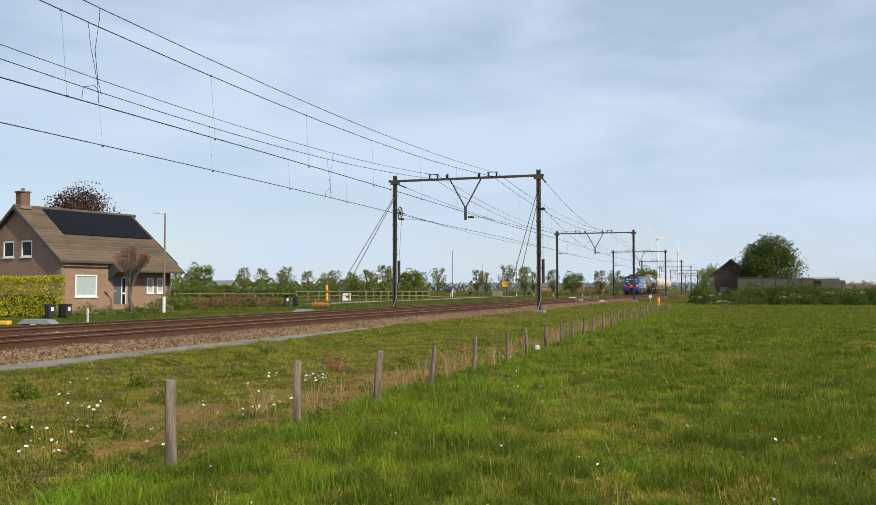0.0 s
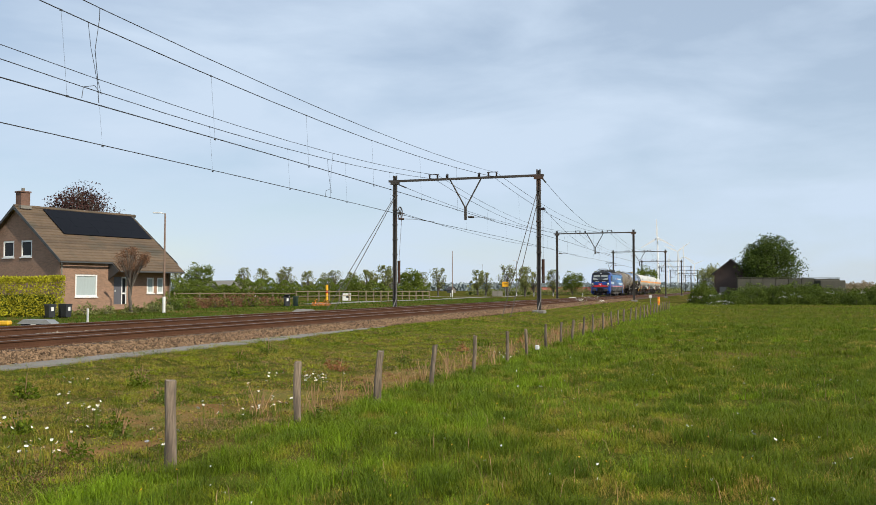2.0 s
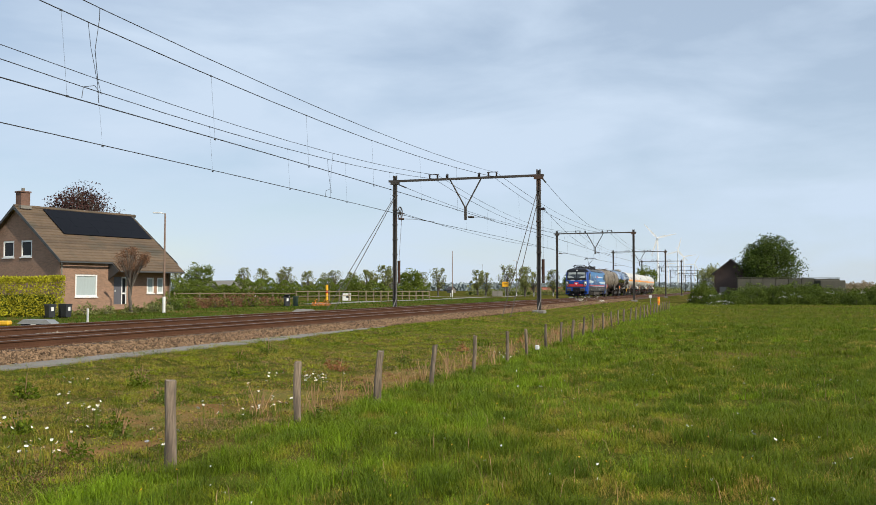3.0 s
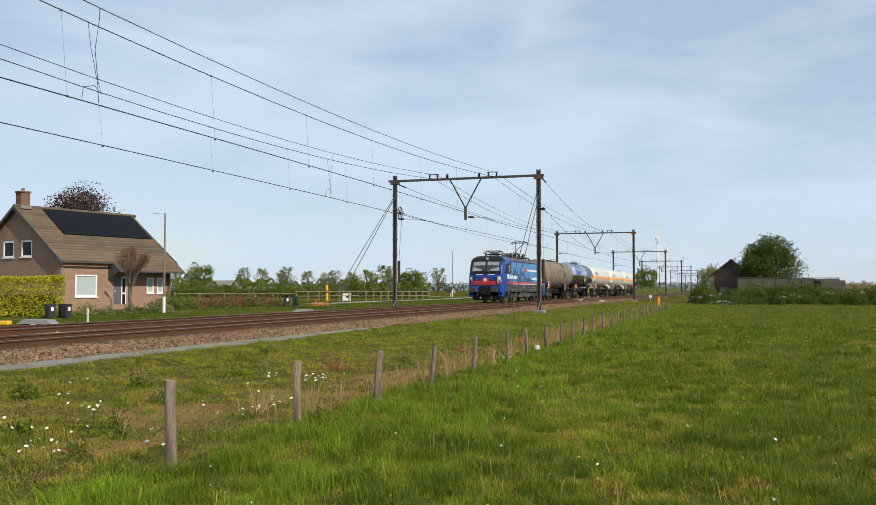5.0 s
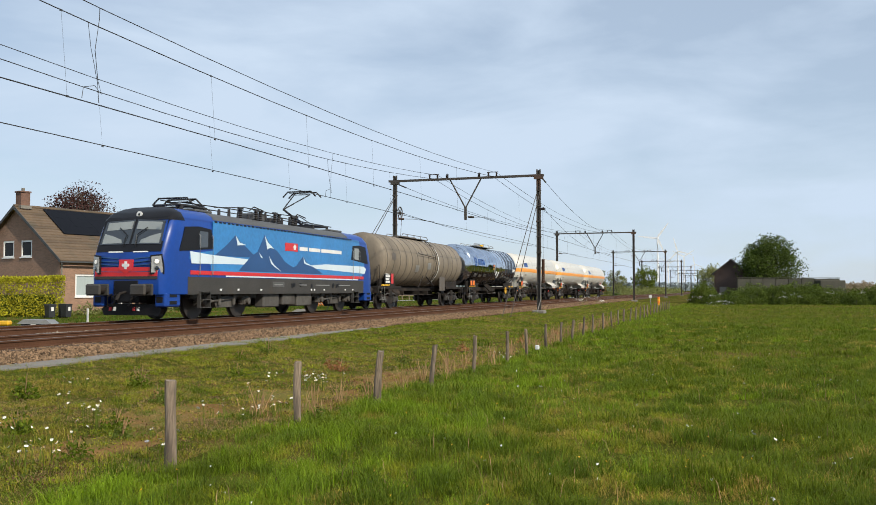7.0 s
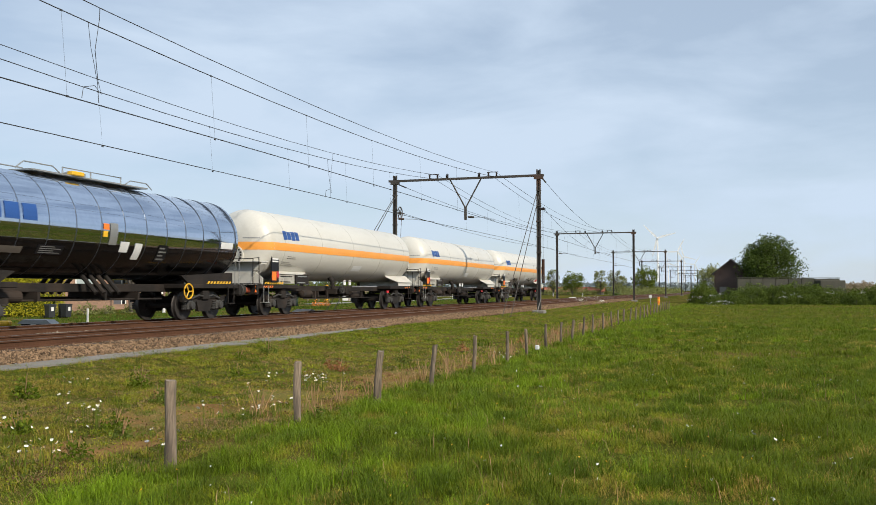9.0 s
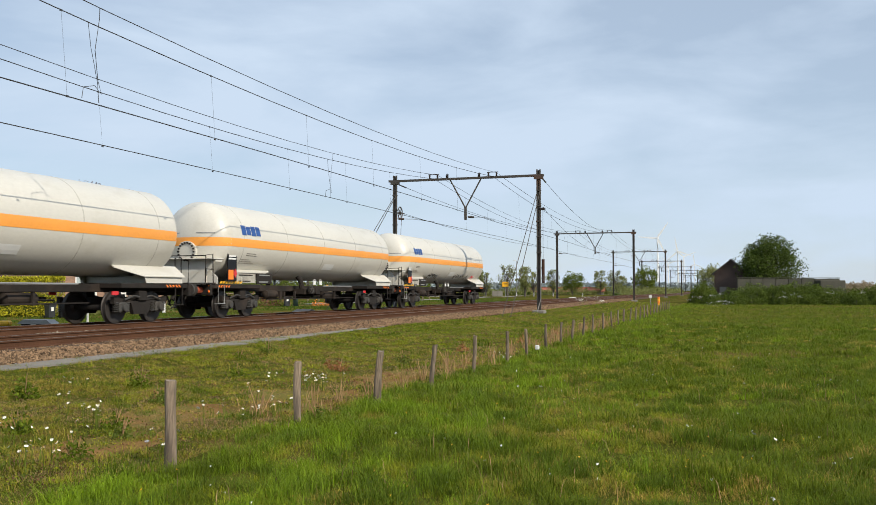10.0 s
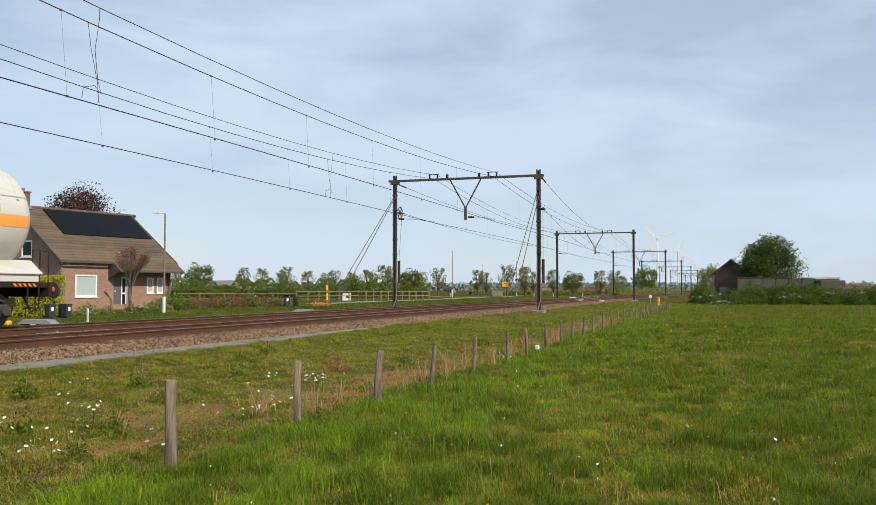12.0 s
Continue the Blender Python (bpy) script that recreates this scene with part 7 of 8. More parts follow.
def tussocks(label, material, seed, more, lush, tall, spans, keep=None):
    """Blades fanning out of one root: stretches of the plan with roots to the square metre and blades to the root."""
    V, T, n = [], [], 0
    for x0, x1, y0, y1, per, bl in spans:
        cx, cy = strip(x0, x1, y0, y1, per * more)
        m = waves(cx, cy, 0.9, seed) > lush
        if keep:
            m &= rng.uniform(0, 1, len(cx)) < keep(cx, cy)
        cx, cy = cx[m], cy[m]
        size = rng.uniform(0.06, 0.2, len(cx)) * np.where(rng.uniform(0, 1, len(cx)) < 0.2, 1.7, 1.0)
        x, y, sz = np.repeat(cx, bl), np.repeat(cy, bl), np.repeat(size, bl)
        x, y = x + rng.normal(0, 0.6, len(x)) * sz, y + rng.normal(0, 0.6, len(y)) * sz
        v, t = blades(x, y, ground_many(x, y) - 0.02, tall * (0.07 + 0.75 * sz) * rng.uniform(0.6, 1.2, len(x)), np.full(len(x), 0.0055 + 0.000025 * y0 * y0), rng, 1.5)
        V.append(v)
        T.append(t + n)
        n += len(v)
    tagged(tri_mesh("grass_tussocks", np.concatenate(V), np.concatenate(T), material), label, "grass", kind="stuff")


IN_MEADOW = ((-5.2, 3, 4.5, 12, 3.0, 130), (-5.2, 4.5, 12, 24, 1.6, 90), (-5.2, 7, 24, 46, 0.6, 50))
ON_VERGE = ((-12.2, -5.5, 6, 14, 2.6, 90), (-12.2, -5.5, 14, 26, 1.5, 60), (-12.2, -5.5, 26, 44, 0.7, 40))
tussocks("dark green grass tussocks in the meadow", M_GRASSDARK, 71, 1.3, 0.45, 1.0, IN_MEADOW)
tussocks("bright fresh green grass tufts in the meadow", M_GRASSFRESH, 72, 1.2, 0.45, 0.9, IN_MEADOW, lambda x, y: 0.25 + 0.75 * lush_band(x, y))
tussocks("yellowish short grass tufts in the meadow", M_GRASSPALE, 73, 0.8, 0.55, 0.5, IN_MEADOW)
tussocks("dark green grass tufts on the verge", M_GRASSDARK, 74, 0.7, 0.58, 0.6, ON_VERGE)
tussocks("olive grass tufts on the verge", M_GRASS, 75, 1.2, 0.45, 0.5, ON_VERGE)
tussocks("grass tufts creeping over the gravel edge", M_GRASSDARK, 76, 1.0, 0.40, 0.55, ((-12.75, -12.1, 8, 20, 7, 30), (-12.8, -12.2, 20, 36, 4, 24)))

VERGE = [(-12.8, -5.2, 5, 12, 2100, 0.65), (-12.8, -5.2, 12, 22, 1000, 0.95), (-12.8, -5.2, 22, 40, 300, 1.8), (-12.7, -5.2, 40, 70, 75, 3.4), (-12.7, -5.2, 70, 115, 18, 8)]


def bare(x, y):
    """Worn ground near the fence where little grows, about 0 to 1."""
    mid = np.exp(-((x + 6.7) / 1.5) ** 2)
    return np.clip(mid * 1.5 * (0.5 * waves(x, y, 1.1, 23) + 0.5 * waves(x, y, 2.6, 24)) + 0.5 * np.clip((waves(x, y, 1.3, 25) - 0.6) * 5, 0, 1), 0, 1) * np.clip(1.5 - y / 40, 0.35, 1)


def verge_green(x, y):
    c = clumps(x, y, 41)
    return (1 - 0.72 * bare(x, y)) * (0.25 + 0.75 * c) * np.clip((x + 12.6 + 0.5 * waves(x, y, 2.0, 50)) * 3, 0, 1), 0.4 + 0.7 * c


def verge_dry(x, y):
    g = waves(x, y, 1.2, 33)
    return np.clip(0.34 + 0.75 * bare(x, y) * g + 0.15 * np.clip((g - 0.5) * 3, 0, 1), 0, 1) * np.clip((x + 12.3) * 3, 0, 1), 0.4 + 0.5 * g


grow("verge_grass", "short olive-green verge grass on the slope", M_GRASSPALE, VERGE, 0.075, 0.006, lambda x, y: (verge_green(x, y)[0] * np.clip(1.1 - (y - 14) / 22, 0.3, 0.75), verge_green(x, y)[1]), 2.0)
grow("verge_herbs", "mixed green weeds on the railway verge", M_GRASS, VERGE, 0.08, 0.007, lambda x, y: (0.4 * verge_green(x, y)[0], verge_green(x, y)[1]), 2.0)
grow("verge_grass", "deep green verge grass on the slope", M_GRASSDARK, VERGE, 0.09, 0.007, lambda x, y: (verge_green(x, y)[0] * np.clip(0.04 + 0.4 * np.clip((waves(x, y, 1.6, 27) - 0.52) * 6, 0, 1) + 0.12 * np.clip((y - 14) / 18, 0, 1), 0, 1), verge_green(x, y)[1]), 1.8)
grow("verge_fresh", "fresh green grass on the farther slope", M_GRASSFRESH, VERGE, 0.10, 0.007, lambda x, y: (verge_green(x, y)[0] * 0.65 * np.clip((y - 13) / 16, 0, 1), verge_green(x, y)[1]), 1.8)
grow("verge_straw", "dry straw-coloured grass along the fence", M_STRAW, VERGE, 0.07, 0.0045, verge_dry, 2.2)

FARSIDE = [(-27, -21.7, 22, 60, 60, 4.0), (-40, -27, 33, 62, 26, 5.5), (-30, -21.7, 60, 120, 14, 8), (-44, -30, 60, 130, 6, 11)]
grow("trackside_grass", "dense dark green grass beyond the tracks", M_TRACKSIDE, FARSIDE, 0.12, 0.008, lambda x, y: (0.5 + 0.5 * waves(x, y, 0.6, 5), 0.6 + 0.6 * waves(x, y, 0.5, 6)))


# ballast stones lying loose on the bed
def stones(n, x0, x1, y0, y1, size, top):
    x, y = rng.uniform(x0, x1, n), y0 + (y1 - y0) * rng.uniform(0, 1, n) ** 1.4
    z = np.array([top(v) for v in x])
    s = size * rng.uniform(0.6, 1.3, n)
    o = np.array([[1, 0, 0], [-1, 0, 0], [0, 1, 0], [0, -1, 0], [0, 0, 0.8], [0, 0, -0.8]])
    v = o[None] * s[:, None, None] * rng.uniform(0.6, 1.2, (n, 6, 1)) + rng.normal(0, 0.25, (n, 6, 3)) * s[:, None, None]
    v += np.stack([x, y, z], 1)[:, None]
    f = np.array([[0, 2, 4], [2, 1, 4], [1, 3, 4], [3, 0, 4], [2, 0, 5], [1, 2, 5], [3, 1, 5], [0, 3, 5]])
    return v.reshape(-1, 3), (f[None] + (np.arange(n) * 6)[:, None, None]).reshape(-1, 3)


M_STONE = mat("ballast_chippings", (0.178, 0.115, 0.067), 0.95, vary=0.2, scale=0.4, fine=5, per_island=0.75, other=(0.17, 0.105, 0.065), spread=(0.45, 0.7), spec=0.15)
va, ta = stones(44000, -14.1, -12.75, 8, 62, 0.040, lambda x: steps(-x, [(12.75, -0.37), (12.85, -0.34), (13.55, -0.205), (22, -0.205)]))
vb, tb = stones(14000, -18.2, -14.0, 8, 55, 0.042, lambda x: -0.21)
vc, tc = stones(6000, -14.1, -12.7, 62, 130, 0.07, lambda x: steps(-x, [(12.75, -0.37), (12.85, -0.34), (13.55, -0.205), (22, -0.205)]))
tagged(tri_mesh("ballast_stones", np.concatenate([va, vb, vc]), np.concatenate([ta, tb + len(va), tc + len(va) + len(vb)]), M_STONE), "loose brown-grey ballast stones", "ballast", kind="stuff")

vp, tp = stones(260, -17.75, -16.9, 19.2, 22.0, 0.06, lambda x: -0.17)
tagged(tri_mesh("spilled_stones", vp, tp, mat("pale_stone", (0.26, 0.225, 0.175), 0.9, vary=0.2, per_island=0.4)), "pale stones spilled between the tracks", "stones", kind="stuff")

# sleepers, almost buried
bm = B()
me_v, me_f = [], []
for c in (NEAR, FAR):
    for k in range(260):
        y0 = -2 + 0.6 * k
        i = len(me_v)
        for zz in (-0.3, -0.172):
            me_v += [(-c - 1.26, y0, zz), (-c + 1.26, y0, zz), (-c + 1.26, y0 + 0.26, zz), (-c - 1.26, y0 + 0.26, zz)]
        me_f += [(i + 4, i + 5, i + 6, i + 7), (i, i + 1, i + 5, i + 4), (i + 1, i + 2, i + 6, i + 5), (i + 2, i + 3, i + 7, i + 6), (i + 3, i, i + 4, i + 7)]
bm.free()
tagged(soup("sleepers", me_v, me_f, M_SLEEPER), "brown-stained sleepers set in the ballast", "sleepers", kind="stuff")


# ---- trees and bushes ----
def crown_points(clumps, per, spread, r):
    pts = []
    for c, s in clumps:
        d = r.normal(size=(per, 3))
        d /= np.linalg.norm(d, axis=1)[:, None]
        pts.append(np.asarray(c) + d * (r.uniform(0.35, 1.0, per) ** 0.6)[:, None] * s * spread)
    return np.concatenate(pts)


def tree(m, height, width, base, leaf, n_clumps, per, leaf_size, seed, label, group="", bare=False, trunk=None):
    """Tapered trunk, limbs to every clump, and a crown of small leaves."""
    r = np.random.default_rng(seed)
    t = thing("tree", label, "tree", m, group)
    tr = trunk or height * 0.028
    bm = B()
    pts = [(0, 0, -0.3), (0.02 * height * r.normal(), 0.02 * height * r.normal(), height * 0.3), (0.03 * height * r.normal(), 0.03 * height * r.normal(), height * 0.72)]
    for a, b, ra, rb in ((pts[0], pts[1], tr, tr * 0.75), (pts[1], pts[2], tr * 0.75, tr * 0.3)):
        rod(bm, a, b, ra, rb, 8)
    part("trunk", bm, M_BARK, t)
    clumps = []
    cz, rz = (height + base) / 2, (height - base) / 2
    for k in range(n_clumps):
        d = r.normal(size=3)
        d /= np.linalg.norm(d)
        q = r.uniform(0.35, 1.0) ** 0.5
        taper = 1.0 - 0.25 * max(0.0, d[2])
        c = np.array([d[0] * width / 2 * q * taper, d[1] * width / 2 * q * taper, cz + d[2] * rz * q * 0.9])
        clumps.append((c, width * r.uniform(0.10, 0.22)))
    bm = B()
    for c, s in clumps[::2] if not bare else clumps:
        f = min(0.9, max(0.25, (c[2] - 0.15 * height) / height))
        root = Vector(pts[0]).lerp(Vector(pts[2]), f * 0.9)
        rod(bm, root, c, tr * 0.3, tr * 0.07, 5)
        if bare:
            for _ in range(5):
                e = Vector(c) + Vector(np.clip(r.normal(size=3), -1.3, 1.3)) * width * 0.06 + Vector((0, 0, width * 0.03))
                rod(bm, Vector(c).lerp(root, r.uniform(0, 0.5)), e, tr * 0.12, tr * 0.04, 4)
    part("branchwork", bm, M_BARK, t)
    p = crown_points(clumps, per, 1.0, r)
    v, tt = leaf_quads(p, leaf_size * 0.6, leaf_size * 1.3, r)
    tri_mesh("crown", v, tt, leaf, t)
    return t


def bush(name, label, spots, leaf, per, leaf_size, seed, category="bush", squash=0.75):
    """A mound of leaves over short stems: spots are (x, y, radius)."""
    r = np.random.default_rng(seed)
    x, y = spots[0][0], spots[0][1]
    z = ground_z(x, y)
    t = thing(name, label, category, pose(x, y, z))
    pts, bm = [], B()
    for a, b, s in spots:
        gz = ground_z(a, b) - z
        n = int(per * s * s)
        d = r.normal(size=(n, 3))
        d[:, 2] = np.abs(d[:, 2])
        d /= np.linalg.norm(d, axis=1)[:, None]
        lump = 1 + 0.22 * np.sin(d[:, 0] * 7 + a) * np.cos(d[:, 1] * 6 + b)
        pts.append(np.array([a - x, b - y, gz]) + d * (r.uniform(0.3, 1, n) ** 0.4 * lump)[:, None] * s * np.array([1, 1, squash * 1.3]))
        for _ in range(5):
            e = r.normal(size=3) * 0.4
            rod(bm, (a - x, b - y, gz - 0.15), (a - x + e[0] * s, b - y + e[1] * s, gz + s * 0.7), 0.03 * s, 0.01, 4)
    tagged(part("stem_bundle", bm, M_BARK, t), kind="stuff")
    v, tt = leaf_quads(np.concatenate(pts), leaf_size * 0.6, leaf_size * 1.3, r)
    tri_mesh("foliage", v, tt, leaf, t)
    return t


def hedge(name, label, x0, y0, x1, y1, depth, height, leaf, per_m, leaf_size, seed, rough=0.15):
    """A clipped or wild hedge: leaves in a band along a line, on a twiggy core."""
    r = np.random.default_rng(seed)
    L = math.hypot(x1 - x0, y1 - y0)
    z = ground_z(x0, y0)
    ang = math.degrees(math.atan2(y1 - y0, x1 - x0))
    t = thing(name, label, "hedge", pose(x0, y0, z, 0, 0, ang))
    n = int(per_m * L)
    u = r.uniform(0, L, n)
    top = height * (1 + rough * (np.sin(u * 1.3 + seed) * 0.5 + np.sin(u * 3.1) * 0.3 + np.sin(u * 0.43 + 2) * 0.5))
    w = r.uniform(0, 1, n)
    face = r.uniform(0, 1, n)
    zz = np.where(face < 0.35, 1 - 0.12 * r.uniform(0, 1, n) ** 2, r.uniform(0, 1, n)) * top
    vv = np.where(face < 0.35, r.uniform(-0.5, 0.5, n), np.where(w < 0.72, -0.5, 0.5) * (1 - 0.25 * r.uniform(0, 1, n) ** 2)) * depth
    p = np.stack([u, vv + 0.08 * r.normal(size=n) * rough * 4, zz + 0.05 * r.normal(size=n)], 1)
    v, tt = leaf_quads(p, leaf_size * 0.6, leaf_size * 1.3, r)
    tri_mesh("foliage", v, tt, leaf, t)
    bm = B()
    for k in range(int(L * 1.5)):
        uu = (k + 0.5) / 1.5
        rod(bm, (uu, 0, -0.2), (uu + r.normal() * 0.2, r.normal() * 0.1, height * 0.8), 0.03, 0.012, 4)
    tagged(part("stem_bundle", bm, M_BARK, t), kind="stuff")
    part("twig_core", box(B(), 0.5, L - 0.5, -depth * 0.22, depth * 0.22, 0.05, height * 0.55, 0.1), M_LEAFDARK, t)
    return t


# hedge and planting round the house
hedge("clipped_hedge", "clipped golden-green garden hedge", -44.5, 37.0, -37.7, 43.0, 1.1, 2.3, M_HEDGE, 1700, 0.075, 3, 0.03)
bush("garden_shrubs", "low mixed green shrubs before the house", [(-38.6, 46.0, 0.75), (-38.0, 47.2, 0.6), (-37.4, 48.6, 0.55), (-36.9, 50.2, 0.7), (-36.6, 51.6, 0.5), (-39.2, 44.6, 0.6)], M_LEAFGREY, 900, 0.07, 4)
bush("garden_shrubs", "dark green clipped shrubs under the windows", [(-37.6, 51.6, 0.6), (-37.3, 53.2, 0.65), (-37.9, 49.9, 0.5)], M_LEAFDARK, 900, 0.07, 14)
bush("reddish_shrubs", "reddish brown low shrubs along the lane", [(-37.4, 56.0, 0.9), (-36.8, 57.6, 1.05), (-36.2, 59.2, 1.0), (-35.6, 60.8, 1.1), (-35.0, 62.2, 0.9), (-34.4, 63.6, 0.8)], M_RUST, 600, 0.08, 5)
bush("verge_shrubs", "green shrubs along the lane", [(-38.2, 54.0, 1.2), (-37.6, 55.2, 1.0), (-36.4, 58.2, 0.8), (-35.2, 60.4, 0.9), (-34.4, 63.0, 0.7)], M_LEAF, 700, 0.08, 6)
bush("flowering_shrub", "low shrub with orange flowers", [(-32.6, 66.5, 0.5), (-32.0, 67.0, 0.45)], mat("orange_flowers", (0.65, 0.22, 0.03), 0.7, vary=0.3, scale=5), 700, 0.06, 7)
tree(pose(-37.2, 48.6, ground_z(-37.2, 48.6)), 4.4, 2.3, 2.6, M_RUST, 34, 230, 0.035, 8, "small garden tree with sparse reddish brown twigs", bare=True, trunk=0.125)
tree(pose(-59.5, 69.7, 0), 10.9, 7.2, 5.0, M_COPPERL, 95, 80, 0.12, 9, "copper beech with dark purple young leaves", bare=True)

# row of young trees and rough hedges across the field
row_a = tree(pose(-104.7, 176.2, 0.1), 6.6, 3.8, 1.5, M_LEAFGREY, 34, 42, 0.14, 20, "young roadside tree with thin olive foliage", "field trees", bare=True)
row_b = tree(pose(-101.0, 177.4, 0.1), 6.0, 3.4, 1.2, M_LEAFGREY, 34, 62, 0.15, 21, "young roadside tree with fresh green leaves", "field trees")
row_c = tree(pose(-97.4, 147.0, 0.1), 6.4, 5.4, 0.9, M_LEAF, 44, 90, 0.17, 22, "dense green field tree", "field trees")
rt = random.Random(8)


def again(src, x, y, k=1.0):
    return copy_thing(src, pose(x, y, ground_z(x, y), 0, 0, rt.uniform(0, 360)) @ Matrix.Scale(k, 4))


for k in range(2, 13):
    again((row_a, row_b, row_a)[k % 3], -104.7 + 3.45 * k + rt.uniform(-0.7, 0.7), 176.2 + 1.15 * k + rt.uniform(-3, 3), rt.uniform(0.85, 1.08))
for x, y, k, src in ((-101.5, 146, 0.85, row_a), (-58.8, 138.7, 0.82, row_b), (-55.8, 139.6, 0.95, row_b), (-51.4, 141, 0.8, row_c), (-54.3, 193, 1.0, row_b),
                     (-48.0, 195, 1.15, row_a), (-37.5, 166.9, 1.0, row_b), (-36.1, 188.4, 0.95, row_a), (-31.3, 184.7, 0.85, row_c), (-32, 232, 1.1, row_b), (-23.5, 192.5, 0.95, row_a), (-20.9, 235.6, 1.25, row_c),
                     (-45, 200, 0.8, row_b), (-42, 196, 0.9, row_a), (-51, 188, 0.85, row_a), (-27, 236, 0.9, row_b), (-62, 141, 0.6, row_c)):
    again(src, x, y, k)
hedge("field_hedge", "rough green field hedge", -98, 118, -47, 138, 2.4, 2.1, M_LEAF, 330, 0.15, 30, 0.4)
hedge("field_hedge", "fresh green wild field hedge", -92, 132, -53, 147, 2.0, 2.5, M_LEAF, 300, 0.15, 31, 0.45)
hedge("field_hedge", "mixed green hedge by the far road", -60, 205, -18, 250, 3.0, 1.5, M_LEAFGREY, 150, 0.2, 32, 0.5)
hedge("field_hedge", "thin olive hedge along the far line", -22, 180, -16.5, 320, 2.5, 1.5, M_LEAFGREY, 70, 0.2, 33, 0.5)

# far woods on the horizon; the distance haze is painted into their pale leaf colour
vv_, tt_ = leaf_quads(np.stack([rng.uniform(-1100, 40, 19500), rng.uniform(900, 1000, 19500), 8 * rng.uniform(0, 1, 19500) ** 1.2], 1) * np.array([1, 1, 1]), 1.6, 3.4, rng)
tagged(tri_mesh("far_woods", vv_, tt_, leaf_mat("haze_tinted_woods", (0.23, 0.27, 0.275), 0.2, 0.1)), "wooded horizon with haze painted into its colour", "woods", kind="stuff")

# right side: bank of brambles, bushes and the big tree
tree(pose(5.0, 124.3, -0.6), 8.7, 7.6, 0.8, M_LEAFDARK, 150, 150, 0.15, 40, "broad dark green field tree behind a concrete wall")
bush("bramble_bank", "tall nettles and brambles on the bank", [(-2.0 + 2.3 * k, 110 + 0.75 * k, (2.1 + 0.2 * math.sin(k * 1.7) + 0.2 * math.sin(k * 0.6)) * (0.7 if k < 2 else 1.0)) for k in range(17)] + [(6.4, 112.5, 2.15), (8.4, 113, 2.05), (17.5, 115, 2.1)], M_BANK, 1100, 0.10, 41, squash=0.8)
bush("bramble_bank", "fresh green weeds on the bank", [(-1.8 + 2.6 * k, 107 + 0.8 * k, 1.15 + 0.4 * math.sin(k * 2.3)) for k in range(15)], M_BANK, 1100, 0.10, 42)
bush("hedge_bush", "bushy green growth beside the railway", [(-3.2, 116, 1.2), (-2.3, 117, 1.05), (-4.1, 118, 1.0)], M_LEAF, 2600, 0.10, 43, squash=1.65)
tree(pose(-2.6, 178, -0.5), 6.4, 7.0, 1.0, M_LEAFGREY, 50, 60, 0.2, 44, "brownish budding tree behind the shed", bare=True)
bush("far_hedge", "ploughed brown field edge with dry growth", [(24 + 4 * k, 300, 3.9 + 0.3 * math.sin(k * 2.1)) for k in range(13)], leaf_mat("dry_field_edge", (0.33, 0.265, 0.17), 0.15, 0.2), 600, 0.18, 45)


def parsley(x, y, h, n, seed):
    r = np.random.default_rng(seed)
    z = ground_z(x, y)
    t = thing("cow_parsley", "white flowering cow parsley in the grass", "wild flower", pose(x, y, z), "cow parsley")
    bm = B()
    pts = []
    for k in range(n):
        e = Vector((r.normal() * 0.45, r.normal() * 0.45, h * r.uniform(0.65, 1.1)))
        rod(bm, (e.x * 0.3, e.y * 0.3, -0.05), e, 0.012, 0.006, 4)
        pts.append(np.array(e) + r.normal(size=(12, 3)) * np.array([0.17, 0.17, 0.06]))
    tagged(part("stem_bundle", bm, M_LEAF, t), kind="stuff")
    v, tt = leaf_quads(np.concatenate(pts), 0.025, 0.055, r, 0.3)
    tagged(tri_mesh("flower_heads", v, tt, M_PETAL, t, "white umbels"), kind="stuff")


for k, (x, y, h) in enumerate(((-0.7, 71, 0.9), (11.4, 110.5, 1.6), (14.8, 111.5, 1.6), (7.3, 108, 1.4), (5.8, 108, 1.3), (-1.6, 104, 1.3), (-10.8, 75.6, 0.9), (-12.2, 78, 0.8), (18, 112, 1.4), (-3.4, 100, 1.0))):
    parsley(x, y, h * 0.95, 7 if y < 100 else 4, 60 + k)


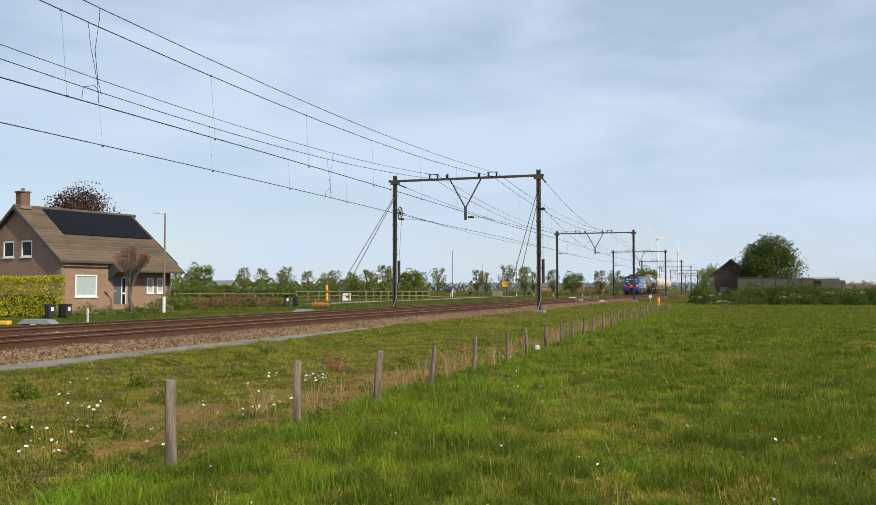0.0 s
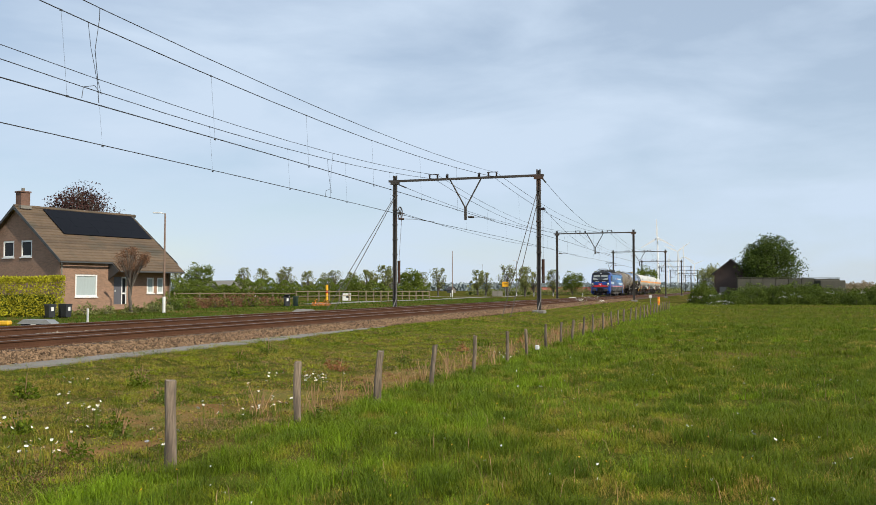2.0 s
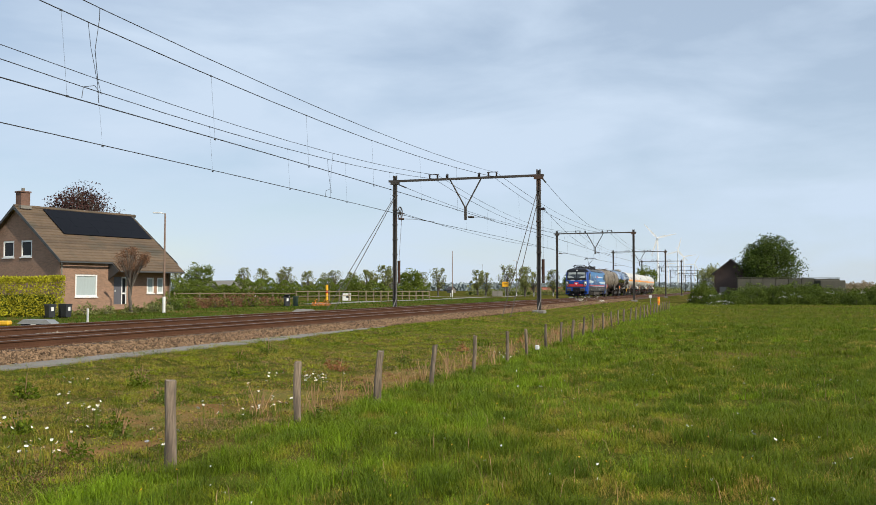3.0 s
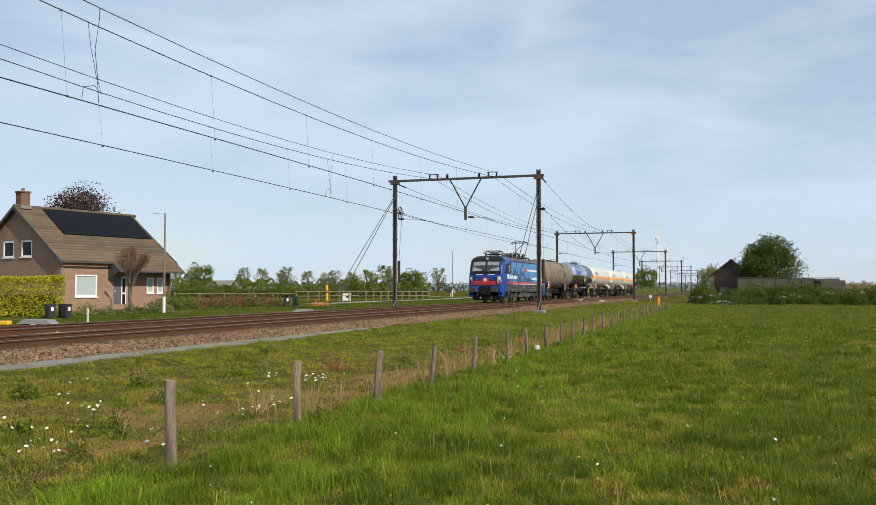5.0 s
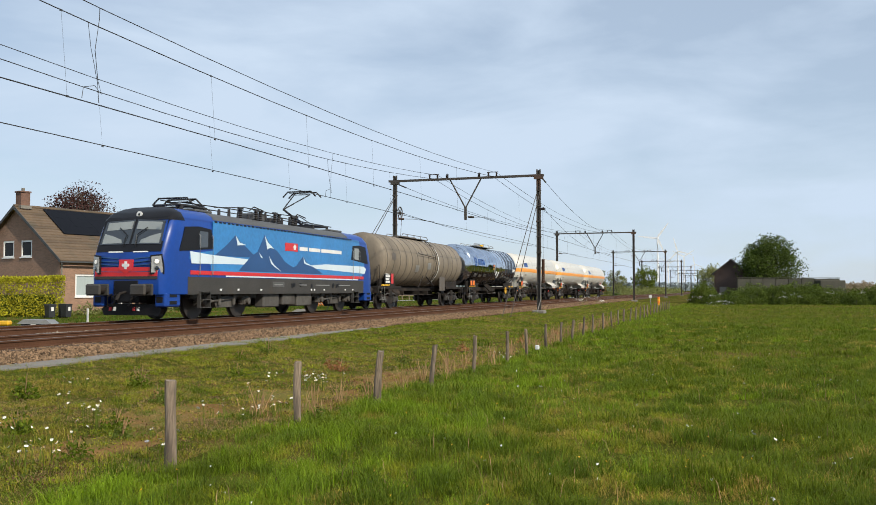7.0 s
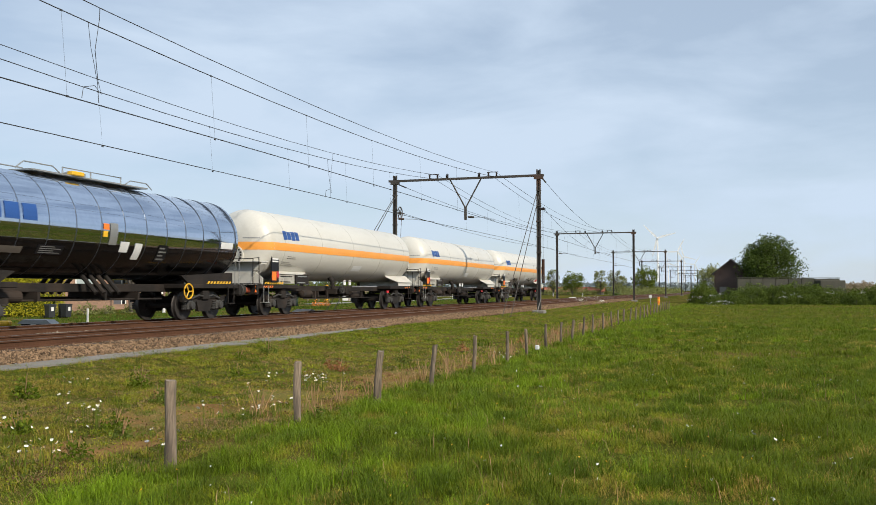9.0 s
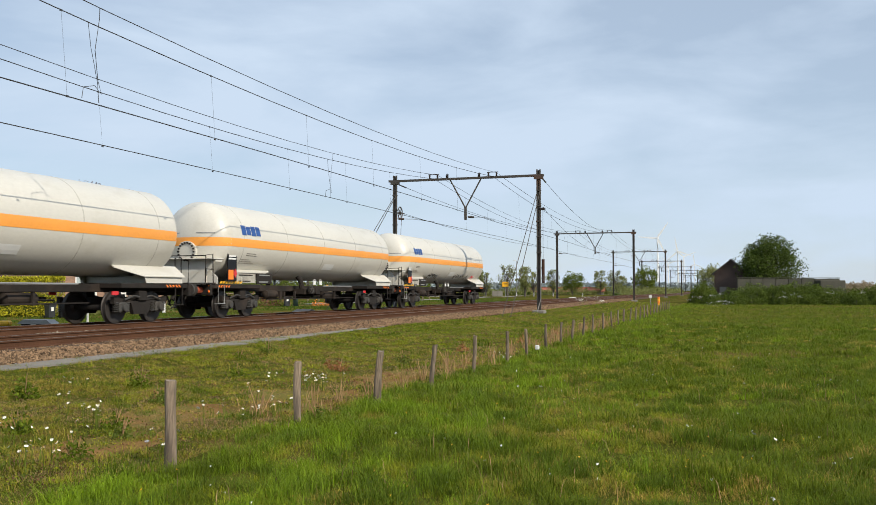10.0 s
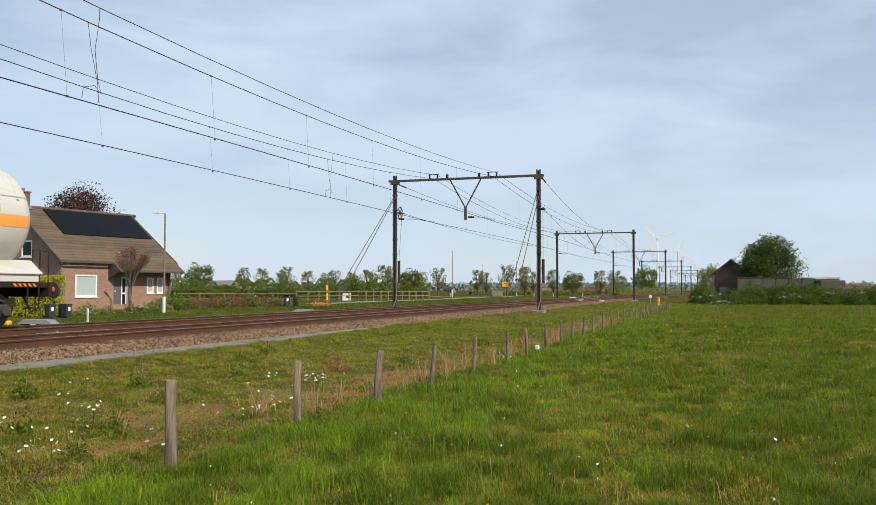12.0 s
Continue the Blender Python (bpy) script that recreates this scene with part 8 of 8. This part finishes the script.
def daisies(x, y, n, spread, seed):
    r = np.random.default_rng(seed)
    z = ground_z(x, y)
    t = thing("daisy_clump", "clump of white daisies on the verge", "wild flower", pose(x, y, z), "daisy clumps")
    st, hd, ce = B(), B(), B()
    for k in range(n):
        px, py, h = r.normal() * spread * 0.7, r.normal() * spread * 0.7, r.uniform(0.16, 0.32)
        rod(st, (px * 0.8, py * 0.8, -0.03), (px, py, h), 0.004, 0.003, 4)
        a0, s = r.uniform(0, 6.28), r.uniform(0.017, 0.027)
        tilt = Matrix.Translation((px, py, h)) @ Euler((r.uniform(0.2, 0.9), r.uniform(-0.5, 0.3), a0)).to_matrix().to_4x4()
        ring = [hd.verts.new(tilt @ Vector((s * (1 if i % 2 else 0.62) * math.cos(0.3927 * i), s * (1 if i % 2 else 0.62) * math.sin(0.3927 * i), 0.004 * (i % 2)))) for i in range(16)]
        hd.faces.new(ring)
        c = bmesh.ops.create_icosphere(ce, subdivisions=1, radius=s * 0.3)
        for v in c["verts"]:
            v.co = tilt @ Vector((v.co.x, v.co.y, v.co.z * 0.5 + 0.003))
    tagged(part("stem_bundle", st, M_LEAF, t), kind="stuff")
    tagged(part("petals", hd, M_PETAL, t, "white ray petals"), kind="stuff")
    tagged(part("centres", ce, M_YELLOW, t, "yellow flower centres"), kind="stuff")


for k, (x, y, n, s) in enumerate(((-7.55, 9.12, 16, 0.22), (-8.45, 9.66, 5, 0.1), (-6.32, 6.68, 8, 0.2), (-6.21, 6.93, 7, 0.18), (-6.78, 13.82, 44, 0.26), (-5.69, 10.57, 9, 0.14), (-5.8, 9.7, 8, 0.2), (-6.36, 9.89, 6, 0.2),
                                  (-7.62, 7.81, 5, 0.14), (-5.61, 8.08, 3, 0.08), (-7.06, 11.96, 6, 0.2), (-7.5, 13.6, 6, 0.2), (-6.9, 8.06, 6, 0.25), (-5.5, 7.6, 4, 0.12), (-9.5, 11, 5, 0.3), (-2.1, 12, 2, 0.3), (0.6, 9, 3, 0.6), (-5.2, 21, 14, 0.2))):
    daisies(x, y, n, s, 80 + k)


def weed(x, y, size, leaf, label, seed, name="weed_clump", n=300):
    r = np.random.default_rng(seed)
    t = thing(name, label, "weed", pose(x, y, ground_z(x, y)), "verge weeds")
    a = r.uniform(0, 6.28, n)
    rad = r.uniform(0.02, 0.5, n) * size
    if name == "dry_stalks":
        v, tt = blades(np.cos(a) * rad, np.sin(a) * rad, np.zeros(n) - 0.02, size * r.uniform(0.35, 0.95, n), 0.007 * r.uniform(0.6, 1.4, n), r, 0.9)
    else:
        up = np.abs(r.normal(0, 0.28, n)) * size
        v, tt = leaf_quads(np.stack([np.cos(a) * rad, np.sin(a) * rad, up * (1.1 - rad / size)], 1), size * 0.04, size * 0.10, r)
    tri_mesh("leaves", v, tt, leaf, t)
    bm = B()
    for k in range(4):
        rod(bm, (0, 0, -0.03), (r.normal() * size * 0.2, r.normal() * size * 0.2, size * r.uniform(0.5, 0.9)), 0.008, 0.004, 4)
    tagged(part("stalk_bundle", bm, M_STRAW, t), kind="stuff")


for k, (x, y) in enumerate(((-9.4, 12.5), (-8.2, 11.4), (-7.2, 9.1), (-6.7, 8.6), (-6.25, 7.3), (-5.12, 10.5), (-8, 8.4), (-5.9, 14.1), (-9.9, 10.5), (-10.7, 19.2), (-10.5, 17.5), (-5.5, 16.5), (-9, 15), (-7.5, 20))):
    weed(x, y, rt.uniform(0.3, 0.5), (M_GRASSDARK, M_LEAF)[k % 2], "broad-leaved green weed clump on the verge", 100 + k)
for k, (x, y, s) in enumerate(((-8.0, 17.4, 0.45), (-8.3, 17.6, 0.35), (-9.6, 7.9, 0.3), (-7.2, 24, 0.4), (-6.4, 28, 0.4), (-6.2, 33, 0.45))):
    weed(x, y, s, M_DOCK, "rusty red dock plant on the verge", 130 + k, "dock_plant", 130)
for k in range(48):
    x, y = -5.35 - rt.uniform(0, 0.8), 11 + 0.75 * k + rt.uniform(-0.4, 0.4)
    weed(x, y, rt.uniform(0.35, 0.6), M_STRAW, "dry straw-coloured stalks along the fence", 150 + k, "dry_stalks", 24)


# bare soil showing between the verge plants
M_SOIL = mat("bare_brown_soil", (0.185, 0.105, 0.042), 0.95, vary=0.35, scale=2.0, fine=25.0, bump=0.02, spec=0.0, other=(0.14, 0.12, 0.035), spread=(0.46, 0.58))
for k, (x, y, rx_, ry_) in enumerate(((-6.6, 8.2, 0.9, 1.1), (-7.4, 10.4, 0.8, 1.4), (-5.9, 11.8, 0.55, 1.5), (-6.9, 13.0, 0.8, 1.2), (-5.9, 14.6, 0.6, 1.6), (-6.6, 17.0, 0.9, 2.0), (-8.6, 8.4, 0.7, 0.8), (-6.2, 20.5, 0.6, 2.0), (-7.2, 6.6, 0.8, 0.6), (-8.9, 12.2, 0.6, 1.0))):
    vs, fs = [], []
    for j in range(7):
        for i in range(20):
            a = 2 * math.pi * i / 20
            q = j / 6 * (1 + 0.35 * noise.noise((math.cos(a) * 1.7 + k * 3, math.sin(a) * 1.7, k)))
            px, py = x + 0.85 * rx_ * q * math.cos(a), y + 0.85 * ry_ * q * math.sin(a)
            vs.append((px, py, ground_z(px, py) + 0.012 - 0.02 * (j == 6)))
            if j:
                fs.append(((j - 1) * 20 + i, (j - 1) * 20 + (i + 1) % 20, j * 20 + (i + 1) % 20, j * 20 + i))
    tagged(soup("soil_patch", vs, fs, M_SOIL), "bare brown soil on the verge", "soil", kind="structure")


# low leaf rosettes and moss all over the verge
def rosettes(label, material, n, per, seed):
    r = np.random.default_rng(seed)
    y = 6 + 26 * r.uniform(0, 1, n) ** 1.5
    x = r.uniform(-12.2, -5.4, n)
    m = waves(x, y, 1.6, seed) > 0.45
    x, y = x[m], y[m]
    size = r.uniform(0.04, 0.13, len(x))
    px, py, ps = np.repeat(x, per), np.repeat(y, per), np.repeat(size, per)
    px, py = px + r.normal(0, 1, len(px)) * ps, py + r.normal(0, 1, len(py)) * ps
    pz = ground_many(px, py) + np.abs(r.normal(0, 0.45, len(px))) * ps + 0.01
    v, t = leaf_quads(np.stack([px, py, pz], 1), 0.008, 0.02, r, 0.5)
    tagged(tri_mesh("leaf_rosettes", v, t, material), label, "weeds", kind="stuff")


rosettes("low green leaf rosettes on the verge", M_GRASS, 500, 26, 91)
rosettes("low olive leaf rosettes on the verge", M_LEAF, 700, 22, 92)
rosettes("low reddish sorrel leaves on the verge", M_RUST, 900, 20, 93)


# pale seed stalks and small white heads scattered over the meadow
def scatter(name, label, material, n, y0, y1, make):
    y = y0 + (y1 - y0) * rng.uniform(0, 1, n) ** 1.6
    x = rng.uniform(-5.0, 1.0, n) + rng.uniform(0, 1, n) ** 2 * 0.15 * y
    z = ground_many(x, y)
    v, t = make(x, y, z, n)
    tagged(tri_mesh(name, v, t, material), label, "wild plant", kind="stuff")


scatter("seed_stalks", "pale seed stalks standing in the meadow grass", M_STRAW, 420, 4, 26, lambda x, y, z, n: blades(x, y, z, rng.uniform(0.14, 0.30, n), np.full(n, 0.005), rng, 1.2))
scatter("clover_heads", "small white flower heads in the meadow", M_PETAL, 170, 4.5, 80, lambda x, y, z, n: leaf_quads(np.repeat(np.stack([x, y, z + rng.uniform(0.06, 0.16, n)], 1), 3, 0) + rng.normal(0, 0.006, (3 * n, 3)), 0.007, 0.015, rng))
scatter("buttercup_heads", "small yellow flower heads in the meadow", M_YELLOW, 260, 4.5, 60, lambda x, y, z, n: leaf_quads(np.repeat(np.stack([x, y, z + rng.uniform(0.08, 0.16, n)], 1), 2, 0) + rng.normal(0, 0.005, (2 * n, 3)), 0.008, 0.014, rng))


def motions():
    # the train runs at one steady speed towards the viewer's left
    for t, off in TRAIN:
        walk(t, [(s, pose(-FAR, train_y(off, s), 0)) for s in (0.0, 3.0, 6.0, 9.0, 12.0)])
    for w, y, r in WHEELSETS:
        walk(w, [(k / 30, pose(0, y, r, rx=math.degrees(SPEED * k / 30 / r))) for k in range(361)])
    for r, hub, a0, rate in ROTORS:
        walk(r, [(float(s), hub @ pose(0, 0, 0, 0, a0 + rate * s, 0)) for s in range(13)])
    for b, rows in BIRDS:
        walk(b, rows)


motions()
